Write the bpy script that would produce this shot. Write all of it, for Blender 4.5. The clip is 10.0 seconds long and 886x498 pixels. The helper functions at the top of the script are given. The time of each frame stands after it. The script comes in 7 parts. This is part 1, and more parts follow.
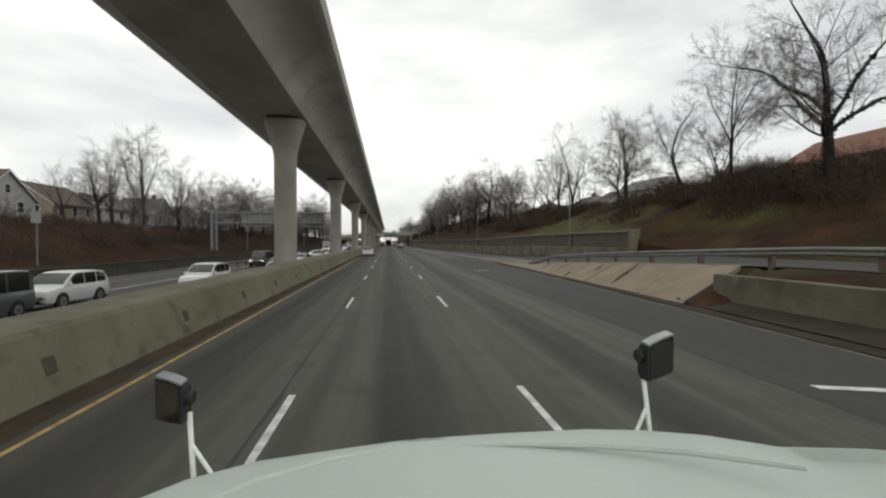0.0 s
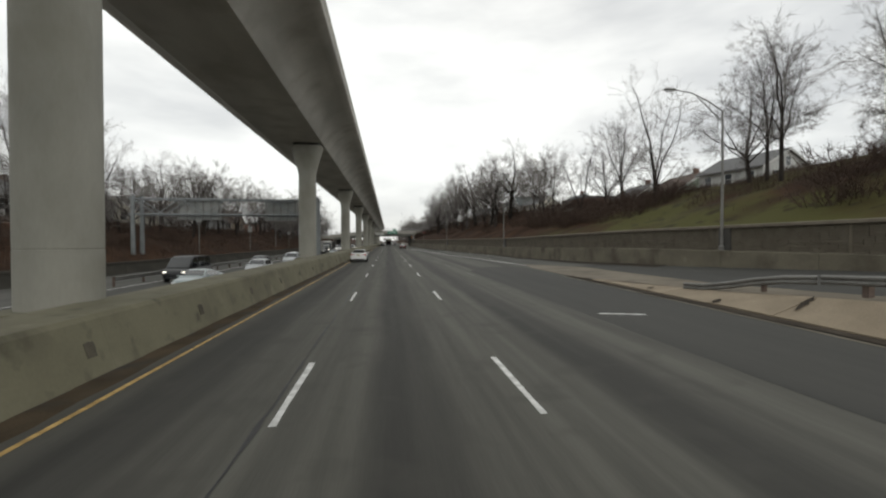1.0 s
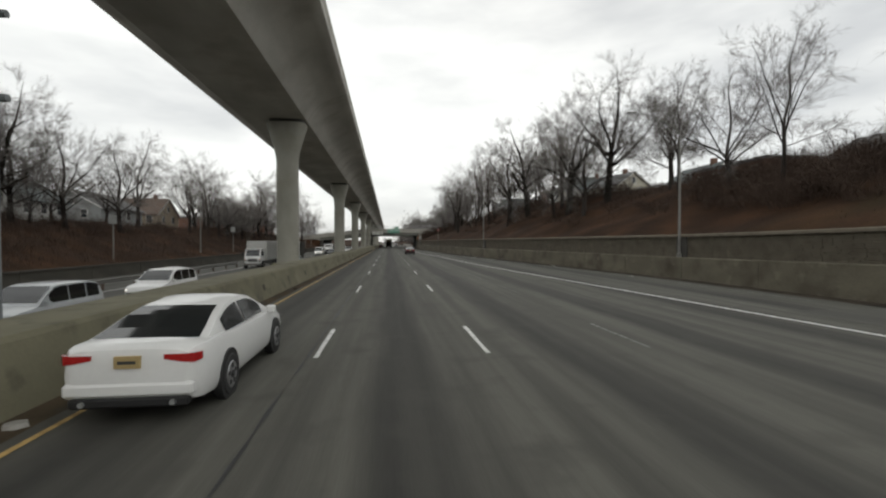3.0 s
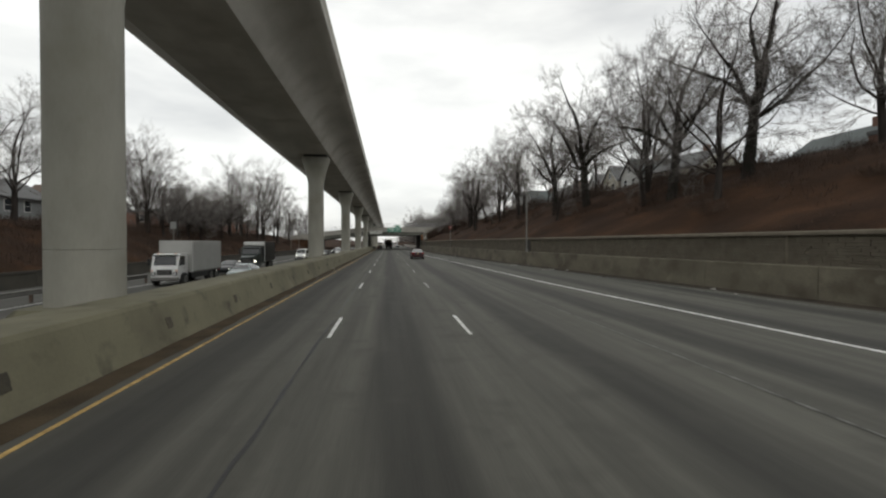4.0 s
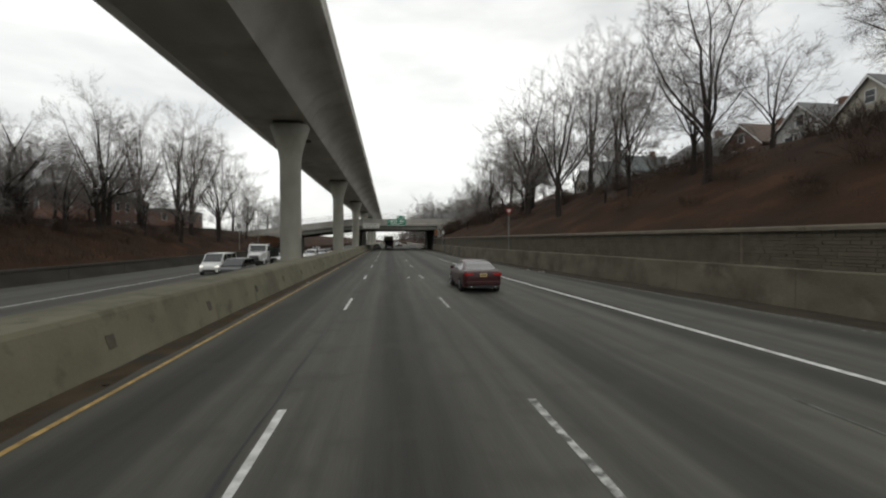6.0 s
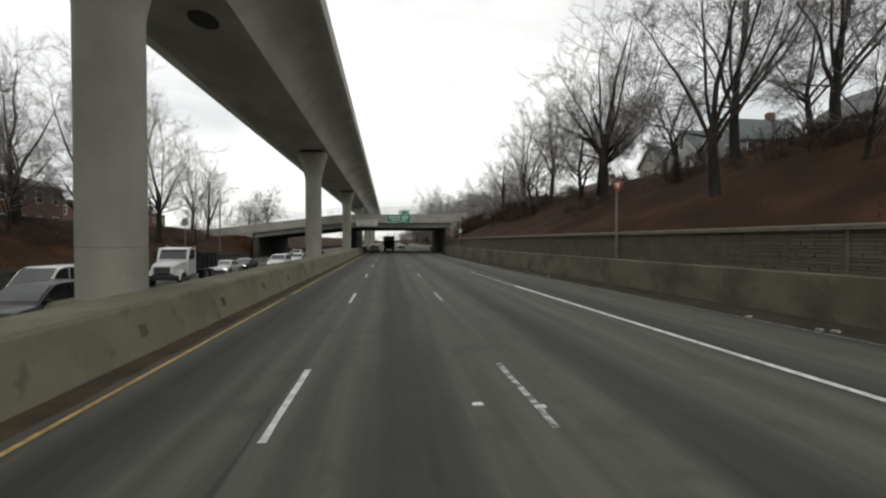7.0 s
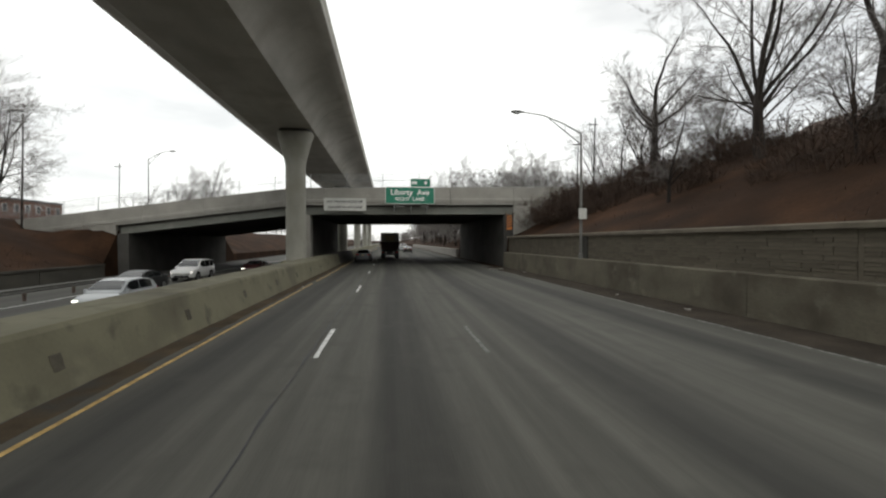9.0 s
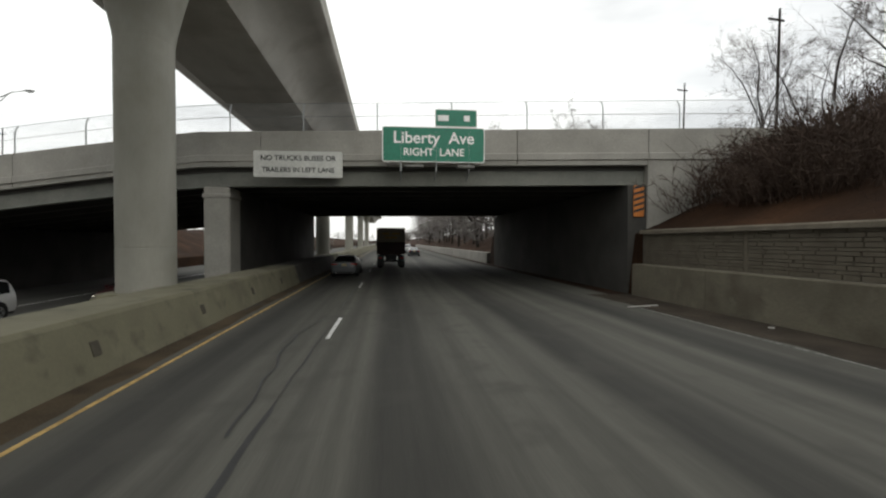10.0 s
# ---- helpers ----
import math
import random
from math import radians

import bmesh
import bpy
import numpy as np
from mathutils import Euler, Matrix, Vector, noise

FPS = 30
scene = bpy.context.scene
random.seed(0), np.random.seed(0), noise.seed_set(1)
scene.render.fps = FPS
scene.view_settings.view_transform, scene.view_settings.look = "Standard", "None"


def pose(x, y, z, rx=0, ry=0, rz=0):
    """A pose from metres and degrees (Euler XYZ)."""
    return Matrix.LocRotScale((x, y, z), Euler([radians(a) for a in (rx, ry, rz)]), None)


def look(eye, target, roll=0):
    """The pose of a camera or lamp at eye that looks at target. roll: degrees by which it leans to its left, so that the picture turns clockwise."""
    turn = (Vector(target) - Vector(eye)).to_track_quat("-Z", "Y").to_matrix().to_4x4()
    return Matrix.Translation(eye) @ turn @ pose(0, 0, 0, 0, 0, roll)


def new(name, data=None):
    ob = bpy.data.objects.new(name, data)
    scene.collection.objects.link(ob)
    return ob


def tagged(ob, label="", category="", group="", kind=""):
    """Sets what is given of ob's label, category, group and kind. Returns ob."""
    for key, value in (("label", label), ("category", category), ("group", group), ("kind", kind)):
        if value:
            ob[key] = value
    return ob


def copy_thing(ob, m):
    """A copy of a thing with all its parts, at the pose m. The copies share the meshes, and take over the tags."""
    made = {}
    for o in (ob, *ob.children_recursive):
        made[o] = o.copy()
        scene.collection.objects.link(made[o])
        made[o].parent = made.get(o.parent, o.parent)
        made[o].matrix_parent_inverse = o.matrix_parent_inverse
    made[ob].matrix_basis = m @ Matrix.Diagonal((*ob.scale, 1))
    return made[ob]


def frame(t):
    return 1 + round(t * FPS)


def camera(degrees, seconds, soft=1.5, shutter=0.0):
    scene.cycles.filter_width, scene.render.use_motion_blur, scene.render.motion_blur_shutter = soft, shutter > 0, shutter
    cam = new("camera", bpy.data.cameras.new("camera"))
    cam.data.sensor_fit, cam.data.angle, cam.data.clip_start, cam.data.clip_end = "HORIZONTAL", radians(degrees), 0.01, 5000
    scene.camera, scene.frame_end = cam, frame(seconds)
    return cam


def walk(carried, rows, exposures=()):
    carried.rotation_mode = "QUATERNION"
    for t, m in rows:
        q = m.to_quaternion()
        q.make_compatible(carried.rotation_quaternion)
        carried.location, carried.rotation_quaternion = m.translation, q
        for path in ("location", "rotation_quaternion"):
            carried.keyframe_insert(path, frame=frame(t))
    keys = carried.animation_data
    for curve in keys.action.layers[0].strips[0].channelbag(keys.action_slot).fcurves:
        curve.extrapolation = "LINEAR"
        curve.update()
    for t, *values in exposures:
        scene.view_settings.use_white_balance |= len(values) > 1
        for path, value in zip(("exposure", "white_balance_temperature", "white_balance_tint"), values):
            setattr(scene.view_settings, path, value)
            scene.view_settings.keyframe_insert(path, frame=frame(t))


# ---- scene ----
# the lens and the drive: a straight run up the middle lane at about 80 km/h
cam = camera(89.2, 10.0, soft=2.2)
EYE = 2.38
RUN = ((0, 0.2, 0), (0.5, 11.46, 0.2), (1, 22.75, -0.06), (1.5, 34.08, -0.07), (2, 45.43, -0.06), (2.5, 56.75, 0), (4, 90.37, 0.13), (4.5, 101.51, 0), (5, 112.65, -0.14), (5.5, 123.8, -0.2), (7, 157.31, -0.06), (8, 179.7, -0.05), (9, 202.15, 0), (10, 224.7, 0))    # seconds, way, nod
walk(cam, [(t, pose(0, y, EYE, 90 - 0.93 + nod, 0, -6.96)) for t, y, nod in RUN],
     exposures=((0, 0.0, 6580, 7), (5.5, 0.0, 6580, 7), (7.0, 0.1, 6580, 7), (8.5, 0.2, 6580, 7), (9.5, 0.3, 6580, 7), (10, 0.32, 6580, 7)))

# ---- light: an overcast winter sky and a faint, wide sun ----
world = bpy.data.worlds.new("overcast_sky")
scene.world = world
world.use_nodes = True
wn, wl = world.node_tree.nodes, world.node_tree.links
wn.clear()
w_out, w_bg, w_sky = wn.new("ShaderNodeOutputWorld"), wn.new("ShaderNodeBackground"), wn.new("ShaderNodeTexSky")
w_sky.sky_type, w_sky.sun_disc = "NISHITA", False
w_sky.sun_elevation, w_sky.sun_rotation = radians(40), radians(20)
w_co, w_map, w_noise = wn.new("ShaderNodeTexCoord"), wn.new("ShaderNodeMapping"), wn.new("ShaderNodeTexNoise")
w_map.inputs["Scale"].default_value = (1.0, 1.0, 3.2)
w_noise.inputs["Scale"].default_value, w_noise.inputs["Detail"].default_value = 2.2, 5
w_ramp, w_mix, w_dim = wn.new("ShaderNodeValToRGB"), wn.new("ShaderNodeMix"), wn.new("ShaderNodeVectorMath")
w_ramp.color_ramp.elements[0].position, w_ramp.color_ramp.elements[0].color = 0.30, (0.70, 0.71, 0.73, 1)
w_ramp.color_ramp.elements[1].position, w_ramp.color_ramp.elements[1].color = 0.56, (1.10, 1.10, 1.09, 1)
w_dim.operation = "SCALE"
w_dim.inputs["Scale"].default_value = 0.09
w_mix.data_type = "RGBA"
w_mix.inputs["Factor"].default_value = 0.93
wl.new(w_co.outputs["Generated"], w_map.inputs["Vector"])
wl.new(w_map.outputs["Vector"], w_noise.inputs["Vector"])
wl.new(w_noise.outputs["Fac"], w_ramp.inputs["Fac"])
wl.new(w_sky.outputs["Color"], w_dim.inputs[0])
wl.new(w_dim.outputs["Vector"], w_mix.inputs["A"])
wl.new(w_ramp.outputs["Color"], w_mix.inputs["B"])
wl.new(w_mix.outputs["Result"], w_bg.inputs["Color"])
w_bg.inputs["Strength"].default_value = 1.0
wl.new(w_bg.outputs["Background"], w_out.inputs["Surface"])

sun_data = bpy.data.lights.new("sun", "SUN")
sun_data.energy, sun_data.angle, sun_data.color = 0.5, radians(40), (1.0, 0.97, 0.92)
sun = new("sun", sun_data)
sun.matrix_world = look((30, -30, 80), (0, 100, 0))


# ---- materials ----
def material(name, col, col2=None, rough=0.8, metal=0.0, scale=2.0, grain=40.0, bump=0.15, stretch=(1, 1, 1), spread=0.25,
             third=None, random_by=0.0, spec=0.5, coat=0.0, speckle=0.25):
    """A surface with blotches between col and col2, a fine grain and relief."""
    m = bpy.data.materials.new(name)
    m.use_nodes = True
    n, l = m.node_tree.nodes, m.node_tree.links
    b = n["Principled BSDF"]
    b.inputs["Roughness"].default_value, b.inputs["Metallic"].default_value = rough, metal
    b.inputs["Specular IOR Level"].default_value = spec
    b.inputs["Coat Weight"].default_value = coat
    co, mp = n.new("ShaderNodeTexCoord"), n.new("ShaderNodeMapping")
    mp.inputs["Scale"].default_value = stretch
    l.new(co.outputs["Object"], mp.inputs["Vector"])
    big, fine = n.new("ShaderNodeTexNoise"), n.new("ShaderNodeTexNoise")
    big.inputs["Scale"].default_value, big.inputs["Detail"].default_value = scale, 6
    fine.inputs["Scale"].default_value, fine.inputs["Detail"].default_value = grain, 3
    for t in (big, fine):
        l.new(mp.outputs["Vector"], t.inputs["Vector"])
    ramp = n.new("ShaderNodeValToRGB")
    ramp.color_ramp.elements[0].position, ramp.color_ramp.elements[1].position = 0.5 - spread, 0.5 + spread
    ramp.color_ramp.elements[0].color = (*col, 1)
    ramp.color_ramp.elements[1].color = (*(col2 or [c * 1.25 for c in col]), 1)
    if third:
        e = ramp.color_ramp.elements.new(0.5)
        e.color = (*third, 1)
    l.new(big.outputs["Fac"], ramp.inputs["Fac"])
    grains = n.new("ShaderNodeMapRange")
    grains.inputs["To Min"].default_value, grains.inputs["To Max"].default_value = 1 - speckle, 1 + speckle
    l.new(fine.outputs["Fac"], grains.inputs["Value"])
    mul = n.new("ShaderNodeMix")
    mul.data_type, mul.blend_type = "RGBA", "MULTIPLY"
    mul.inputs["Factor"].default_value = 1.0
    l.new(ramp.outputs["Color"], mul.inputs["A"])
    last = grains.outputs["Result"]
    if random_by:
        info, rr, mm = n.new("ShaderNodeObjectInfo"), n.new("ShaderNodeMapRange"), n.new("ShaderNodeMath")
        rr.inputs["To Min"].default_value, rr.inputs["To Max"].default_value = 1 - random_by, 1 + random_by
        l.new(info.outputs["Random"], rr.inputs["Value"])
        mm.operation = "MULTIPLY"
        l.new(rr.outputs["Result"], mm.inputs[0])
        l.new(last, mm.inputs[1])
        last = mm.outputs["Value"]
    l.new(last, mul.inputs["B"])
    l.new(mul.outputs["Result"], b.inputs["Base Color"])
    if bump:
        bp = n.new("ShaderNodeBump")
        bp.inputs["Strength"].default_value, bp.inputs["Distance"].default_value = bump, 0.02
        l.new(fine.outputs["Fac"], bp.inputs["Height"])
        l.new(bp.outputs["Normal"], b.inputs["Normal"])
    return m


def stripes_over(m, period, shift, strength, width=0.5):
    """Lengthwise streaks worn into a road's colour: darker oil bands between the wheel tracks, one a lane."""
    n, l = m.node_tree.nodes, m.node_tree.links
    b = n["Principled BSDF"]
    src = b.inputs["Base Color"].links[0].from_socket
    co, sep = n.new("ShaderNodeTexCoord"), n.new("ShaderNodeSeparateXYZ")
    l.new(co.outputs["Object"], sep.inputs["Vector"])
    wob, add = n.new("ShaderNodeTexNoise"), n.new("ShaderNodeMath")
    wob.inputs["Scale"].default_value = 0.25
    l.new(co.outputs["Object"], wob.inputs["Vector"])
    add.operation = "MULTIPLY_ADD"
    l.new(wob.outputs["Fac"], add.inputs[0])
    add.inputs[1].default_value = 0.5
    l.new(sep.outputs["X"], add.inputs[2])
    wave = n.new("ShaderNodeMath")
    wave.operation = "MULTIPLY_ADD"
    l.new(add.outputs["Value"], wave.inputs[0])
    wave.inputs[1].default_value = 2 * math.pi / period
    wave.inputs[2].default_value = -2 * math.pi * (shift + 0.25) / period
    cosn = n.new("ShaderNodeMath")
    cosn.operation = "COSINE"
    l.new(wave.outputs["Value"], cosn.inputs[0])
    mr = n.new("ShaderNodeMapRange")
    mr.interpolation_type = "SMOOTHSTEP"
    mr.inputs["From Min"].default_value, mr.inputs["From Max"].default_value = width - 0.45, min(1.0, width + 0.45)
    mr.inputs["To Min"].default_value, mr.inputs["To Max"].default_value = 1.0 + strength * 0.35, 1.0 - strength
    l.new(cosn.outputs["Value"], mr.inputs["Value"])
    mul = n.new("ShaderNodeMix")
    mul.data_type, mul.blend_type = "RGBA", "MULTIPLY"
    mul.inputs["Factor"].default_value = 1.0
    l.new(src, mul.inputs["A"])
    l.new(mr.outputs["Result"], mul.inputs["B"])
    l.new(mul.outputs["Result"], b.inputs["Base Color"])


def two_grounds(m, second, scale, low, high, area=None):
    """Blend the base colour into a second cover in patches; area: x from which, and y between which (soft edges), it grows."""
    n, l = m.node_tree.nodes, m.node_tree.links
    b = n["Principled BSDF"]
    src = b.inputs["Base Color"].links[0].from_socket
    co, noi, mr, mix = n.new("ShaderNodeTexCoord"), n.new("ShaderNodeTexNoise"), n.new("ShaderNodeMapRange"), n.new("ShaderNodeMix")
    noi.inputs["Scale"].default_value, noi.inputs["Detail"].default_value = scale, 8
    l.new(co.outputs["Object"], noi.inputs["Vector"])
    mr.inputs["From Min"].default_value, mr.inputs["From Max"].default_value = low, high
    l.new(noi.outputs["Fac"], mr.inputs["Value"])
    mix.data_type = "RGBA"
    fac = mr.outputs["Result"]
    if area:
        sep = n.new("ShaderNodeSeparateXYZ")
        l.new(co.outputs["Object"], sep.inputs["Vector"])
        for axis, lo, hi in (("X", area[0] - 3, area[0] + 3), ("Y", area[1] - 14, area[1] + 14), ("Y", area[3] + 12, area[3] - 12)):
            ramp, mul = n.new("ShaderNodeMapRange"), n.new("ShaderNodeMath")
            ramp.inputs["From Min"].default_value, ramp.inputs["From Max"].default_value = lo, hi
            l.new(sep.outputs[axis], ramp.inputs["Value"])
            mul.operation = "MULTIPLY"
            l.new(fac, mul.inputs[0])
            l.new(ramp.outputs["Result"], mul.inputs[1])
            fac = mul.outputs["Value"]
    l.new(fac, mix.inputs["Factor"])
    l.new(src, mix.inputs["A"])
    mix.inputs["B"].default_value = (*second, 1)
    l.new(mix.outputs["Result"], b.inputs["Base Color"])


asphalt = material("asphalt", (0.0485, 0.0470, 0.0390), (0.0750, 0.0728, 0.0612), 0.85, scale=2.6, grain=60, stretch=(1, 0.03, 1), bump=0.12, speckle=0.22, spread=0.15)
stripes_over(asphalt, 3.66, 0.32, 0.46)
stripes_over(asphalt, 1.22, 0.1, 0.13)
two_grounds(asphalt, (0.045, 0.043, 0.036), 0.9, 0.54, 0.80)
asphalt_old = material("weathered_asphalt", (0.054, 0.052, 0.045), (0.074, 0.072, 0.063), 0.9, scale=0.4, grain=50, stretch=(1, 0.2, 1))
stripes_over(asphalt_old, 3.6, -14.2, 0.18)
asphalt_new = material("newer_asphalt", (0.024, 0.0235, 0.0205), (0.042, 0.041, 0.0355), 0.85, scale=1.2, grain=70, stretch=(1, 0.04, 1), bump=0.1, speckle=0.2)
patch_tar = material("tar", (0.02, 0.02, 0.02), (0.03, 0.03, 0.03), 0.6, scale=3)
paint_white = material("road_paint_white", (0.42, 0.42, 0.40), (0.72, 0.72, 0.70), 0.7, scale=3.5, grain=25, spread=0.15)
paint_worn = material("road_paint_worn", (0.10, 0.10, 0.095), (0.5, 0.5, 0.48), 0.8, scale=5, grain=30, spread=0.1)
paint_faint = material("road_paint_faint", (0.06, 0.06, 0.056), (0.22, 0.22, 0.21), 0.85, scale=6, grain=30, spread=0.1)
paint_ghost = material("road_paint_ghost", (0.056, 0.055, 0.048), (0.15, 0.148, 0.138), 0.85, scale=3.0, grain=30, spread=0.14)
paint_yellow = material("road_paint_yellow", (0.30, 0.19, 0.065), (0.60, 0.40, 0.14), 0.7, scale=4.5, grain=30, spread=0.16)
concrete_barrier = material("barrier_concrete", (0.128, 0.119, 0.077), (0.182, 0.171, 0.113), 0.9, scale=1.1, grain=26, stretch=(1, 0.6, 0.5), bump=0.06, speckle=0.12)
two_grounds(concrete_barrier, (0.092, 0.083, 0.056), 0.42, 0.50, 0.74)
two_grounds(concrete_barrier, (0.070, 0.066, 0.044), 1.7, 0.57, 0.76)
two_grounds(concrete_barrier, (0.205, 0.190, 0.130), 0.9, 0.60, 0.80)
concrete_viaduct = material("viaduct_concrete", (0.245, 0.238, 0.205), (0.355, 0.345, 0.30), 0.9, scale=0.8, grain=16, stretch=(1, 1, 0.32), bump=0.04, speckle=0.07, spread=0.2)
two_grounds(concrete_viaduct, (0.215, 0.205, 0.165), 0.35, 0.5, 0.72)
concrete_soffit = material("girder_concrete", (0.40, 0.385, 0.345), (0.56, 0.54, 0.49), 0.9, scale=0.45, grain=18, stretch=(1, 0.35, 1), bump=0.03, speckle=0.07, spread=0.18)
two_grounds(concrete_soffit, (0.36, 0.335, 0.29), 0.4, 0.5, 0.75)
concrete_wall = material("retaining_wall_concrete", (0.110, 0.097, 0.070), (0.180, 0.161, 0.119), 0.92, scale=0.8, grain=22, stretch=(1, 0.4, 1))
two_grounds(concrete_wall, (0.068, 0.056, 0.040), 0.5, 0.48, 0.72)
two_grounds(concrete_wall, (0.205, 0.185, 0.140), 1.3, 0.60, 0.78)
concrete_slab = material("slope_paving_concrete", (0.185, 0.147, 0.101), (0.265, 0.216, 0.152), 0.9, scale=0.8, grain=20)
gore_concrete = material("dirty_gore_concrete", (0.115, 0.097, 0.071), (0.185, 0.16, 0.12), 0.92, scale=0.5, grain=24, stretch=(1, 0.4, 1))
two_grounds(gore_concrete, (0.075, 0.064, 0.050), 0.6, 0.5, 0.75)
concrete_bridge = material("bridge_concrete", (0.25, 0.24, 0.215), (0.37, 0.355, 0.32), 0.9, scale=0.6, grain=16)
# Dark concrete: hatch, bearings, post blocks; under the bridge, shade put into the colour.
concrete_dark = material("dark_and_shade_concrete", (0.042, 0.040, 0.036), (0.082, 0.078, 0.070), 0.95, scale=0.5, grain=14)
stone = material("wall_stone", (0.100, 0.085, 0.063), (0.163, 0.141, 0.106), 0.95, scale=1.6, grain=20, random_by=0.14, bump=0.3)
foot_concrete = material("stained_foot_concrete", (0.050, 0.046, 0.038), (0.090, 0.083, 0.068), 0.92, scale=0.8, grain=22, stretch=(1, 0.4, 1))
coping_mat = material("coping_concrete", (0.125, 0.107, 0.08), (0.19, 0.165, 0.125), 0.9, scale=1.5, grain=20)
mortar = material("mortar", (0.085, 0.077, 0.060), (0.13, 0.118, 0.092), 0.95, scale=2)
soil = material("leaf_litter", (0.015, 0.0080, 0.0046), (0.062, 0.0300, 0.0146), 0.95, scale=0.30, grain=7, bump=0.8, speckle=0.5, third=(0.032, 0.0164, 0.0088), spec=0.12)
two_grounds(soil, (0.064, 0.062, 0.020), 0.11, 0.40, 0.56, (11, -30, 42, 80))
two_grounds(soil, (0.030, 0.026, 0.012), 0.75, 0.56, 0.66, (19, -30, 42, 80))
gutter_grit = material("gutter_grit", (0.046, 0.036, 0.025), (0.105, 0.080, 0.052), 0.95, scale=1.1, grain=26, bump=0.5, spec=0.12)
two_grounds(gutter_grit, (0.060, 0.055, 0.047), 0.9, 0.52, 0.66)
dirt = material("kerb_dirt", (0.026, 0.021, 0.016), (0.062, 0.050, 0.038), 0.95, scale=0.8, grain=20, bump=0.5, spec=0.15)
bark = material("bark", (0.022, 0.018, 0.016), (0.050, 0.043, 0.038), 0.95, scale=2.0, grain=14, stretch=(1, 1, 0.25), bump=0.5, spec=0.12)
twig = material("twigs", (0.125, 0.113, 0.106), (0.20, 0.184, 0.173), 0.95, scale=1.0, grain=10, bump=0, spec=0.15)
brush_mat = material("brush", (0.048, 0.034, 0.027), (0.092, 0.066, 0.052), 0.95, scale=0.8, grain=8, bump=0, spec=0.12)
ivy_mat = material("ivy", (0.012, 0.013, 0.009), (0.026, 0.028, 0.017), 0.8, scale=2, grain=10, bump=0, spec=0.2)
steel = material("galvanised_steel", (0.30, 0.31, 0.31), (0.42, 0.43, 0.43), 0.5, metal=0.6, scale=1.5, grain=20, bump=0.03)
steel_dull = material("weathered_steel", (0.15, 0.147, 0.138), (0.23, 0.225, 0.21), 0.65, metal=0.35, scale=1.5, grain=20, bump=0.03)
rust = material("rusty_steel", (0.09, 0.06, 0.045), (0.18, 0.14, 0.12), 0.8, metal=0.3, scale=3, grain=25)
girder_paint = material("girder_paint", (0.14, 0.145, 0.125), (0.20, 0.2, 0.175), 0.7, scale=1.2, grain=12)
green_sign = material("sign_green", (0.006, 0.16, 0.095), (0.010, 0.20, 0.12), 0.45, scale=1.5, grain=8, bump=0)
white_sign = material("sign_white", (0.50, 0.50, 0.47), (0.62, 0.62, 0.58), 0.5, scale=1.5, grain=8, bump=0)
sign_back = material("sign_back", (0.20, 0.205, 0.2), (0.29, 0.295, 0.285), 0.5, metal=0.4, scale=1.2, grain=12, bump=0)
black_letter = material("letter_black", (0.03, 0.03, 0.03), rough=0.6, bump=0)
letter_white = material("letter_white", (0.78, 0.78, 0.76), rough=0.5, bump=0)
orange_sign = material("sign_orange", (0.50, 0.16, 0.03), (0.6, 0.22, 0.05), 0.5, bump=0)
red_sign = material("sign_red", (0.23, 0.04, 0.032), (0.30, 0.06, 0.05), 0.5, bump=0)
rubber = material("tyre_rubber", (0.018, 0.018, 0.018), (0.03, 0.03, 0.03), 0.85, scale=6, grain=40)
alloy = material("wheel_alloy", (0.35, 0.35, 0.36), (0.45, 0.45, 0.46), 0.35, metal=0.8, scale=5, bump=0)
black_trim = material("black_trim", (0.012, 0.012, 0.013), (0.022, 0.022, 0.023), 0.55, scale=4, bump=0.03)
glass = material("vehicle_glass", (0.012, 0.014, 0.015), (0.02, 0.022, 0.023), 0.06, scale=2, bump=0, spec=0.8)
red_lamp = material("tail_lamp", (0.30, 0.012, 0.012), (0.4, 0.02, 0.02), 0.2, scale=8, bump=0)
lamp_on = material("lit_head_lamp", (0.7, 0.7, 0.68), rough=0.2, bump=0)
lamp_on.node_tree.nodes["Principled BSDF"].inputs["Emission Color"].default_value = (1.0, 0.93, 0.8, 1)
lamp_on.node_tree.nodes["Principled BSDF"].inputs["Emission Strength"].default_value = 2.6
clear_lamp = material("head_lamp", (0.55, 0.56, 0.57), (0.7, 0.7, 0.7), 0.12, scale=8, bump=0)
plate_mat = material("plate_yellow", (0.34, 0.25, 0.11), (0.40, 0.30, 0.14), 0.5, scale=8, bump=0)


def car_paint(name, col, coat=0.6, spec=0.5):
    return material(name, col, [min(0.9, c * 1.08) for c in col], 0.35, scale=1.5, grain=12, bump=0.0, coat=coat, spread=0.3, speckle=0.03, spec=spec)


white_paint = car_paint("white_paint", (0.70, 0.70, 0.69))
silver_paint = car_paint("silver_paint", (0.42, 0.44, 0.45))
black_paint = car_paint("black_paint", (0.012, 0.013, 0.014), 0.2, 0.35)
maroon_paint = car_paint("dark_maroon_paint", (0.036, 0.008, 0.009), 0.2, 0.3)
dark_green_paint = car_paint("dark_green_paint", (0.022, 0.030, 0.028), 0.25, 0.35)
grey_paint = car_paint("grey_paint", (0.085, 0.09, 0.095))
green_grey_paint = car_paint("grey_green_paint", (0.22, 0.27, 0.27))
hood_paint = material("hood_paint", (0.47, 0.53, 0.485), (0.51, 0.57, 0.525), 0.5, scale=1.0, bump=0, speckle=0.02)
cargo_white = material("cargo_box_white", (0.36, 0.36, 0.34), (0.43, 0.43, 0.41), 0.55, scale=0.8, grain=10, bump=0.0, speckle=0.03)
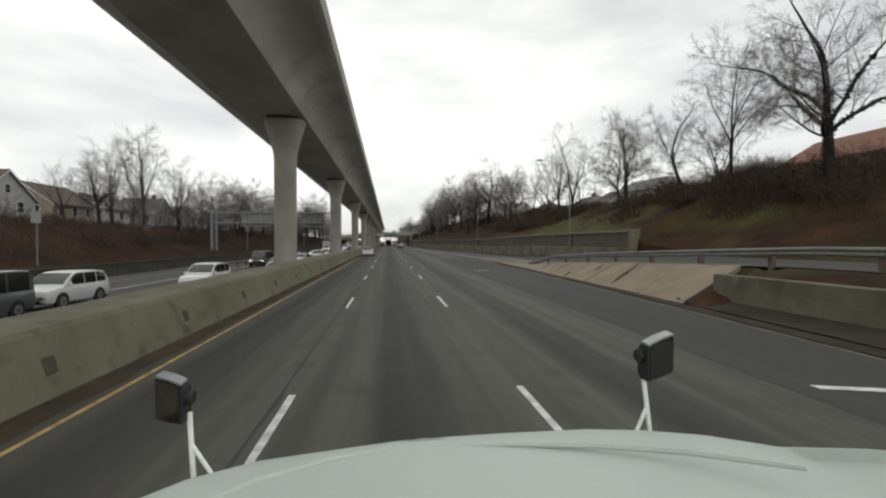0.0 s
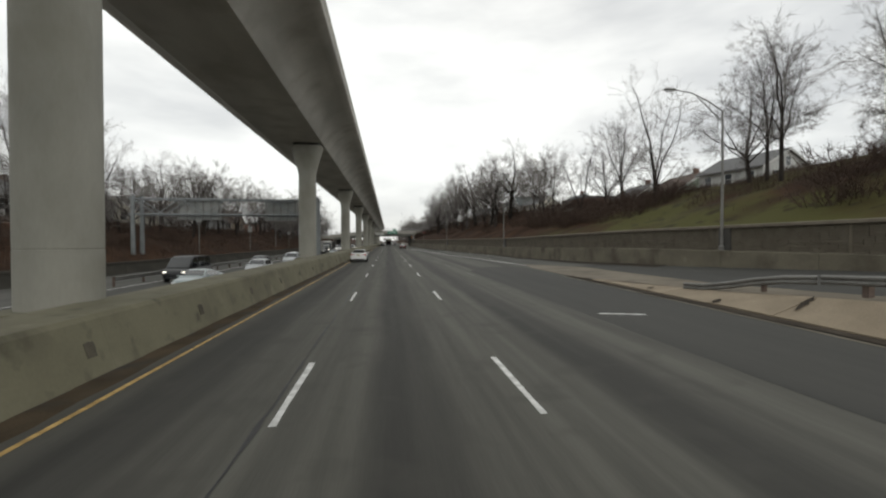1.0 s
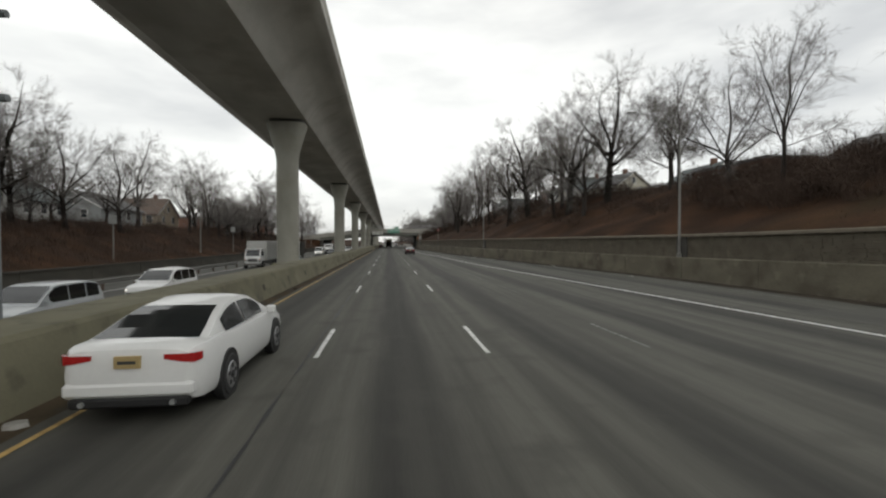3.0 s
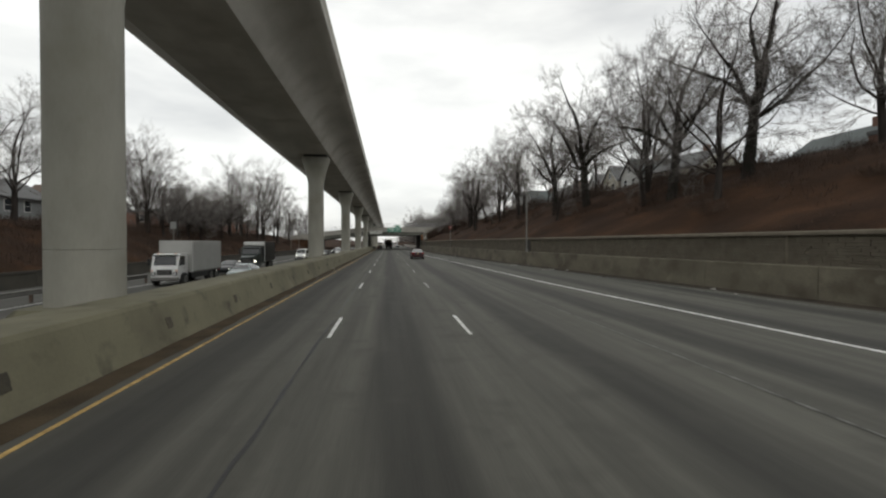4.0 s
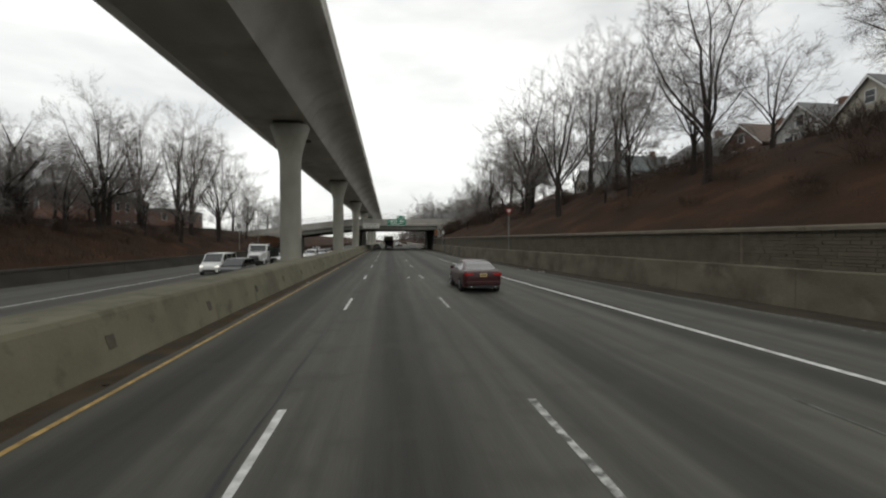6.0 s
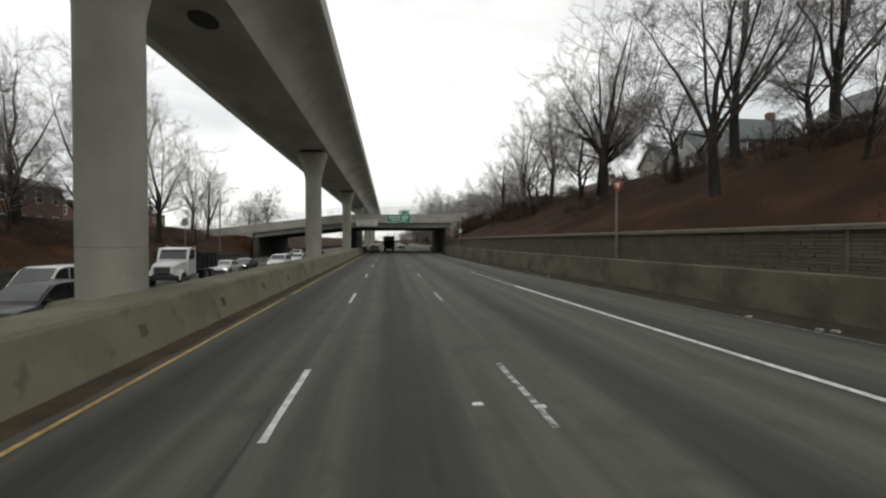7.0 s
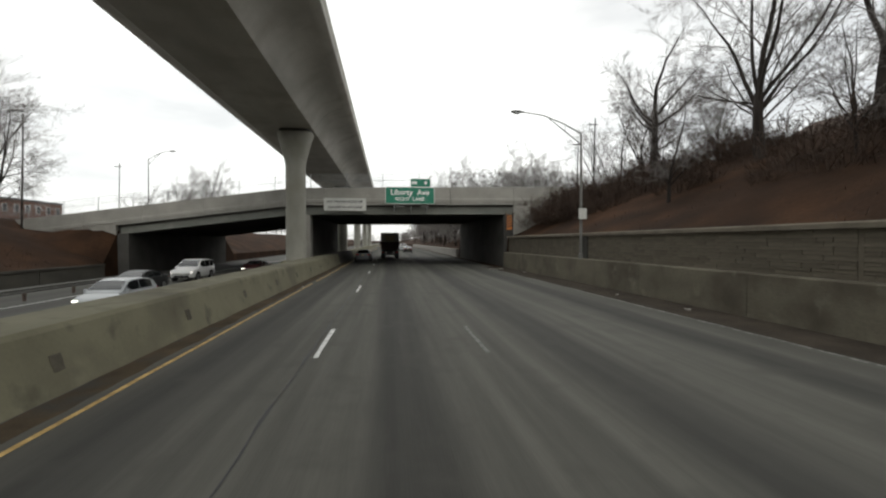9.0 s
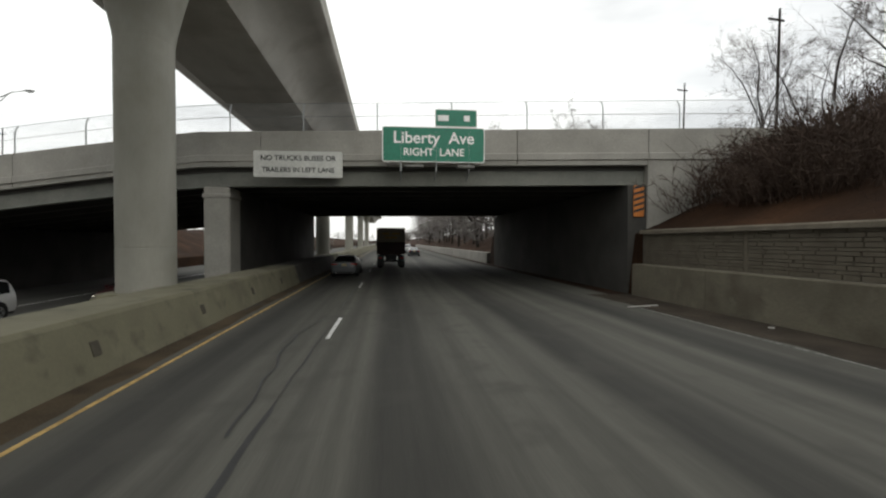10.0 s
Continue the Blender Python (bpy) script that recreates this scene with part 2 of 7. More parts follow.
tan_panel = material("tan_panel", (0.30, 0.27, 0.20), (0.40, 0.36, 0.27), 0.7, scale=1.2, grain=12)
tail_gate = material("dirty_red_steel", (0.045, 0.026, 0.024), (0.085, 0.05, 0.045), 0.75, scale=1.2, grain=12)
siding = [material("siding_" + n, c, [v * 1.15 for v in c], 0.8, scale=0.6, grain=6, stretch=(0.3, 0.3, 6), bump=0.1)
          for n, c in (("white", (0.40, 0.40, 0.385)), ("cream", (0.35, 0.33, 0.275)), ("grey", (0.22, 0.23, 0.23)), ("tan", (0.30, 0.25, 0.19)),
                       ("brick", (0.13, 0.07, 0.05)), ("pale_green", (0.24, 0.29, 0.24)))]
roofing = [material("shingle_" + n, c, [v * 1.3 for v in c], 0.9, scale=1.2, grain=8, stretch=(1, 1, 4), bump=0.3)
           for n, c in (("grey", (0.10, 0.10, 0.10)), ("brown", (0.085, 0.06, 0.047)), ("red", (0.15, 0.07, 0.045)), ("slate", (0.075, 0.085, 0.085)))]
window_glass = material("window_glass", (0.02, 0.024, 0.028), (0.04, 0.045, 0.05), 0.08, scale=1.0, bump=0, spec=0.7)
trim_white = material("white_trim", (0.58, 0.58, 0.56), (0.68, 0.68, 0.66), 0.6, scale=2, bump=0)
door_brown = material("door_brown", (0.10, 0.055, 0.03), (0.15, 0.08, 0.045), 0.6, scale=2)
wire_mat = material("fence_wire", (0.33, 0.34, 0.34), (0.45, 0.46, 0.46), 0.5, metal=0.5, scale=2, bump=0)
litter_mat = material("litter", (0.22, 0.21, 0.19), (0.40, 0.39, 0.36), 0.8, scale=6)


# ---- shape helpers ----
class Geo:
    """Collects vertices and faces for one mesh."""

    def __init__(self):
        self.v, self.f = [], []

    def add(self, vs, fs):
        k = len(self.v)
        self.v.extend(vs)
        self.f.extend([tuple(i + k for i in f) for f in fs])
        return self

    def box(self, x0, x1, y0, y1, z0, z1, b=0.0):
        if not b:
            return self.add([(x, y, z) for z in (z0, z1) for y in (y0, y1) for x in (x0, x1)],
                            [(0, 2, 3, 1), (4, 5, 7, 6), (0, 1, 5, 4), (2, 6, 7, 3), (0, 4, 6, 2), (1, 3, 7, 5)])
        rings = []
        for z, i in ((z0, b), (z0 + b, 0), (z1 - b, 0), (z1, b)):
            c = b if i == 0 else b * 1.3
            rings.append([(x0 + c, y0 + i, z), (x1 - c, y0 + i, z), (x1 - i, y0 + c, z), (x1 - i, y1 - c, z),
                          (x1 - c, y1 - i, z), (x0 + c, y1 - i, z), (x0 + i, y1 - c, z), (x0 + i, y0 + c, z)])
        return self.loft(rings)

    def loft(self, rings, closed=True, caps=True):
        n, k = len(rings[0]), len(self.v)
        for r in rings:
            self.v.extend([tuple(p) for p in r])
        for i in range(len(rings) - 1):
            for j in range(n if closed else n - 1):
                a, b2 = k + i * n + j, k + i * n + (j + 1) % n
                self.f.append((a, b2, b2 + n, a + n))
        if caps:
            self.f.append(tuple(k + j for j in reversed(range(n))))
            self.f.append(tuple(k + (len(rings) - 1) * n + j for j in range(n)))
        return self

    def tube(self, points, radii, n=8, caps=True):
        rings, pts = [], [Vector(p) for p in points]
        for i, p in enumerate(pts):
            d = (pts[min(i + 1, len(pts) - 1)] - pts[max(i - 1, 0)]).normalized()
            u = d.orthogonal().normalized() if abs(d.z) > 0.95 else d.cross(Vector((0, 0, 1))).normalized()
            w = d.cross(u)
            r = radii[i] if isinstance(radii, (list, tuple)) else radii
            rings.append([p + (u * math.cos(2 * math.pi * k / n) + w * math.sin(2 * math.pi * k / n)) * r for k in range(n)])
        return self.loft(rings, True, caps)

    def disc(self, axis_point, r, depth, n=20, rim=0.0):
        """A wheel-like cylinder whose axis is x, with rounded shoulders."""
        x, y, z = axis_point
        b = rim or depth * 0.18
        prof = ((-depth / 2, r - b), (-depth / 2 + b, r), (depth / 2 - b, r), (depth / 2, r - b))
        return self.loft([[(x + dx, y + rr * math.cos(2 * math.pi * k / n), z + rr * math.sin(2 * math.pi * k / n)) for k in range(n)] for dx, rr in prof])

    def mesh(self, name, m, smooth=False):
        me = bpy.data.meshes.new(name)
        me.from_pydata(self.v, [], self.f)
        bm = bmesh.new()
        bm.from_mesh(me)
        bmesh.ops.recalc_face_normals(bm, faces=bm.faces)
        bm.to_mesh(me)
        bm.free()
        if smooth:
            me.polygons.foreach_set("use_smooth", [True] * len(me.polygons))
            me.set_sharp_from_angle(angle=radians(38))
        me.materials.append(m)
        return me


def part(name, geo, m, parent, label="", smooth=False):
    """One mesh as a part of a thing."""
    ob = new(name, geo.mesh(name, m, smooth) if isinstance(geo, Geo) else geo)
    ob.parent = parent
    return tagged(ob, label)


def thing(name, label, category, at=(0, 0, 0), turn=0, group=""):
    ob = new(name)
    ob.matrix_basis = pose(*at, 0, 0, turn)
    return tagged(ob, label, category, group)


def single(name, geo, m, label, category, kind="", group="", smooth=False):
    return tagged(new(name, geo.mesh(name, m, smooth)), label, category, group, kind)


def lerp(x, xs, ys):
    return float(np.interp(x, xs, ys))


# ---- the lie of the land ----
LOW = -0.95                                   # the opposite carriageway lies lower
DOWN_LEFT = -26.5                             # foot wall of the far bank


def wall_x(y):
    return lerp(y, (35, 95, 141, 195, 248, 600), (20.0, 19.3, 15.0, 11.9, 11.2, 12.5))


def kerb_x(y):
    return lerp(y, (-60, 8, 15, 39, 50), (10.2, 10.4, 10.8, 11.9, 12.3))


def bank_z(y):
    return lerp(y, (-60, 14, 27, 35, 41, 52), (1.5, 1.45, 1.0, 0.55, 0.2, 0.0))


def wall_lift(y):
    """The retaining wall stands higher beside the ramp."""
    return lerp(y, (30, 58, 92), (0.46, 0.42, 0.0))


def ramp_z(x, y):
    """The ramp tilts up from the gore to the wall's foot and comes down to the road."""
    rise = lerp(y, (14, 30, 50, 64, 82), (1.5, 1.45, 0.72, 0.30, 0.0))
    return bank_z(y) + (max(rise, bank_z(y)) - bank_z(y)) * min(1.0, max(0.0, (x - 13.4) / (wall_x(y) - 13.9)))


def bridge_y(x):
    return 245.5 - 0.15 * (x - 4)


def bridge_drop(x):
    return -0.105 * max(0.0, -9.0 - x) ** 1.02


def right_hill(dx, y):
    """Height of the bank dx metres behind the wall."""
    foot = 2.75 + wall_lift(y) if y > 35 else lerp(y, (20, 35), (bank_z(y), 2.4))
    z = foot + lerp(dx, (0.3, 4, 14, 16, 22, 40, 200), (0, 1.5, 5.7, 5.9, 4.4, 4.2, 8)) * lerp(y, (28, 32, 48, 58, 85, 95, 125, 140, 170, 200, 240), (1.12, 1.0, 1.0, 0.9, 0.9, 1.0, 1.1, 1.17, 1.17, 1.1, 1.1))
    if y > 273.9:
        z = 0.95 + lerp(dx, (0.3, 4, 14, 40, 200), (0, 1.2, 4.4, 4.8, 8))
    if 245.5 < y < 274 and dx > 0.5:
        z = lerp(dx, (0.5, 20, 40), (6.0, 6.4, z))
    return z


def left_hill(x, y):
    z = lerp(-x, (26.6, 29, 37, 39, 45, 80, 300), (0.3, 1.3, 4.7, 4.8, 3.4, 3.6, 7))
    if bridge_y(x) - 1 < y < bridge_y(x) + 28:
        z = max(z if x < -36 else 0, 6.0 + bridge_drop(x))
    return z


def land(x, y):
    """Ground height anywhere."""
    if x < DOWN_LEFT - 0.1:
        return left_hill(x, y)
    if x < -6.9:
        return LOW
    w = wall_x(y)
    if y < 50 and x > kerb_x(y):
        if x <= 20 and y < 15.6:
            return lerp(x, (kerb_x(y), 12.0, 12.35, 14), (0, 0.22, 1.15, bank_z(y)))
        if x <= 20:
            return lerp(x, (kerb_x(y), 13.4 + 0.02 * max(0, y - 35)), (0, bank_z(y)))
        return right_hill(x - 20, y)
    if x <= w + 0.2:
        return 0.0
    return right_hill(x - w, y)


# ---- ground ----
def ground_columns(y):
    w = wall_x(y)
    left = [-900, -420, -220, -130, -90, -70, -58, -50, -46, -42, -39, -37, -35, -33, -31, -29, -27.6, DOWN_LEFT - 0.15, DOWN_LEFT - 0.05,
            -24, -20, -16, -12, -9, -6.95, -6.85, -5, 0, 5, 9]
    k = kerb_x(y) if y < 50 else min(13.3, w - 1.6)
    if y < 15.6:
        mid = [k, 11.6, 12.0, 12.35, 13.2, 14.0, w - 0.05]
    else:
        mid = [k, k + 0.6 * (13.5 - k) if y < 50 else k + 0.2, 13.5 if y < 50 else k + 0.4, *( (14.2, 15.5, 17) if y < 50 else (k + 0.6, k + 0.8, k + 1.0)), w - 0.05]
    return left + mid + [w + d for d in (0.25, 1.2, 2.6, 4, 5.5, 7, 9, 11, 13, 15, 17, 20, 26, 40, 80, 200, 900)]


rows_y = ([-120, -60, -30] + [-20 + 1.5 * i for i in range(176)] + [244.8, 245.4, 245.6, 248, 251, 256, 262, 268, 273.9, 274.1, 278] +
          [284 + 8 * i for i in range(30)] + [540, 600, 700, 850, 1100, 1500, 2500])
rows_y = sorted(rows_y)
gv, gf = [], []
for y in rows_y:
    for x in ground_columns(y):
        z = land(x, y)
        slope_here = x < DOWN_LEFT - 1 or x > wall_x(y) + 0.5
        flat = abs(z) < 1e-6 or z == LOW
        if slope_here and abs(x) < 300:
            z += 0.35 * noise.noise((x * 0.16, y * 0.16, 0)) + 0.12 * noise.noise((x * 0.6, y * 0.6, 3))
        gv.append((x, y, z - (0.06 if flat else 0.0)))
nc = len(ground_columns(0))
for i in range(len(rows_y) - 1):
    for j in range(nc - 1):
        a = i * nc + j
        gf.append((a, a + 1, a + nc + 1, a + nc))
g = Geo()
g.add(gv, gf)
ground = single("ground", g, soil, "brown leaf-littered embankments with winter grass patches", "ground", "structure", smooth=True)


def strip(y0, y1, step, left, right, z, wob=0.0, seed=0, z_right=None):
    """A ribbon along the road; left, right and the heights may be functions of y."""
    ge, n = Geo(), max(1, int(math.ceil((y1 - y0) / step)))
    vs = []
    for i in range(n + 1):
        y = y0 + (y1 - y0) * i / n
        e = wob * noise.noise((y * 0.8, seed, 1.7)) + wob * 0.6 * noise.noise((y * 3.1, seed, 5.2))
        e2 = wob * noise.noise((y * 0.9, seed, 11.7))
        vs += [(left(y) + e2, y, z(y) if callable(z) else z), (right(y) + e, y, z_right(y) if z_right else z(y) if callable(z) else z)]
    ge.add(vs, [(2 * i, 2 * i + 1, 2 * i + 3, 2 * i + 2) for i in range(n)])
    return ge


def road_edge(y):
    return kerb_x(y) if y < 49 else lerp(y, (49, 50.5), (kerb_x(49), wall_x(50.5) - 1.3)) if y < 50.5 else wall_x(y) - 1.3


single("road", strip(-100, 1500, 3, lambda y: -5.06, road_edge, 0.0), asphalt, "dark grey asphalt motorway with oil-darkened lanes", "road", "structure")
single("road_opposite", strip(-100, 1500, 10, lambda y: DOWN_LEFT, lambda y: -6.86, LOW), asphalt_old, "grey asphalt of the opposite carriageway", "road", "structure")
def ramp_left(y):
    return lerp(y, (-60, 33, 44, 50, 58, 62, 67, 82), (14.1, 14.1, 14.9, 15.5, 16.0, 15.2, 13.8, 13.7))


for y0, count, mat, label in ((-60.0, 61, asphalt_new, "dark asphalt entry ramp behind the guard rail"), (60.0, 12, asphalt_old, "worn asphalt where the ramp runs into the road")):
    ge, vs = Geo(), []
    for i in range(count):
        y = y0 + 2.0 * i
        xl, xr = ramp_left(y), wall_x(y) - 0.30 if y > 35 else 19.6
        vs += [(xl + (xr - xl) * k / 3, y, ramp_z(xl + (xr - xl) * k / 3, y) + lerp(y, (44, 60), (0.03, 0.012))) for k in range(4)]
    ge.add(vs, [(4 * i + k, 4 * i + k + 1, 4 * i + k + 5, 4 * i + k + 4) for i in range(count - 1) for k in range(3)])
    single("ramp", ge, mat, label, "road", "structure", smooth=True)
single("gutter_dirt", strip(-60, 300, 0.5, lambda y: -5.05, lambda y: -4.52, 0.005, 0.10, 1), gutter_grit, "strip of brown road grit along the barrier", "dirt", "structure")
single("verge_dirt", strip(52, 244, 0.6, lambda y: road_edge(y) - lerp(y, (60, 120, 165), (0.15, 0.35, 0.95)), lambda y: wall_x(y) - 0.25, lambda y: ramp_z(wall_x(y) - 1.45, y) + (0.035 if y < 83 else 0.006), 0.22, 2,
                           lambda y: ramp_z(wall_x(y) - 0.4, y) + (0.09 if y < 83 else 0.006)), dirt,
       "strip of dark dirt and leaves along the wall foot", "dirt", "structure")
single("kerb_verge", strip(-40, 52, 0.6, lambda y: kerb_x(y) - 0.45, lambda y: kerb_x(y) + 0.3, 0.035, 0.12, 4), dirt, "dirt gathered along the road edge", "dirt", "structure")

single("shoulder_patch", strip(-40, 63.5, 0.8, lambda y: lerp(y, (-40, 30, 58, 63.5), (6.35, 6.4, 6.4, 9.0)), lambda y: kerb_x(y) - 0.35 if y < 50 else lerp(y, (50, 60, 63.5), (11.95, 12.3, 12.2)), 0.004, 0.05, 12), asphalt_new,
       "darker newer asphalt along the shoulder", "road", "structure")
ge, vs = Geo(), []
for i in range(103):
    y = 16.0 + 0.5 * i
    xl = lerp(y, (16, 38, 42, 48.9, 50, 61, 67), (13.3, 13.34, 13.42, 12.6, 12.2, 12.6, 13.75)) + 0.10 * noise.noise((y * 0.9, 14, 2))
    xr = ramp_left(y) + 0.12 + 0.1 * noise.noise((y * 0.7, 14, 8))
    vs += [(xl + (xr - xl) * k / 2, y, max(bank_z(y) * lerp(xl + (xr - xl) * k / 2, (11.9, 13.4), (0.0, 1.0)), ramp_z(xl + (xr - xl) * k / 2, y)) + lerp(y, (42, 52), (0.075, 0.022))) for k in range(3)]
ge.add(vs, [(3 * i + k, 3 * i + k + 1, 3 * i + k + 4, 3 * i + k + 3) for i in range(102) for k in range(2)])
single("gore_paving", ge, gore_concrete, "tan dirty concrete gore between road and ramp", "paving", "structure", smooth=True)

ge, vs, n = Geo(), [], 0
for i in range(95):
    y = -40 + 0.6 * i
    vs += [(x, y, land(x, y) + 0.03 + 0.02 * noise.noise((x * 2, y, 8))) for x in (kerb_x(y) + 0.22, kerb_x(y) + 0.8, 11.97)]
ge.add(vs, [(3 * i + k, 3 * i + k + 1, 3 * i + k + 4, 3 * i + k + 3) for i in range(94) for k in (0, 1)])
single("wall_verge", ge, dirt, "dry dirt heaped below the low wall", "dirt", "structure", smooth=True)

# ---- road markings ----
for y0, y1 in ((-60, 128.4), (129.2, 176.6), (177.9, 228.4), (229.8, 700)):
    single("edge_line", strip(y0, y1, 1.5, lambda y: -4.325, lambda y: -4.235, 0.009, 0.014, 21), paint_yellow, "yellow painted edge line with worn breaks", "road marking", "structure", "edge line")
dash_geo = strip(0, 3.05, 0.3, lambda y: -0.055, lambda y: 0.055, 0.0, 0.016, 9).mesh("lane_dash", paint_white)
worn_geo = strip(0, 3.05, 0.3, lambda y: -0.055, lambda y: 0.055, 0.0, 0.02, 7).mesh("lane_dash", paint_worn)
faint_geo = strip(0, 3.05, 0.3, lambda y: -0.05, lambda y: 0.05, 0.0, 0.025, 6).mesh("lane_dash", paint_faint)
for k in range(-2, 32):
    for x, me, skip in ((-1.48, dash_geo, ()), (2.13, dash_geo if k < 9 else worn_geo if k < 16 else faint_geo, range(18, 24)), (5.86, faint_geo, [*range(-2, 4), *range(7, 40)])):
        if k not in skip:
            ob = tagged(new("lane_dash", me), "worn white lane dash painted on asphalt", "road marking", "lane dashes", "structure")
            ob.location = (x, 4.3 + 12.19 * k, 0.008)


def merge_x(y):
    return lerp(y, (66, 79, 109, 116, 140.6, 188, 215), (13.5, 12.36, 9.8, 9.3, 8.2, 6.4, 6.2))


single("merge_line", strip(66, 180.5, 1, lambda y: merge_x(y) - 0.09, lambda y: merge_x(y) + 0.09, 0.012, 0.012, 23), paint_white, "solid white line tapering in from the ramp", "road marking", "structure")
single("worn_merge_line", strip(180.5, 191.7, 0.4, lambda y: merge_x(y) - 0.07, lambda y: merge_x(y) + 0.07, 0.012, 0.03), paint_worn, "worn white line fading out", "road marking", "structure")
single("shoulder_line", strip(84, 240, 2, lambda y: wall_x(y) - 2.42, lambda y: wall_x(y) - 2.30, 0.012, 0.02), paint_faint, "faded pale line along the shoulder", "road marking", "structure")
single("kerb_line", strip(-40, 52, 0.8, lambda y: kerb_x(y) - 0.60, lambda y: kerb_x(y) - 0.48, 0.012, 0.05), coping_mat, "faded worn line along the kerb", "road marking", "structure")
for x0, x1, y in ((6.9, 8.1, 6.6), (6.85, 8.25, 36.6), (12.2, 13.3, 74.0)):
    g = Geo()
    g.add([(x0, y, 0.014), (x1, y - 0.35, 0.014), (x1, y - 0.15, 0.014), (x0, y + 0.2, 0.014)], [(0, 1, 2, 3)])
    single("cross_mark", g, paint_white, "short white cross mark on asphalt", "road marking", "structure", "cross marks")
for x, y in ((1.29, 163.7), (2.17, 163.5), (-4.5, 161.0), (-4.45, 226.4)):
    single("road_stud", Geo().loft([[(x + a * q, y + b * q, zz) for a, b in ((-0.08, -0.05), (0.08, -0.05), (0.08, 0.05), (-0.08, 0.05))] for q, zz in ((1, 0.005), (1, 0.012), (0.6, 0.028))]), paint_white,
           "small pale road stud on asphalt", "road stud", "structure", "road studs")
single("old_lane_line", strip(88, 141, 0.5, lambda y: 6.0, lambda y: 6.07, 0.009, 0.035, 31), paint_ghost, "worn remains of an old white lane line", "road marking", "structure")
single("edge_line", strip(-60, 300, 3, lambda y: -19.07, lambda y: -18.93, LOW + 0.008, 0.012, 41), paint_white, "white edge line of the opposite carriageway", "road marking", "structure", "edge line")
for k in range(-2, 26):
    ob = tagged(new("lane_dash", dash_geo), "worn white lane dash painted on asphalt", "road marking", "lane dashes", "structure")
    ob.location = (-14.95, 7.0 + 12.19 * k, LOW + 0.008)
# sealed cracks
single("tar_seam", strip(-20, 300, 0.35, lambda y: -1.685, lambda y: -1.635, 0.006, 0.06, 3), patch_tar, "black tar-sealed seam beside the lane line", "tar seam", "structure")
for x0, y0, x1, y1, wid in ((-2.0, 230.4, -2.35, 236.5, 0.07), (-2.5, 235.6, -1.95, 239.0, 0.05), (-1.2, 135.4, -0.2, 135.5, 0.05),
                            (-0.6, 133.0, 0.6, 133.1, 0.06), (-3.4, 40.5, -1.5, 40.6, 0.06), (-0.2, 44.8, 1.4, 44.7, 0.05), (-1.55, 220.8, -0.3, 220.7, 0.03)):
    n_seg, g, vs = 14, Geo(), []
    dirv = Vector((x1 - x0, y1 - y0, 0))
    nor = Vector((-dirv.y, dirv.x, 0)).normalized()
    for i in range(n_seg + 1):
        p = Vector((x0, y0, 0.011)) + dirv * i / n_seg + nor * 0.12 * noise.noise((i * 0.5, x0, y0))
        w2 = wid * 0.5 * (0.6 + 0.5 * abs(noise.noise((i * 0.9, y0, 2))))
        vs += [tuple(p - nor * w2), tuple(p + nor * w2)]
    g.add(vs, [(2 * i, 2 * i + 1, 2 * i + 3, 2 * i + 2) for i in range(n_seg)])
    single("tar_crack", g, patch_tar, "wandering crack sealed with black tar", "tar seam", "structure", "sealed cracks")

# ---- median barrier ----
concrete_cover = material("drain_cover_concrete", (0.052, 0.046, 0.034), (0.082, 0.074, 0.053), 0.95, scale=2.5, grain=26, random_by=0.35)
median = thing("median_barrier", "stained grey-brown concrete median barrier", "barrier")
median["kind"] = "structure"
profile = ((-5.05, 0.0), (-5.10, 0.14), (-5.205, 0.50), (-5.34, 0.96), (-5.42, 1.04), (-6.72, 1.04), (-6.80, 0.98), (-6.92, LOW))
seg_len = 6.1
for k in range(-4, 76):
    y0 = 1.3 + seg_len * k
    # Segments beneath the bridge get a darker colour that stands in for its shade.
    bridge_shade = 246.5 < y0 < 268
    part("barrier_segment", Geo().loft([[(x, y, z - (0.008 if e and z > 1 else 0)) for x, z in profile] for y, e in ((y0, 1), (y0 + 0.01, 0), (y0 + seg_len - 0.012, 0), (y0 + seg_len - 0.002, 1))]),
         concrete_dark if bridge_shade else concrete_barrier, median)
cover_rng = random.Random(4)
covers = []
for i in range(4):
    ring = [((0.125 + 0.02 * cover_rng.random()) / max(abs(math.cos(k * math.pi / 8)), abs(math.sin(k * math.pi / 8))) ** 0.8, k * math.pi / 8) for k in range(16)]
    covers.append(Geo().loft([[(o, q * r * math.cos(a), q * r * 1.1 * math.sin(a)) for r, a in ring] for o, q in ((-0.03, 1.0), (0.010, 0.95), (0.014, 0.80))]).mesh("drain_cover", concrete_cover))
for k in range(-3, 60):
    ob = new("drain_cover", covers[cover_rng.randrange(4)])
    ob.parent, ob.matrix_basis = median, pose(-5.197, 7.8 + 4.7 * k, 0.47, 0, -16.3, cover_rng.uniform(-1, 1))

# ---- viaduct ----
PILLARS = (-1.9, 33.9, 65.4, 102.4, 137.9, 170.4, 203.3, 239.5, 277.0, 312.0, 347.0, 382.0)
AXIS = -7.36
viaduct = thing("viaduct", "pale grey concrete box-girder rail viaduct on flared pillars", "viaduct")
section = ((-10.45, 11.34), (-10.3, 11.3), (-6.1, 11.3), (-5.95, 11.34), (-5.5, 12.02), (-5.15, 12.42), (-4.7, 12.76), (-4.15, 13.03), (-3.6, 13.23), (-3.1, 13.38), (-3.05, 13.44),
           (-3.05, 13.72), (-13.45, 13.72), (-13.45, 13.44), (-13.4, 13.38), (-12.9, 13.23), (-12.35, 13.03), (-11.8, 12.76), (-11.35, 12.42), (-11.0, 12.02))
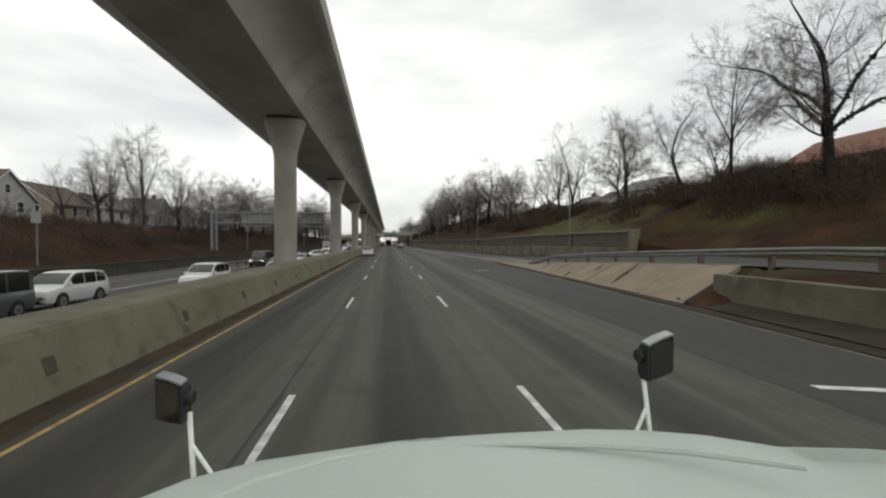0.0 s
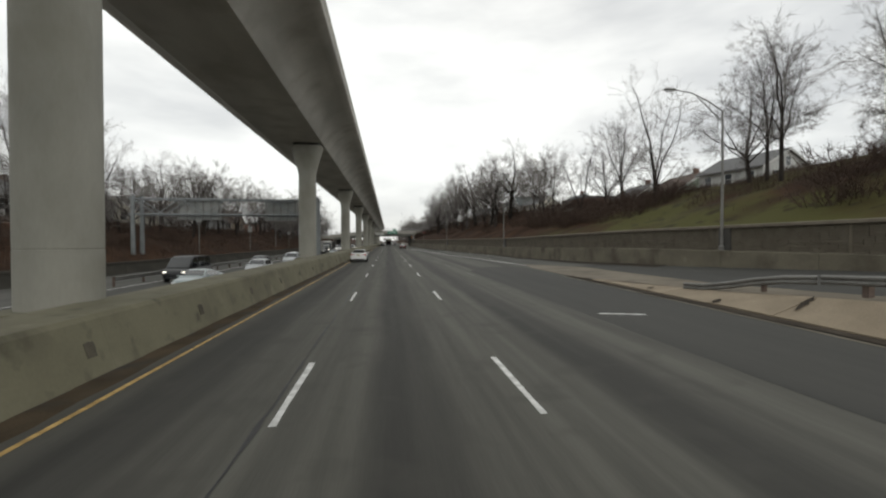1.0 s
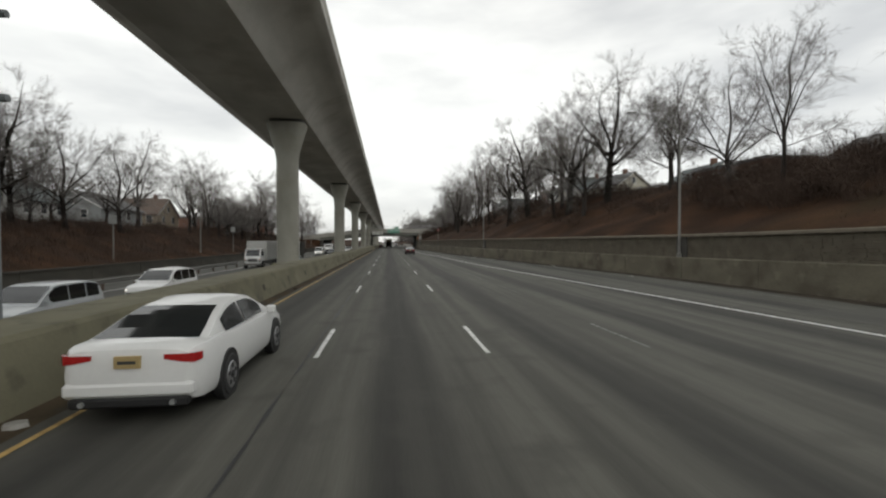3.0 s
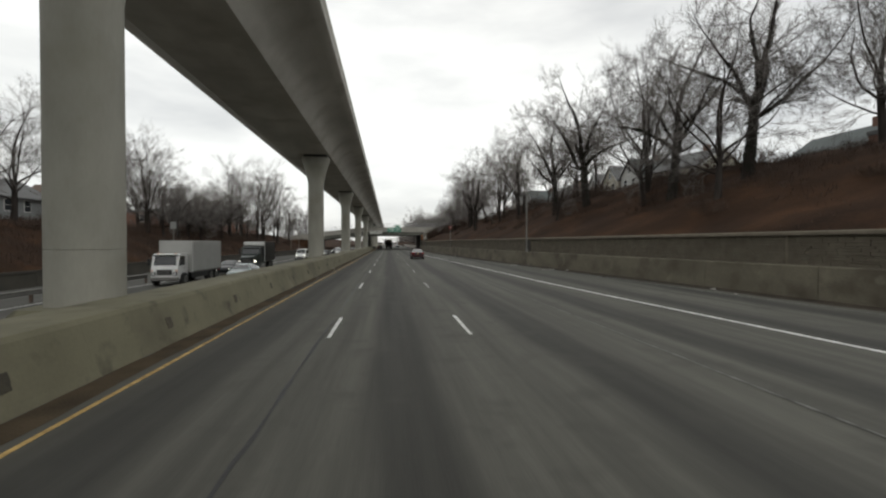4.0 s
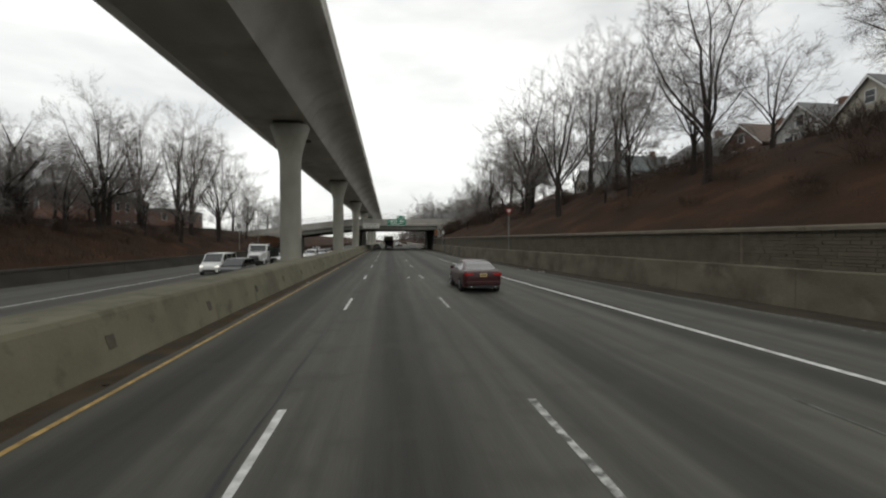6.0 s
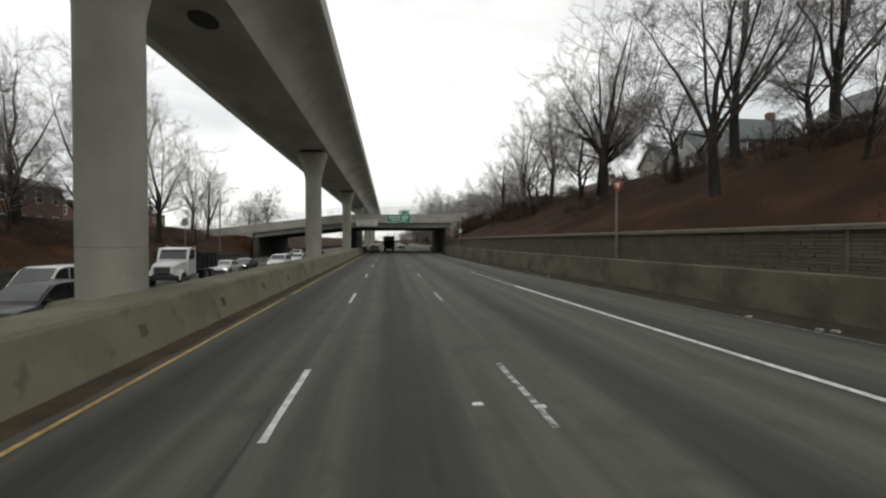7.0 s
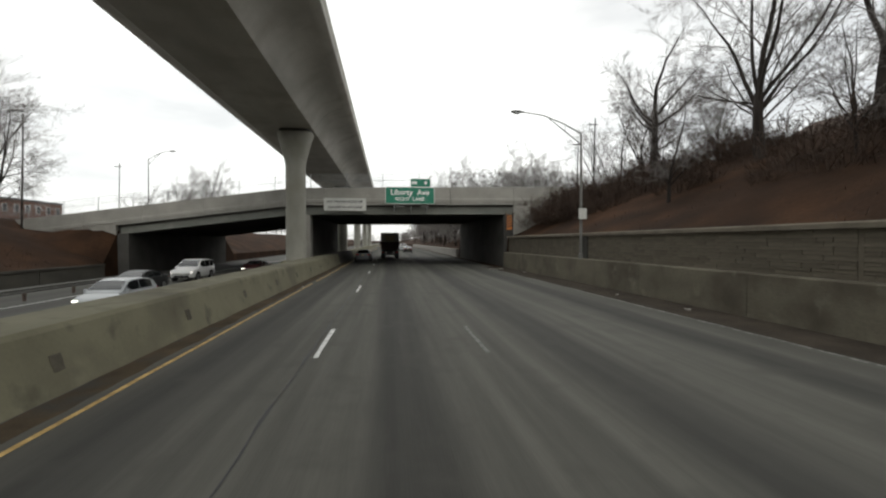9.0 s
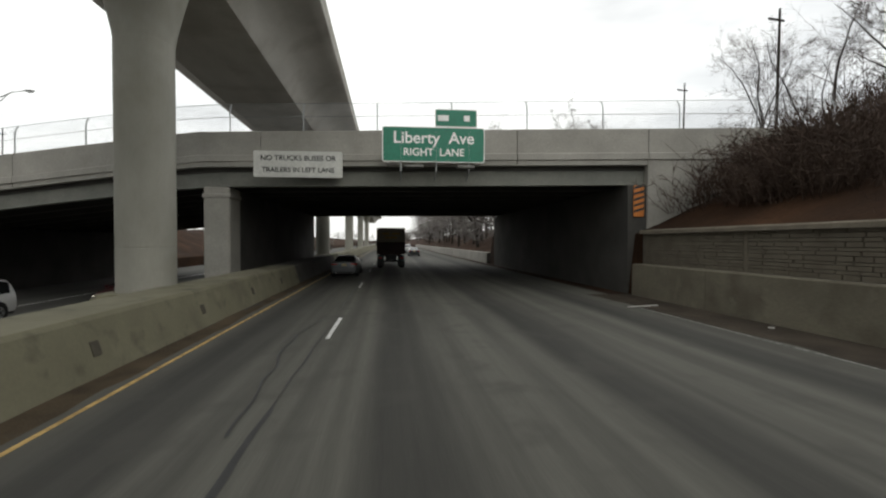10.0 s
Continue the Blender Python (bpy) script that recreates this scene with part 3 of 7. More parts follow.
edges = [-60.0, *PILLARS, 440.0]
for a, b in zip(edges, edges[1:]):
    part("girder", Geo().loft([[(x, y, z) for x, z in section] for y in (a + 0.02, b - 0.02)]), concrete_soffit, viaduct, smooth=True)
for x0, x1 in ((-3.33, -3.05), (-13.45, -13.17)):
    for i in range(25):
        part("parapet", Geo().box(x0, x1, -60 + 20 * i + 0.01, -40 + 20 * i - 0.01, 13.722, 14.35, 0.02), concrete_viaduct, viaduct)


for yh in (67.6, 176.6):
    part("access_hatch", Geo().loft([[(AXIS + 0.55 * q * math.cos(k * math.pi / 8), yh + 0.8 * q * math.sin(k * math.pi / 8), z) for k in range(16)] for q, z in ((1.0, 11.305), (1.0, 11.27), (0.9, 11.262))]), concrete_dark, viaduct)


def shaft_ring(hx, hy, z, c=0.42):
    """A rounded ring, the squarer the smaller c."""
    e = 2.0 / lerp(c, (0.2, 0.3, 0.42), (7.0, 3.6, 2.5))
    pts = []
    for k in range(28):
        co, si = math.cos(2 * math.pi * k / 28), math.sin(2 * math.pi * k / 28)
        pts.append((math.copysign(abs(co) ** e, co) * hx, math.copysign(abs(si) ** e, si) * hy, z))
    return pts


pillar = thing("viaduct_pillar", "grey concrete viaduct pillar with flared capital", "pillar", group="viaduct pillars")
part("footing", Geo().loft([shaft_ring(1.05, 1.25, LOW - 0.1, 0.2), shaft_ring(1.05, 1.25, 0.75, 0.2), shaft_ring(0.95, 1.15, 0.88, 0.2)]), concrete_barrier, pillar)
part("shaft", Geo().loft([shaft_ring(0.76 - d, 0.78 - d, z) for z, d in ((0.87, 0), (2.185, 0), (2.195, 0.014), (2.215, 0.014), (2.225, 0), (5.3, 0), (8.4, 0))]), concrete_viaduct, pillar, smooth=True)
part("capital", Geo().loft([shaft_ring(0.76 + 0.62 * f ** 1.25, 0.78 + 0.2 * f ** 1.25, 8.4 + 2.5 * f, 0.42 - 0.12 * f) for f in (0, 0.08, 0.2, 0.35, 0.5, 0.65, 0.8, 0.92, 1.0)] +
                           [shaft_ring(1.38, 0.98, 11.05, 0.3)]), concrete_viaduct, pillar, smooth=True)
part("bearing", Geo().loft([shaft_ring(1.2, 0.75, 11.05, 0.25), shaft_ring(1.2, 0.75, 11.302, 0.25)]), concrete_dark, pillar)
pillar.location = (AXIS, PILLARS[0], 0)
for y in PILLARS[1:]:
    copy_thing(pillar, pose(AXIS, y, 0))

# ---- retaining wall on the ramp side ----
wall = thing("retaining_wall", "weathered concrete retaining wall with stone-faced upper courses", "retaining wall")
wall["kind"] = "structure"
step = 6.0
ys = [35.0 + step * i for i in range(int((243.5 - 35) / step) + 1)] + [243.6]


def along(y0, y1, prof, inset=0.0):
    """A wall piece between two stations whose face follows the wall line; prof in (out, z), out towards the road."""
    return Geo().loft([[(wall_x(y) - o, y, z + (wall_lift(y) if z > 1 else 0)) for o, z in prof] for y in (y0 + inset, y1 - inset)])


for y0, y1 in zip(ys, ys[1:]):
    part("footing_panel", along(y0, y1, ((0.45, -0.05), (0.43, 1.36), (0.40, 1.40), (0.0, 1.40), (-0.05, -0.05)), 0.012), concrete_wall, wall)
    part("backing_panel", along(y0, y1, ((-0.08, 1.38), (-0.08, 2.72), (-0.3, 2.72), (-0.3, 1.38)), 0.006), mortar, wall)
    part("coping", along(y0, y1, ((0.10, 2.722), (0.10, 2.86), (0.06, 2.90), (-0.34, 2.90), (-0.34, 2.722)), 0.01), coping_mat, wall)
for i in range(24):
    yp = 40.0 + 8.6 * i
    part("pilaster", along(yp - 0.07, yp + 0.07, ((-0.03, 1.402), (-0.03, 2.718), (-0.078, 2.718), (-0.078, 1.402))), stone, wall)
# dark backing blocks where the lamp posts stand
for yp in (47.2, 95.5, 138.1, 227.4):
    part("post_niche", along(yp - 0.45, yp + 0.45, ((0.07, 1.404), (0.07, 2.716), (-0.07, 2.716), (-0.07, 1.404)), 0.01), concrete_dark, wall)
# low wall that goes on beyond the bridge
beyond = thing("low_wall", "pale low concrete wall beyond the bridge", "retaining wall")
beyond["kind"] = "structure"
for i in range(14):
    part("wall_panel", along(274.2 + 10 * i, 284.2 + 10 * i, ((0.35, -0.05), (0.30, 1.12), (-0.05, 1.15), (-0.35, 1.15), (-0.35, -0.05)), 0.012), concrete_bridge, beyond)
# ledge returns at the wall's near end
part("end_panel", Geo().box(19.5, 20.4, 34.55, 34.98, -0.05, 3.40, 0.02), concrete_wall, wall)

# ---- far bank foot wall ----
foot = thing("foot_wall", "low concrete wall at the foot of the far bank", "retaining wall")
foot["kind"] = "structure"
fw = Geo().loft([[(x, y, z) for x, z in ((0, LOW - 0.05), (0.0, 0.12), (0.07, 0.14), (0.07, 0.30), (-0.35, 0.30), (-0.35, LOW - 0.05))] for y in (0.01, 7.97)]).mesh("wall_panel", foot_concrete)
for k in range(-6, 31):
    ob = new("wall_panel", fw)
    ob.parent, ob.location = foot, (DOWN_LEFT, 8.0 * k, 0)

# ---- paved slope, low wall and guard rail before the ramp ----
paving = thing("slope_paving", "pale concrete slope paving cracked between slabs", "paving")
paving["kind"] = "structure"
rng = random.Random(5)
y = 15.8
while y < 49:
    y2 = min(49.0, y + rng.uniform(2.9, 3.6))
    a0, a1 = y + 0.02, y2 - 0.02 - (0.05 if rng.random() < 0.4 else 0)
    top, bot = [], []
    for yy in (a0, a1):
        k, b = kerb_x(yy) + 0.1, bank_z(yy)
        xt = 13.35 + 0.02 * max(0, yy - 35)
        top += [(k, yy, 0.07 + rng.uniform(-0.01, 0.02)), (xt, yy, b + 0.08 + rng.uniform(-0.01, 0.02))]
        bot += [(k, yy, -0.1), (xt, yy, b - 0.1)]
    part("slab", Geo().add(top + bot, [(0, 1, 3, 2), (4, 6, 7, 5), (0, 2, 6, 4), (1, 5, 7, 3), (0, 4, 5, 1), (2, 3, 7, 6)]), concrete_slab, paving)
    y = y2
for ya, f0, f1, w in ((22.4, 0.1, 0.95, 0.16), (26.1, 0.55, 0.85, 0.12), (29.0, 0.0, 0.35, 0.14), (31.8, 0.45, 0.8, 0.10), (35.1, 0.3, 1.0, 0.12), (38.3, 0.0, 0.3, 0.16), (43.0, 0.1, 0.5, 0.12)):
    ge, vs = Geo(), []
    for k in range(9):
        f = f0 + (f1 - f0) * k / 8
        yy = ya + 0.5 * (f - 0.5) + 0.06 * noise.noise((ya, k * 0.7, 2))
        h = w * (0.25 + math.sin(math.pi * k / 8)) * (0.8 + 0.5 * noise.noise((ya, k * 0.9, 7)))
        x = kerb_x(yy) + 0.1 + f * (13.35 - kerb_x(yy) - 0.1)
        z = 0.07 + f * (bank_z(yy) + 0.01)
        vs += [(x, yy - h, z + 0.035), (x, yy + h, z + 0.035)]
    ge.add(vs, [(2 * k, 2 * k + 2, 2 * k + 3, 2 * k + 1) for k in range(8)])
    single("joint_dirt", ge, dirt, "dark soil washed out of a joint in the slope paving", "dirt", "structure")
low = thing("low_wall", "low dirty concrete wall under a grass bank", "retaining wall")
low["kind"] = "structure"
for k in range(-6, 3):
    part("wall_panel", Geo().box(11.98, 12.33, 15.55 - 6 * (3 - k) + 0.01, 21.55 - 6 * (3 - k) - 0.01, -0.05, 1.2, 0.03), concrete_wall, low)

RAIL = ((-40, 14.0, 2.27), (13.7, 14.0, 2.22), (27, 14.0, 1.74), (35.6, 13.83, 1.30))


def rail_at(y):
    q = list(zip(*RAIL))
    return lerp(y, q[0], q[1]), lerp(y, q[0], q[2])


def w_beam(points, face):
    """A W-section rail through (x, y, ztop) points; face: +1 or -1, the side of the corrugation."""
    prof = ((0, 0), (0.05, -0.05), (0.05, -0.10), (0.0, -0.155), (0.05, -0.21), (0.05, -0.26), (0, -0.31), (-0.012, -0.31), (0.03, -0.25), (0.03, -0.21),
            (-0.02, -0.155), (0.03, -0.10), (0.03, -0.06), (-0.012, 0))
    return Geo().loft([[(x + face * o, y, z + dz) for o, dz in prof] for x, y, z in points])


guard = thing("guard_rail", "dull galvanised guard rail ending in a cut", "guard rail")
ry = [-40 + 3.81 * i for i in range(20)] + [35.6]
part("rail", w_beam([(*[rail_at(v)[0]], v, rail_at(v)[1]) for v in ry], -1), steel_dull, guard)
for i in range(20):
    yy = -38.1 + 3.81 * i
    if yy < 35:
        x, z = rail_at(yy)
        part("post", Geo().box(x + 0.02, x + 0.22, yy - 0.10, yy + 0.10, land(x + 0.1, yy) - 0.2, z - 0.01, 0.01), rust, guard)

fallen = thing("fallen_rail", "bent broken guard rail end lying on the paving", "guard rail")
part("rail", w_beam([(13.81, 35.7, 1.28), (13.76, 36.9, 1.19), (13.66, 38.1, 1.01), (13.52, 39.3, 0.76), (13.40, 40.5, 0.57), (13.30, 41.6, 0.52)], -1), steel_dull, fallen)
part("post_stub", Geo().box(13.72, 13.86, 37.7, 37.84, 0.25, 0.95, 0.01), rust, fallen)

for y0, y1, xg in ((58, 132, -19.7), (206, 243, -20.2)):
    gl = thing("guard_rail", "galvanised guard rail beside the opposite carriageway", "guard rail")
    part("rail", w_beam([(xg, y0 + 4 * i, LOW + 0.75) for i in range(int((y1 - y0) / 4) + 1)], 1), steel_dull, gl)
    for i in range(int((y1 - y0) / 4) + 1):
        part("post", Geo().box(xg - 0.17, xg - 0.015, y0 + 4 * i - 0.06, y0 + 4 * i + 0.06, LOW - 0.1, LOW + 0.72, 0.01), rust, gl)

# ---- the road bridge across ----
bridge = thing("road_bridge", "grey concrete road bridge with girders coloured dark for shade and a fenced parapet", "bridge")


def across(prof, x0, x1, off=0.0, stepx=2.0):
    """A member that follows the bridge; prof in (back, z)."""
    n = max(1, int((x1 - x0) / stepx))
    return Geo().loft([[(x, bridge_y(x) + o + off, z + bridge_drop(x)) for o, z in prof] for x in [x0 + (x1 - x0) * i / n for i in range(n + 1)]])


DEPTH = 27.0
for x0 in range(-78, 36, 6):
    part("parapet", across(((0, 5.95), (0, 6.18), (-0.07, 6.2), (-0.07, 6.48), (0, 6.52), (0, 7.62), (0.34, 7.62), (0.34, 5.95)), x0 + 0.015, x0 + 5.985), concrete_bridge, bridge)
    part("far_parapet", across(((0, 5.95), (0, 7.55), (0.34, 7.55), (0.34, 5.95)), x0 + 0.015, x0 + 5.985, DEPTH - 0.35), concrete_bridge, bridge)
# Deck, inner girders, abutments and pier: underpass shade put into a darker colour.
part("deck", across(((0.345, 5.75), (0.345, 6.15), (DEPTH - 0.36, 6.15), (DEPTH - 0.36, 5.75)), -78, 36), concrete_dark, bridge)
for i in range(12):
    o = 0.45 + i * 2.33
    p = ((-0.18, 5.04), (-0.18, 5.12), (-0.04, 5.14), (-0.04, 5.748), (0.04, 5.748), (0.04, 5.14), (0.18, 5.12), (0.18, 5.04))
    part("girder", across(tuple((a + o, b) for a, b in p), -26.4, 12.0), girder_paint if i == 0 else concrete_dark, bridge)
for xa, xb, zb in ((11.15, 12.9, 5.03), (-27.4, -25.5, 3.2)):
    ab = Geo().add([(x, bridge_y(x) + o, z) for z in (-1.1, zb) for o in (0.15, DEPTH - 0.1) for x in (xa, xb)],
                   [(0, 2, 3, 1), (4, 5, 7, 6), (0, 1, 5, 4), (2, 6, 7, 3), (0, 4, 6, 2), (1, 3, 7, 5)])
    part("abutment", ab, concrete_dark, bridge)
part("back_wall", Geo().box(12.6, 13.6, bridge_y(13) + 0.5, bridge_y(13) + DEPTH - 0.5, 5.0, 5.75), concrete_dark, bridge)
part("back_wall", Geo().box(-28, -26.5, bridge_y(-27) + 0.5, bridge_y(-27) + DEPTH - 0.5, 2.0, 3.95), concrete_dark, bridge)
# Pier wall takes the colour with painted-in shade; its front column stays pale.
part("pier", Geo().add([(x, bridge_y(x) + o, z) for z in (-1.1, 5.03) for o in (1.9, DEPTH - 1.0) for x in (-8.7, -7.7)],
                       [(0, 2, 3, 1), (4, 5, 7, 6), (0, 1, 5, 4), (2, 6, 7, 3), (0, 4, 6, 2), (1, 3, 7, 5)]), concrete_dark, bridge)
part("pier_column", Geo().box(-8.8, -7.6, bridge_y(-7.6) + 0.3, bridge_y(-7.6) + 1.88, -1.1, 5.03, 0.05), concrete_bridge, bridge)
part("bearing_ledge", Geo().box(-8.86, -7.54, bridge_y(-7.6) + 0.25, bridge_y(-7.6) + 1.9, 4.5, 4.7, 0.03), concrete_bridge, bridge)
for s, zz, sill in ((12.0, 2.9, 0), (-26.7, 0.4, -1.1)):
    x_out = s + (12 if s > 0 else -12)
    part("wing_wall", Geo().add([(s, bridge_y(s) + 0.02, sill), (x_out, bridge_y(x_out) + 0.02, sill + 1), (x_out, bridge_y(x_out) + 0.02, 5.95 + bridge_drop(x_out)), (s, bridge_y(s) + 0.02, 5.95 + bridge_drop(s)),
                                 (s, bridge_y(s) + 0.5, sill), (x_out, bridge_y(x_out) + 0.5, sill + 1), (x_out, bridge_y(x_out) + 0.5, 5.95 + bridge_drop(x_out)), (s, bridge_y(s) + 0.5, 5.95 + bridge_drop(s))],
                                [(0, 1, 2, 3), (4, 7, 6, 5), (0, 4, 5, 1), (3, 2, 6, 7), (0, 3, 7, 4), (1, 5, 6, 2)]), concrete_bridge, bridge)
# fence on the near parapet
fence = thing("parapet_fence", "galvanised chain-link fence along the bridge parapet", "fence")
fx = [-74 + 3.5 * i for i in range(31)]
for x in fx:
    yb, zb = bridge_y(x) + 0.17, 7.6 + bridge_drop(x)
    part("post", Geo().tube([(x, yb, zb), (x, yb, zb + 0.95), (x, yb + 0.06, zb + 1.2), (x, yb + 0.22, zb + 1.42)], 0.032, 6), steel, fence)
for h in (0.03, 0.72, 1.4):
    part("wire_rail", Geo().tube([(x, bridge_y(x) + 0.17 + (0.2 if h > 1.2 else 0), 7.62 + h + bridge_drop(x)) for x in [-74 + 2 * i for i in range(53)]], 0.014, 4), steel, fence)
g = Geo()
for i in range(700):
    x = -74 + 0.15 * i
    for s in (1, -1):
        p0, p1 = (x, x + 0.95) if s > 0 else (x + 0.95, x)
        q = [(p0, bridge_y(p0) + 0.165, 7.64 + bridge_drop(p0)), (p1, bridge_y(p1) + 0.165, 8.62 + bridge_drop(p1)), (p1 + s * 0.35, bridge_y(p1) + 0.36, 9.0 + bridge_drop(p1))]
        for a, b in zip(q, q[1:]):
            a, b = Vector(a), Vector(b)
            g.add([a + Vector((0.006, 0, 0)), a - Vector((0.006, 0, 0)), b - Vector((0.006, 0, 0)), b + Vector((0.006, 0, 0))], [(0, 1, 2, 3)])
tagged(part("chain_link", g, wire_mat, fence), kind="stuff")


def lettering(text, size, parent, at, m, turn=0.0, bold=0.0):
    cu = bpy.data.curves.new("lettering", "FONT")
    cu.body, cu.size, cu.align_x, cu.align_y, cu.extrude, cu.offset = text, size, "CENTER", "CENTER", 0.004, bold
    cu.materials.append(m)
    ob = new("lettering", cu)
    ob.parent, ob.matrix_basis = parent, pose(*at, 90, 0, turn)
    return ob


def panel(x0, x1, z0, z1, y=0.0, t=0.03, c=0.1):
    """A sign panel with rounded corners, its face at -y."""
    pts = []
    for cx, cz, a0 in ((x1 - c, z1 - c, 0), (x0 + c, z1 - c, 90), (x0 + c, z0 + c, 180), (x1 - c, z0 + c, 270)):
        pts += [(cx + c * math.cos(radians(a0 + k * 30)), cz + c * math.sin(radians(a0 + k * 30))) for k in range(4)]
    return Geo().loft([[(x, yy, z) for x, z in pts] for yy in (y, y + t)])


sx = 2.07
gs = thing("exit_sign", "green motorway sign with white lettering on the bridge face", "road sign", (sx, bridge_y(sx) - 0.75, 0), -1.5)
part("border", panel(-2.33, 2.33, 5.98, 7.58, 0.0, 0.03), letter_white, gs)
part("panel", panel(-2.29, 2.29, 6.02, 7.54, -0.006, 0.03), green_sign, gs)
part("tab_border", panel(0.05, 1.98, 7.585, 8.40, 0.0, 0.03, 0.06), letter_white, gs)
part("tab", panel(0.09, 1.94, 7.625, 8.36, -0.006, 0.03, 0.05), green_sign, gs)
lettering("Liberty  Ave", 0.74, gs, (0, -0.012, 7.06), letter_white, 0, 0.012)
lettering("RIGHT  LANE", 0.47, gs, (0, -0.012, 6.42), letter_white, 0, 0.008)
for xb, wb in ((0.42, 0.5), (1.5, 0.26)):
    part("letter_bar", Geo().box(xb - wb / 2, xb + wb / 2, -0.014, -0.007, 7.86, 8.12, 0.003), letter_white, gs)
for xb in (-1.5, 0.1, 1.6):
    part("bracket", Geo().tube([(xb, 0.03, 5.55), (xb, 0.03, 7.4)], 0.04, 6), steel, gs)
    part("bracket_arm", Geo().tube([(xb, 0.04, 5.6), (xb, 0.85, 5.3)], 0.035, 6), steel, gs)
    part("bracket_arm", Geo().tube([(xb, 0.04, 7.2), (xb, 0.78, 7.2)], 0.035, 6), steel, gs)
for xb in (-0.9, 1.35):
    part("sign_lamp", Geo().box(xb - 0.4, xb + 0.4, -0.75, -0.45, 5.62, 5.74, 0.03), steel_dull, gs)
    part("lamp_arm", Geo().tube([(xb, -0.5, 5.68), (xb, 0.05, 5.8)], 0.02, 6), steel_dull, gs)
wx = -4.1
ws = thing("lane_sign", "white motorway sign with black lettering on the bridge face", "road sign", (wx, bridge_y(wx) - 0.6, 0), -1.5)
part("panel", panel(-2.0, 2.0, 5.35, 6.55, 0, 0.03, 0.07), white_sign, ws)
lettering("NO TRUCKS BUSES OR", 0.33, ws, (0, -0.006, 6.22), black_letter, 0, 0.006)
lettering("TRAILERS IN LEFT LANE", 0.31, ws, (0, -0.006, 5.68), black_letter, 0, 0.006)
for xb in (-1.4, 1.4):
    part("bracket", Geo().tube([(xb, 0.05, 5.5), (xb, 0.05, 6.5)], 0.035, 6), steel, ws)
    part("bracket_arm", Geo().tube([(xb, 0.05, 6.3), (xb, 0.62, 6.3)], 0.035, 6), steel, ws)
mk = thing("hazard_marker", "orange and black striped hazard marker on the abutment", "road sign", (11.62, bridge_y(11.6) + 0.1, 0))
part("panel", Geo().box(-0.26, 0.26, -0.03, 0.0, 3.55, 5.0, 0.01), orange_sign, mk)
for i in range(5):
    zc = 3.72 + 0.27 * i
    part("stripe", Geo().add([(-0.25, -0.036, zc), (0.25, -0.036, zc + 0.16), (0.25, -0.036, zc + 0.28), (-0.25, -0.036, zc + 0.12)], [(0, 1, 2, 3)]), black_letter, mk)

# ---- sign gantry over the opposite carriageway ----
gantry_steel = material("gantry_steel", (0.17, 0.185, 0.19), (0.25, 0.265, 0.27), 0.6, metal=0.3, scale=1.5, grain=20, bump=0.03)
gan = thing("sign_gantry", "galvanised truss gantry seen from behind its sign panels", "sign gantry", (0, 0, 0))
GY, GX0, GX1 = (76.6, 78.5), -8.35, -28.2
for yy in GY:
    for x in (GX0, GX1):
        part("post", Geo().tube([(x, yy, LOW if x > -20 else -0.5), (x, yy, 7.55)], [0.24, 0.2], 12), gantry_steel, gan)
        part("base_plate", Geo().box(x - 0.4, x + 0.4, yy - 0.4, yy + 0.4, (LOW if x > -20 else -0.6), (LOW if x > -20 else -0.6) + 0.4, 0.03), concrete_barrier, gan)
    for z in (5.4, 7.15):
        part("chord", Geo().tube([(GX0 + 0.45, yy + 0.0, z), (GX1 - 0.45, yy, z)], 0.085, 8), gantry_steel, gan)
    nb = 8
    for i in range(nb):
        xa, xb = GX0 + (GX1 - GX0) * i / nb, GX0 + (GX1 - GX0) * (i + 1) / nb
        part("diagonal", Geo().tube([(xa, yy, 5.4 if i % 2 else 7.15), (xb, yy, 7.15 if i % 2 else 5.4)], 0.05, 6), gantry_steel, gan)
for i in range(9):
    x = GX0 + (GX1 - GX0) * i / 8
    for z in (5.4, 7.15):
        part("strut", Geo().tube([(x, GY[0], z), (x, GY[1], z)], 0.045, 6), gantry_steel, gan)
    if i < 8:
        x2 = GX0 + (GX1 - GX0) * (i + 1) / 8
        part("strut", Geo().tube([(x, GY[0], 7.15), (x2, GY[1], 7.15)], 0.035, 6), gantry_steel, gan)
part("brace", Geo().tube([(GX0, GY[0], 1.2), (GX0, GY[1], 3.0)], 0.06, 6), gantry_steel, gan)
for x0, x1, z0, z1 in ((-14.6, -10.9, 4.85, 7.3), (-24.4, -19.6, 4.9, 7.4)):
    sp = part("sign_panel", Geo().box(x0, x1, 78.72, 78.78, z0, z1, 0.01), sign_back, gan)
    n_r = int((x1 - x0) / 0.9)
    for i in range(n_r + 1):
        x = x0 + 0.2 + (x1 - x0 - 0.4) * i / n_r
        part("stiffener", Geo().box(x - 0.05, x + 0.05, 78.60, 78.715, z0 - 0.1, z1 + 0.1), steel_dull, sp)


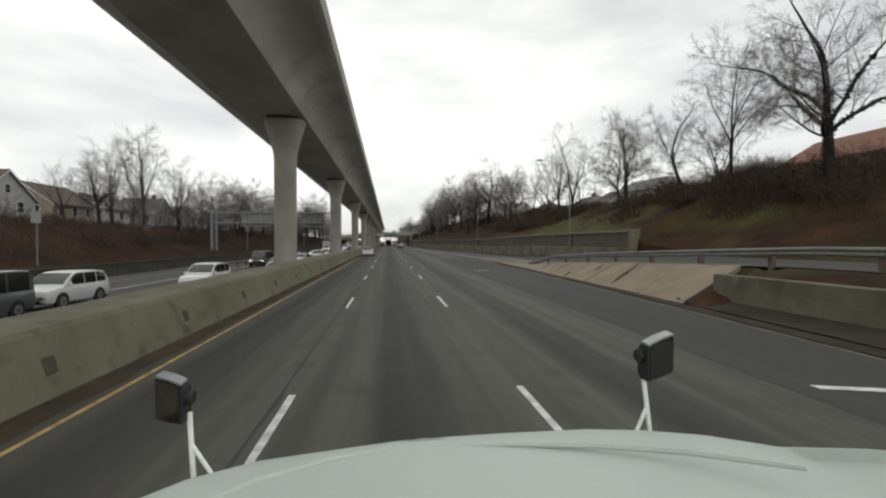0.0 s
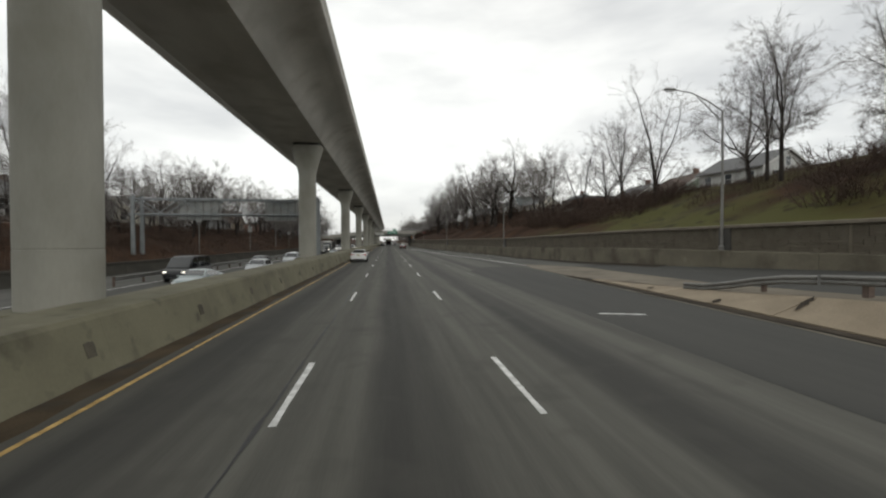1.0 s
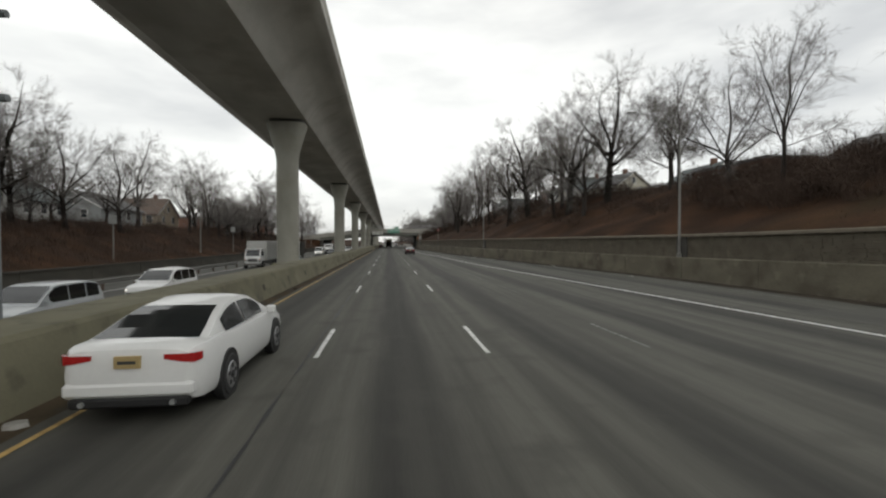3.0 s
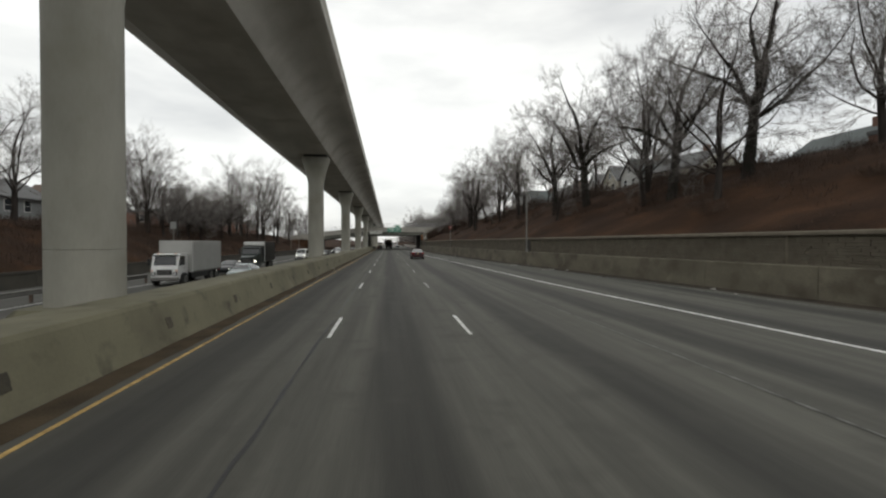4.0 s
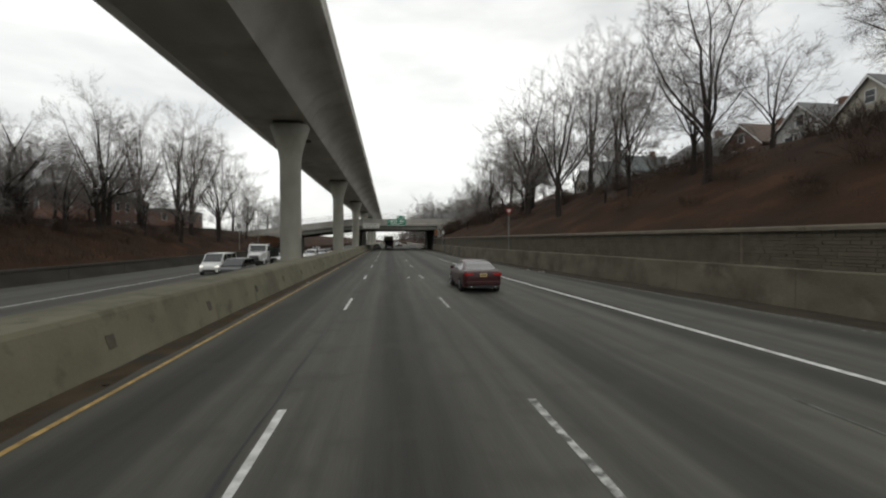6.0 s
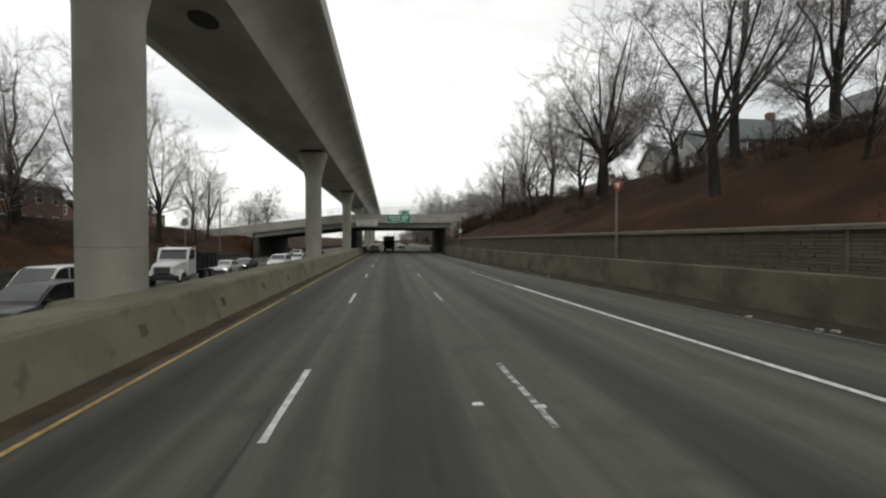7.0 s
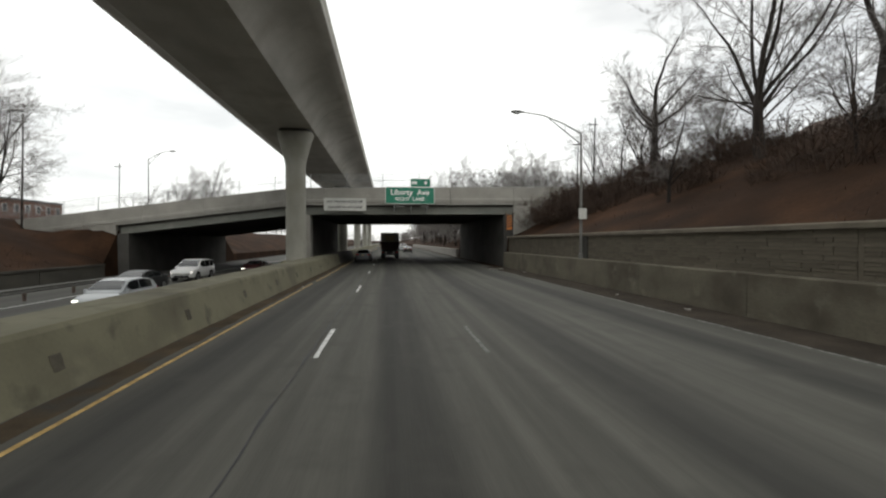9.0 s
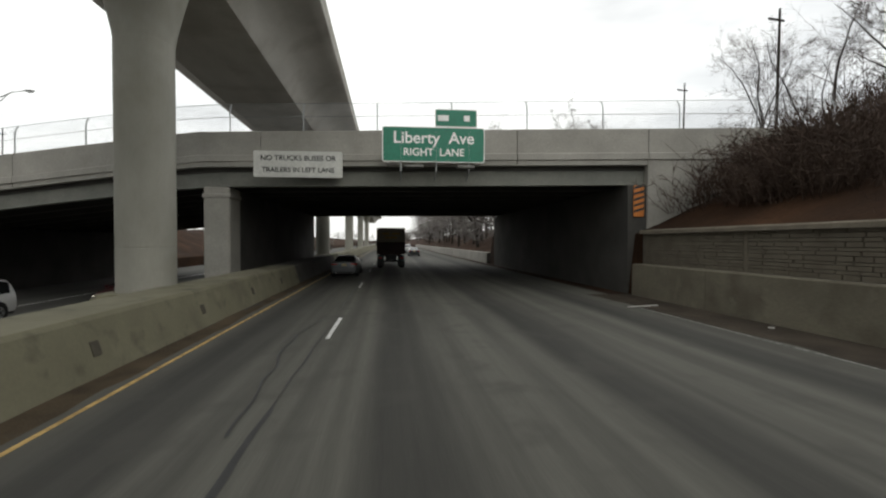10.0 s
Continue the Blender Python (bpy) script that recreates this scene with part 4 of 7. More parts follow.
# ---- lamp posts and sign posts ----
def street_lamp(x, y, z, h, arm, turn=0, group="street lamps"):
    lamp = thing("street_lamp", "galvanised street lamp post with a truss arm", "street lamp", (x, y, z), turn, group)
    part("base", Geo().loft([[(r * math.cos(k * math.pi / 4), r * math.sin(k * math.pi / 4), zz) for k in range(8)] for r, zz in ((0.16, 0), (0.16, 0.22), (0.10, 0.32))]), steel_dull, lamp)
    part("pole", Geo().tube([(0, 0, 0.3), (0, 0, h * 0.6), (-0.03, 0, h)], [0.09, 0.072, 0.052], 10), steel_dull, lamp, smooth=True)
    part("arm", Geo().tube([(0, 0, h - 0.1), (-arm * 0.3, 0, h + 0.45), (-arm * 0.65, 0, h + 0.9), (-arm, 0, h + 1.05)], [0.045, 0.04, 0.035, 0.03], 8), steel_dull, lamp, smooth=True)
    part("lower_arm", Geo().tube([(0, 0, h - 0.75), (-arm * 0.25, 0, h - 0.05), (-arm * 0.55, 0, h + 0.72)], [0.03, 0.03, 0.025], 6), steel_dull, lamp)
    part("strut", Geo().tube([(-arm * 0.28, 0, h), (-arm * 0.28, 0, h + 0.42)], 0.02, 6), steel_dull, lamp)
    head = part("head", Geo().loft([[(-arm - dx, wy * math.cos(k * math.pi / 4), h + 1.05 + hz * math.sin(k * math.pi / 4)) for k in range(8)]
                                    for dx, wy, hz in ((-0.1, 0.05, 0.04), (0.1, 0.13, 0.08), (0.4, 0.16, 0.09), (0.62, 0.09, 0.05))]), steel_dull, lamp, smooth=True)
    part("lens", Geo().box(-arm - 0.5, -arm - 0.15, -0.1, 0.1, h + 0.93, h + 0.985, 0.01), clear_lamp, head)
    return lamp


for y, h in ((47.2, 8.3), (95.5, 8.3), (138.1, 8.6), (227.4, 7.4)):
    lamp = street_lamp(wall_x(y) - 0.22, y, 1.4 + wall_lift(y), h, 3.1 if y < 200 else 3.6)
    if y > 200:
        part("sign_plate", panel(-0.22, 0.22, 2.3, 2.92, -0.16, -0.12, 0.04), white_sign, lamp, "small white sign plate")
        part("sign_bracket", Geo().box(-0.05, 0.05, -0.125, 0.0, 2.5, 2.6), steel_dull, lamp)
for x, y, h in ((-27.8, 139.0, 9.0), (-27.8, 236.0, 9.5), (-29.5, 262.0, 9.0)):
    street_lamp(x, y, land(x, y) - 0.1, h, 2.6, 180, "far street lamps")


def sign_post(x, y, z, h, w, hh, label, m):
    sp = thing("sign_post", label, "road sign", (x, y, z))
    part("post", Geo().tube([(0, 0, 0), (0, 0, h)], 0.06, 8), steel_dull, sp)
    part("board", panel(-w / 2, w / 2, h - hh, h, -0.1, 0.03, 0.05), m, sp)
    return sp


yield_sign = thing("yield_sign", "grey post with an inverted red triangle sign", "road sign", (wall_x(180.8) - 0.2, 180.8, 1.4))
part("post", Geo().tube([(0, 0, 0), (0, 0, 4.32)], 0.06, 8), steel_dull, yield_sign)
plate = part("plate", Geo().loft([[(-0.36, yy, 4.30), (0.36, yy, 4.30), (0.39, yy, 4.26), (0.03, yy, 3.62), (-0.03, yy, 3.62), (-0.39, yy, 4.26)] for yy in (-0.10, -0.065)]), red_sign, yield_sign)
part("plate_centre", Geo().loft([[(-0.17, yy, 4.18), (0.17, yy, 4.18), (0.0, yy, 3.87)] for yy in (-0.106, -0.101)]), white_sign, plate)
for x, y, h in ((-27.3, 39.0, 4.3), (-27.3, 92.0, 5.6), (-27.5, 117.0, 4.6), (-27.4, 152.0, 4.6), (-27.3, 222.0, 5.0)):
    sign_post(x, y, land(x, y) - 0.15, h, 0.75, 0.9, "slim steel post with a plain sign back", sign_back)
for x, y, h in ((30, 300, 13), (21.5, 247.5, 9.5), (-44, 282, 12), (-35, 250, 11), (26, 262, 10.5), (-40, 96, 9)):
    p = thing("utility_pole", "weathered wooden utility pole with a crossarm", "utility pole", (x, y, land(x, y) - 0.3), 8)
    part("pole", Geo().tube([(0, 0, 0), (0.25, 0, h)], [0.10, 0.06], 8), bark, p)
    part("crossarm", Geo().box(-0.55, 0.55, -0.05, 0.05, h - 0.7, h - 0.6, 0.01), bark, p)


# ---- bare winter trees ----
def cone(geo, p0, p1, r0, r1, n):
    d = p1 - p0
    u = d.orthogonal().normalized()
    w = d.normalized().cross(u)
    k = len(geo.v)
    ring = [(math.cos(2 * math.pi * i / n), math.sin(2 * math.pi * i / n)) for i in range(n)]
    geo.v.extend([tuple(p0 + (u * c + w * s) * r0) for c, s in ring])
    if r1 <= 0:
        geo.v.append(tuple(p1))
        geo.f.extend([(k + i, k + (i + 1) % n, k + n) for i in range(n)])
    else:
        geo.v.extend([tuple(p1 + (u * c + w * s) * r1) for c, s in ring])
        geo.f.extend([(k + i, k + (i + 1) % n, k + n + (i + 1) % n, k + n + i) for i in range(n)])


def sprig(geo, p, d, w, rng):
    """A twig as one slim blade."""
    u = d.orthogonal().normalized() * w
    if rng.random() < 0.5:
        u = d.normalized().cross(u)
    k = len(geo.v)
    geo.v.extend((tuple(p - u), tuple(p + u), tuple(p + d)))
    geo.f.append((k, k + 1, k + 2))


def limb(geo, rng, p, d, length, r0, r1, segs, n, bend, lift):
    """A crooked tapering limb; returns its points, directions and radii."""
    out = [(p.copy(), d.copy(), r0)]
    for i in range(segs):
        d = (d + Vector((rng.gauss(0, bend), rng.gauss(0, bend), rng.gauss(0, bend) + lift))).normalized()
        q = p + d * (length / segs)
        r = r0 + (r1 - r0) * (i + 1) / segs
        cone(geo, p, q, out[-1][2], r, n)
        p = q
        out.append((p.copy(), d.copy(), r))
    return out


def side(d, rng, angle):
    """A direction leaving d by an angle, anywhere round it."""
    u = d.orthogonal().normalized()
    w = d.cross(u).normalized()
    a = rng.uniform(0, 2 * math.pi)
    return (d * math.cos(angle) + (u * math.cos(a) + w * math.sin(a)) * math.sin(angle)).normalized()


def along_limb(pts, f):
    x = f * (len(pts) - 1)
    i = min(int(x), len(pts) - 2)
    t = x - i
    return pts[i][0].lerp(pts[i + 1][0], t), pts[i][1].lerp(pts[i + 1][1], t).normalized(), pts[i][2] * (1 - t) + pts[i + 1][2] * t


def switch(geo, rng, p, d, length, w):
    """A thin shoot as a bent blade; returns its points, directions and radii like a limb."""
    u = side(d, rng, 1.57) * w
    d2 = (d + Vector((rng.gauss(0, 0.14), rng.gauss(0, 0.14), rng.gauss(0, 0.12) + 0.03))).normalized()
    q, r = p + d * length * 0.5, p + d * length * 0.5 + d2 * length * 0.5
    k = len(geo.v)
    geo.v.extend((tuple(p - u), tuple(p + u), tuple(q + u * 0.7), tuple(q - u * 0.7), tuple(r)))
    geo.f.extend(((k, k + 1, k + 2, k + 3), (k + 3, k + 2, k + 4)))
    return [(p, d, w), (q, d2, w * 0.7), (r, d2, 0.003)]


def make_tree(seed, height, trunk_part, leaders, spread, r0, branches, subs, twigs, lean=0.0, ivy=False, fine=1, bend=0.08):
    """Trunk and arching limbs, a rounded crown of branches, shoots and twigs, and ivy leaves where wanted, as three Geo."""
    rng = random.Random(seed)
    trunk, crown, leaves = Geo(), Geo(), Geo()
    d0 = Vector((lean, lean * 0.3, 1)).normalized()
    stem = limb(trunk, rng, Vector((0, 0, -0.3)), d0, height * trunk_part + 0.3, r0 * 1.15, r0 * 0.78, 6, 8, 0.035, 0.02)
    cone(trunk, Vector((0, 0, -0.35)), stem[0][0] + d0 * 0.6, r0 * 1.7, r0 * 1.08, 8)
    top, td, tr = stem[-1]
    reach, mains = height * (1 - trunk_part), []
    for i in range(leaders):
        a = 2 * math.pi * (i * 0.618 + rng.uniform(-0.08, 0.08))
        tilt = spread * (0.15 if i == 0 else 0.80 + 0.62 * (i / leaders) + rng.uniform(-0.15, 0.15))
        d = Vector((math.sin(tilt) * math.cos(a), math.sin(tilt) * math.sin(a), math.cos(tilt))) + td * 0.15
        ll = reach * rng.uniform(0.92, 1.02) * (1.0 - 0.20 * min(1, tilt))
        at, ad, ar = along_limb(stem, 1.0 - 0.34 * i / leaders) if i else (top, td, tr)
        mains.append((limb(trunk, rng, at, d.normalized(), ll, tr * (0.78 if i == 0 else rng.uniform(0.42, 0.6)), 0.014, 10, 6, bend * 1.25, 0.018), ll))
    for f in [rng.uniform(0.5, 0.9) for _ in range(2 if trunk_part > 0.3 else 1)]:
        at, ad, ar = along_limb(stem, f)
        mains.append((limb(trunk, rng, at, side(ad, rng, 1.2), reach * 0.42, ar * 0.30, 0.014, 7, 5, bend, 0.04), reach * 0.42))
    for pts, ll in mains:
        for b in range(branches):
            f = 0.15 + 0.83 * (b + rng.uniform(0, 0.9)) / branches
            at, ad, ar = along_limb(pts, f)
            bl = ll * (0.54 - 0.29 * f) * rng.uniform(0.75, 1.2)
            sub = limb(crown, rng, at, side(ad, rng, rng.uniform(0.6, 1.1)), bl, max(0.014, ar * 0.42), 0.008, 4, 3, bend * 1.5, 0.015)
            for s in range(subs):
                g2 = 0.15 + 0.85 * (s + rng.random()) / subs
                at2, ad2, ar2 = along_limb(sub, min(1, g2))
                sl = bl * 0.36 * rng.uniform(0.6, 1.25) + 0.5
                tip = switch(crown, rng, at2, side(ad2, rng, rng.uniform(0.45, 1.0)), sl, 0.011 * fine ** 0.6)
                for t in range(twigs):
                    at3, ad3, ar3 = along_limb(tip, min(1, 0.08 + 0.9 * (t + rng.random()) / twigs))
                    d3 = side(ad3, rng, rng.uniform(0.4, 1.1)) + Vector((0, 0, 0.05))
                    sprig(crown, at3, d3.normalized() * rng.uniform(0.4, 1.05), 0.0088 * fine, rng)
    if ivy:
        for pts, ll in [(stem, 0)] + mains[:leaders]:
            for k in range(420 if pts is stem else 170):
                at, ad, ar = along_limb(pts, rng.uniform(0, 1.0 if pts is stem else 0.42) ** 0.8)
                o = side(ad, rng, 1.4)
                c = at + o * (ar + rng.uniform(0, 0.10))
                u, w = side(o, rng, 1.2) * 0.09, side(o, rng, 1.2) * 0.09
                leaves.add([tuple(c - u), tuple(c + w), tuple(c + u), tuple(c - w)], [(0, 1, 2, 3)])
    return trunk, crown, leaves


def tree_kind(label, *args, **kw):
    t, c, v = make_tree(*args, **kw)
    meshes = [("trunk", t.mesh("trunk", bark, True)), ("crown", c.mesh("crown", twig))]
    if v.v:
        meshes.append(("ivy", v.mesh("ivy", ivy_mat)))
    return label, meshes


KINDS = {
    "vase": tree_kind("tall bare grey-brown tree with a fine upright crown", 11, 17, 0.26, 6, 0.42, 0.31, 10, 7, 18),
    "oak": tree_kind("broad bare tree with ivy-clad dark trunk", 23, 17, 0.36, 7, 0.74, 0.36, 9, 8, 19, ivy=True, lean=-0.10, bend=0.10),
    "fork": tree_kind("sparse bare tree forking low into wide limbs", 31, 13, 0.18, 3, 0.50, 0.24, 10, 6, 9, bend=0.09),
    "slim": tree_kind("slim bare tree with thin ascending branches", 47, 15, 0.36, 5, 0.34, 0.19, 9, 6, 16, bend=0.07),
    "round": tree_kind("bare tree with a dense rounded twiggy crown", 59, 14, 0.28, 7, 0.68, 0.27, 8, 7, 17, bend=0.09),
    "lean": tree_kind("bare leaning tree with a crooked trunk", 67, 15, 0.4, 5, 0.52, 0.26, 9, 7, 16, lean=-0.3, bend=0.11),
    "far": tree_kind("distant bare tree with a hazy grey crown", 71, 15, 0.27, 6, 0.52, 0.25, 7, 6, 10, fine=2.0, bend=0.09),
    "far2": tree_kind("distant bare tree with a hazy spreading crown", 83, 13, 0.25, 6, 0.68, 0.23, 7, 6, 10, fine=2.0, bend=0.09),
    "tall": tree_kind("tall bare tree with a long dark trunk", 103, 17, 0.46, 6, 0.72, 0.37, 8, 7, 17, bend=0.10),
    "thick": tree_kind("tall bare tree in a dense hazy grove", 97, 15, 0.22, 6, 0.60, 0.24, 8, 5, 9, fine=3.0, bend=0.09),
    "distant": tree_kind("far-off bare tree in a hazy row", 91, 14, 0.24, 5, 0.62, 0.23, 6, 4, 7, fine=4.4),
}
tree_rng = random.Random(77)
FIRST = {}
# how large each kind grows here
SIZE = {"vase": 1.2, "oak": 0.98, "fork": 0.95, "slim": 0.85, "round": 1.0, "lean": 0.7, "far": 0.7, "far2": 0.6, "tall": 0.76, "thick": 0.95, "distant": 0.8}


def tree(kind, x, y, scale=1.0, turn=None, group="bare trees", sink=0.25):
    label, meshes = KINDS[kind]
    if x > 0 and 95 < y < 246:
        scale *= lerp(y, (95, 115, 150, 160, 178, 190, 215, 246), (1.0, 1.0, 0.95, 0.84, 0.80, 0.78, 0.80, 0.9))
    elif x < 0 and y < 246:
        scale *= lerp(y, (60, 90, 105, 138, 150, 178, 195, 205, 246), (0.78, 0.82, 1.15, 1.2, 0.8, 0.75, 0.83, 0.9, 0.88))
    m = pose(x, y, land(x, y) - sink, 0, 0, tree_rng.uniform(0, 360) if turn is None else turn) @ Matrix.Scale(scale * SIZE[kind], 4)
    if kind in FIRST:
        return copy_thing(FIRST[kind], m @ Matrix.Scale(1 / FIRST[kind].scale[0], 4))
    ob = thing("tree", label, "tree", group=group)
    for n, me in meshes:
        part(n, me, None, ob)
    FIRST[kind] = ob
    ob.matrix_basis = m
    return ob


# the bank on the ramp side, from the start towards the bridge
for kind, x, y, s in (("oak", 28.5, 26.0, 0.95), ("round", 36, 22, 1.0), ("slim", 30.0, 36.5, 1.0), ("lean", 31, 44.4, 1.0), ("round", 31.7, 58.9, 0.72), ("fork", 29.6, 69.6, 1.15),
                      ("slim", 30, 54.0, 1.0), ("slim", 31.2, 56.6, 0.9), ("far", 40, 50, 1.0), ("round", 30, 82.6, 0.7), ("far2", 33, 75, 1.0), ("fork", 27.4, 84.6, 0.92),
                      ("vase", 31.5, 80.2, 0.64), ("slim", 28.1, 97.0, 0.95), ("round", 28.6, 102.6, 0.82), ("slim", 29, 110.1, 0.9), ("slim", 30, 113, 0.8), ("round", 23.5, 120.1, 0.95),
                      ("vase", 26.0, 133, 0.8), ("oak", 24.2, 126.4, 1.0), ("oak", 27.5, 122.0, 1.1), ("oak", 23.2, 140.8, 1.12), ("oak", 22.0, 147.6, 1.05), ("lean", 28, 136, 1.05),
                      ("slim", 27.5, 147.4, 0.9), ("round", 27.5, 153, 0.85), ("vase", 21.7, 163.4, 0.9), ("slim", 20.3, 171, 1.05), ("round", 24, 168, 0.9), ("vase", 23, 178, 0.9),
                      ("oak", 20.0, 197.4, 1.05), ("vase", 19.2, 195.2, 1.1), ("lean", 22.0, 189.0, 1.1), ("vase", 24, 186, 1.1), ("far2", 26.2, 208.6, 0.9), ("vase", 17.5, 179.6, 0.95),
                      ("oak", 22.2, 202.6, 1.05), ("lean", 21.2, 205.5, 1.05), ("tall", 19.9, 233.9, 1.13), ("vase", 21.0, 225.4, 0.95), ("vase", 24, 221.5, 1.0), ("round", 24.5, 229, 0.85),
                      ("slim", 22.5, 249.5, 0.75), ("fork", 23.8, 247.2, 0.8), ("round", 26, 244.5, 0.7), ("far2", 29, 251, 0.7), ("round", 30, 240, 0.75)):
    tree(kind, x, y, s)
tree("lean", 18.7, 213.2, 1.25, 10)
for i in range(26):
    y = 118 + i * 11.0 + tree_rng.uniform(-2, 2)
    x = wall_x(y) + tree_rng.uniform(4.5, 17)
    if not 242 < y < 280:
        tree(tree_rng.choice(("far", "far2", "far", "round") if y < 240 else ("distant",)), x, y, tree_rng.uniform(0.75, 1.08))
for i in range(46):
    y = 300 + i * 11 + tree_rng.uniform(-3, 3)
    tree("distant", wall_x(y) + tree_rng.uniform(3, 12), y, tree_rng.uniform(0.75, 1.05))
for i in range(16):
    tree("distant", -75 + 9.5 * i + tree_rng.uniform(-3, 3), 830 + tree_rng.uniform(-25, 25), tree_rng.uniform(1.0, 1.5))
for i in range(20):
    y = 277 + 1.6 * i + tree_rng.uniform(-1, 1)
    tree("thick", wall_x(y) + 2.2 + (i * 7.3) % 24 + tree_rng.uniform(-1, 1), y, tree_rng.uniform(0.8, 1.12))
for i in range(12):
    y = 312 + 9 * i + tree_rng.uniform(-2, 2)
    tree("thick", wall_x(y) + tree_rng.uniform(1.8, 6), y, tree_rng.uniform(0.8, 1.1))
for x, y, k in ((-36, 299, 0.75), (-41, 303, 0.8), (-47, 298, 0.75)):
    tree("thick", x, y, k)
for x, y, k in ((-37.5, 304, 1.15), (-44.5, 309, 1.1)):
    tree("round", x, y, k)
# the far bank
for kind, x, y, s in (("oak", -38, 65, 0.72), ("vase", -38, 76, 0.95), ("vase", -41, 73, 0.8), ("round", -39, 91, 0.75), ("round", -38, 104, 0.75), ("fork", -36, 96, 0.7), ("far", -58, 58, 0.7),
                      ("vase", -36, 83, 0.75), ("round", -36, 116, 0.8), ("oak", -34.5, 112, 0.75), ("fork", -33, 104, 0.85), ("round", -37, 140, 0.9), ("vase", -36, 155, 0.8), ("vase", -35, 161, 0.85),
                      ("round", -36, 176, 0.8), ("oak", -34, 172, 0.62), ("round", -37, 190, 0.75), ("round", -36, 206, 0.85), ("vase", -34, 218, 1.1), ("vase", -33.5, 211.5, 1.05),
                      ("vase", -31.5, 223.5, 1.0), ("tall", -33.5, 228.5, 0.95), ("slim", -30.0, 232, 0.7), ("vase", -32.5, 243.5, 0.75), ("oak", -31, 207, 0.7), ("vase", -37, 248, 0.75), ("fork", -33, 201, 0.8)):
    tree(kind, x, y, s)
for i, kind in enumerate(("round", "vase", "oak", "round", "far2", "vase", "round", "oak", "round", "vase", "far2", "round", "vase", "round")):
    tree(kind, -34.5 - 3.5 * (i % 3) + tree_rng.uniform(-1, 1), 163 + i * 3.5 + tree_rng.uniform(-1, 1), tree_rng.uniform(0.85, 1.05))
for kind, x, y, s in (("oak", -33, 166, 0.85), ("oak", -35, 181, 0.9), ("round", -33.5, 186.5, 0.85), ("oak", -34, 193, 0.9), ("round", -32.5, 173.5, 0.8), ("oak", -36, 198, 0.85)):
    tree(kind, x, y, s)
for i in range(27):
    y = 62 + i * 4.6 + tree_rng.uniform(-1.5, 1.5)
    if not 136 < y < 178:
        tree(tree_rng.choice(("far", "far2", "far2", "round")), -tree_rng.uniform(33, 40), y, tree_rng.uniform(0.74, 1.0))
for i in range(40):
    y = 40 + i * 8.6 + tree_rng.uniform(-2.5, 2.5)
    x = -tree_rng.uniform(36, 47) if y < 190 else -tree_rng.uniform(36, 70)
    if y < 190 or y > 285:
        tree(tree_rng.choice(("far", "far2") if y < 150 else ("far2", "distant")), x, y, tree_rng.uniform(0.5, 0.8))
for i in range(16):
    tree("distant", tree_rng.uniform(-60, 45), 345 + i * 7, tree_rng.uniform(0.5, 0.8)) if i % 4 else tree("distant", 16 + i * 0.6, 300 + i * 7, 0.6)


# ---- shrubs and brush ----
def shrub_mesh(seed, stems, height, width):
    rng, geo = random.Random(seed), Geo()
    for _ in range(stems):
        a, rr = rng.uniform(0, 6.28), width * 0.4 * math.sqrt(rng.random())
        p = Vector((rr * math.cos(a), rr * math.sin(a), -0.1))
        d = Vector((p.x * 0.5 + rng.gauss(0, 0.25), p.y * 0.5 + rng.gauss(0, 0.25), 1)).normalized()
        pts = limb(geo, rng, p, d, height * rng.uniform(0.5, 1.0), 0.015, 0.006, 3, 3, 0.2, 0.0)
        for k in range(12):
            at, ad, ar = along_limb(pts, rng.uniform(0.12, 1))
            sprig(geo, at, side(ad, rng, rng.uniform(0.4, 1.2)) * rng.uniform(0.25, 0.8), 0.0115, rng)
    return geo.mesh("shrub", brush_mat)


shrubs = [shrub_mesh(s, n, h, w) for s, n, h, w in ((1, 46, 1.7, 2.6), (2, 54, 2.4, 2.8), (3, 42, 1.2, 3.0), (4, 62, 2.1, 3.6))]
bush_rng = random.Random(12)


def shrub(x, y, s=1.0):
    ob = tagged(new("shrub", bush_rng.choice(shrubs)), "tangled leafless brown shrub on the bank", "shrub", "bank shrubs")
    ob.matrix_basis = pose(x, y, land(x, y) - 0.1, 0, 0, bush_rng.uniform(0, 360)) @ Matrix.Scale(s, 4)


for i in range(48):
    y = 22 + i * 4.7 + bush_rng.uniform(-1, 1)
    shrub(wall_x(y) + bush_rng.uniform(11.5, 16.5), y, bush_rng.uniform(0.6, 1.05) * (0.4 if 47 < y < 67 else 1.0))
for i in range(46):
    y = bush_rng.uniform(24, 47)
    lo = lerp(y, (24, 38, 43, 47), (6.5, 4.5, 1.6, 2.2))
    shrub(wall_x(y) + lo + (13.5 - lo) * bush_rng.random(), y, bush_rng.uniform(0.85, 1.45))
for y0, y1, lo, hi, n in ((66, 86, 4, 11.5, 38), (88, 106, 5, 14, 32), (214, 238, 6, 15, 20), (110, 190, 9, 15, 12)):
    for i in range(n):
        y = bush_rng.uniform(y0, y1)
        shrub(wall_x(y) + bush_rng.uniform(lo, hi), y, bush_rng.uniform(0.6, 0.95) if y < 62 else bush_rng.uniform(0.9, 1.4))
for i in range(16):
    y = bush_rng.uniform(90, 235)
    shrub(wall_x(y) + bush_rng.uniform(3, 10), y, bush_rng.uniform(0.4, 0.7))
for i in range(18):
    y = 112 + 4.6 * i + bush_rng.uniform(-2, 2)
    shrub(wall_x(y) + bush_rng.uniform(4, 11), y, bush_rng.uniform(0.4, 0.75))
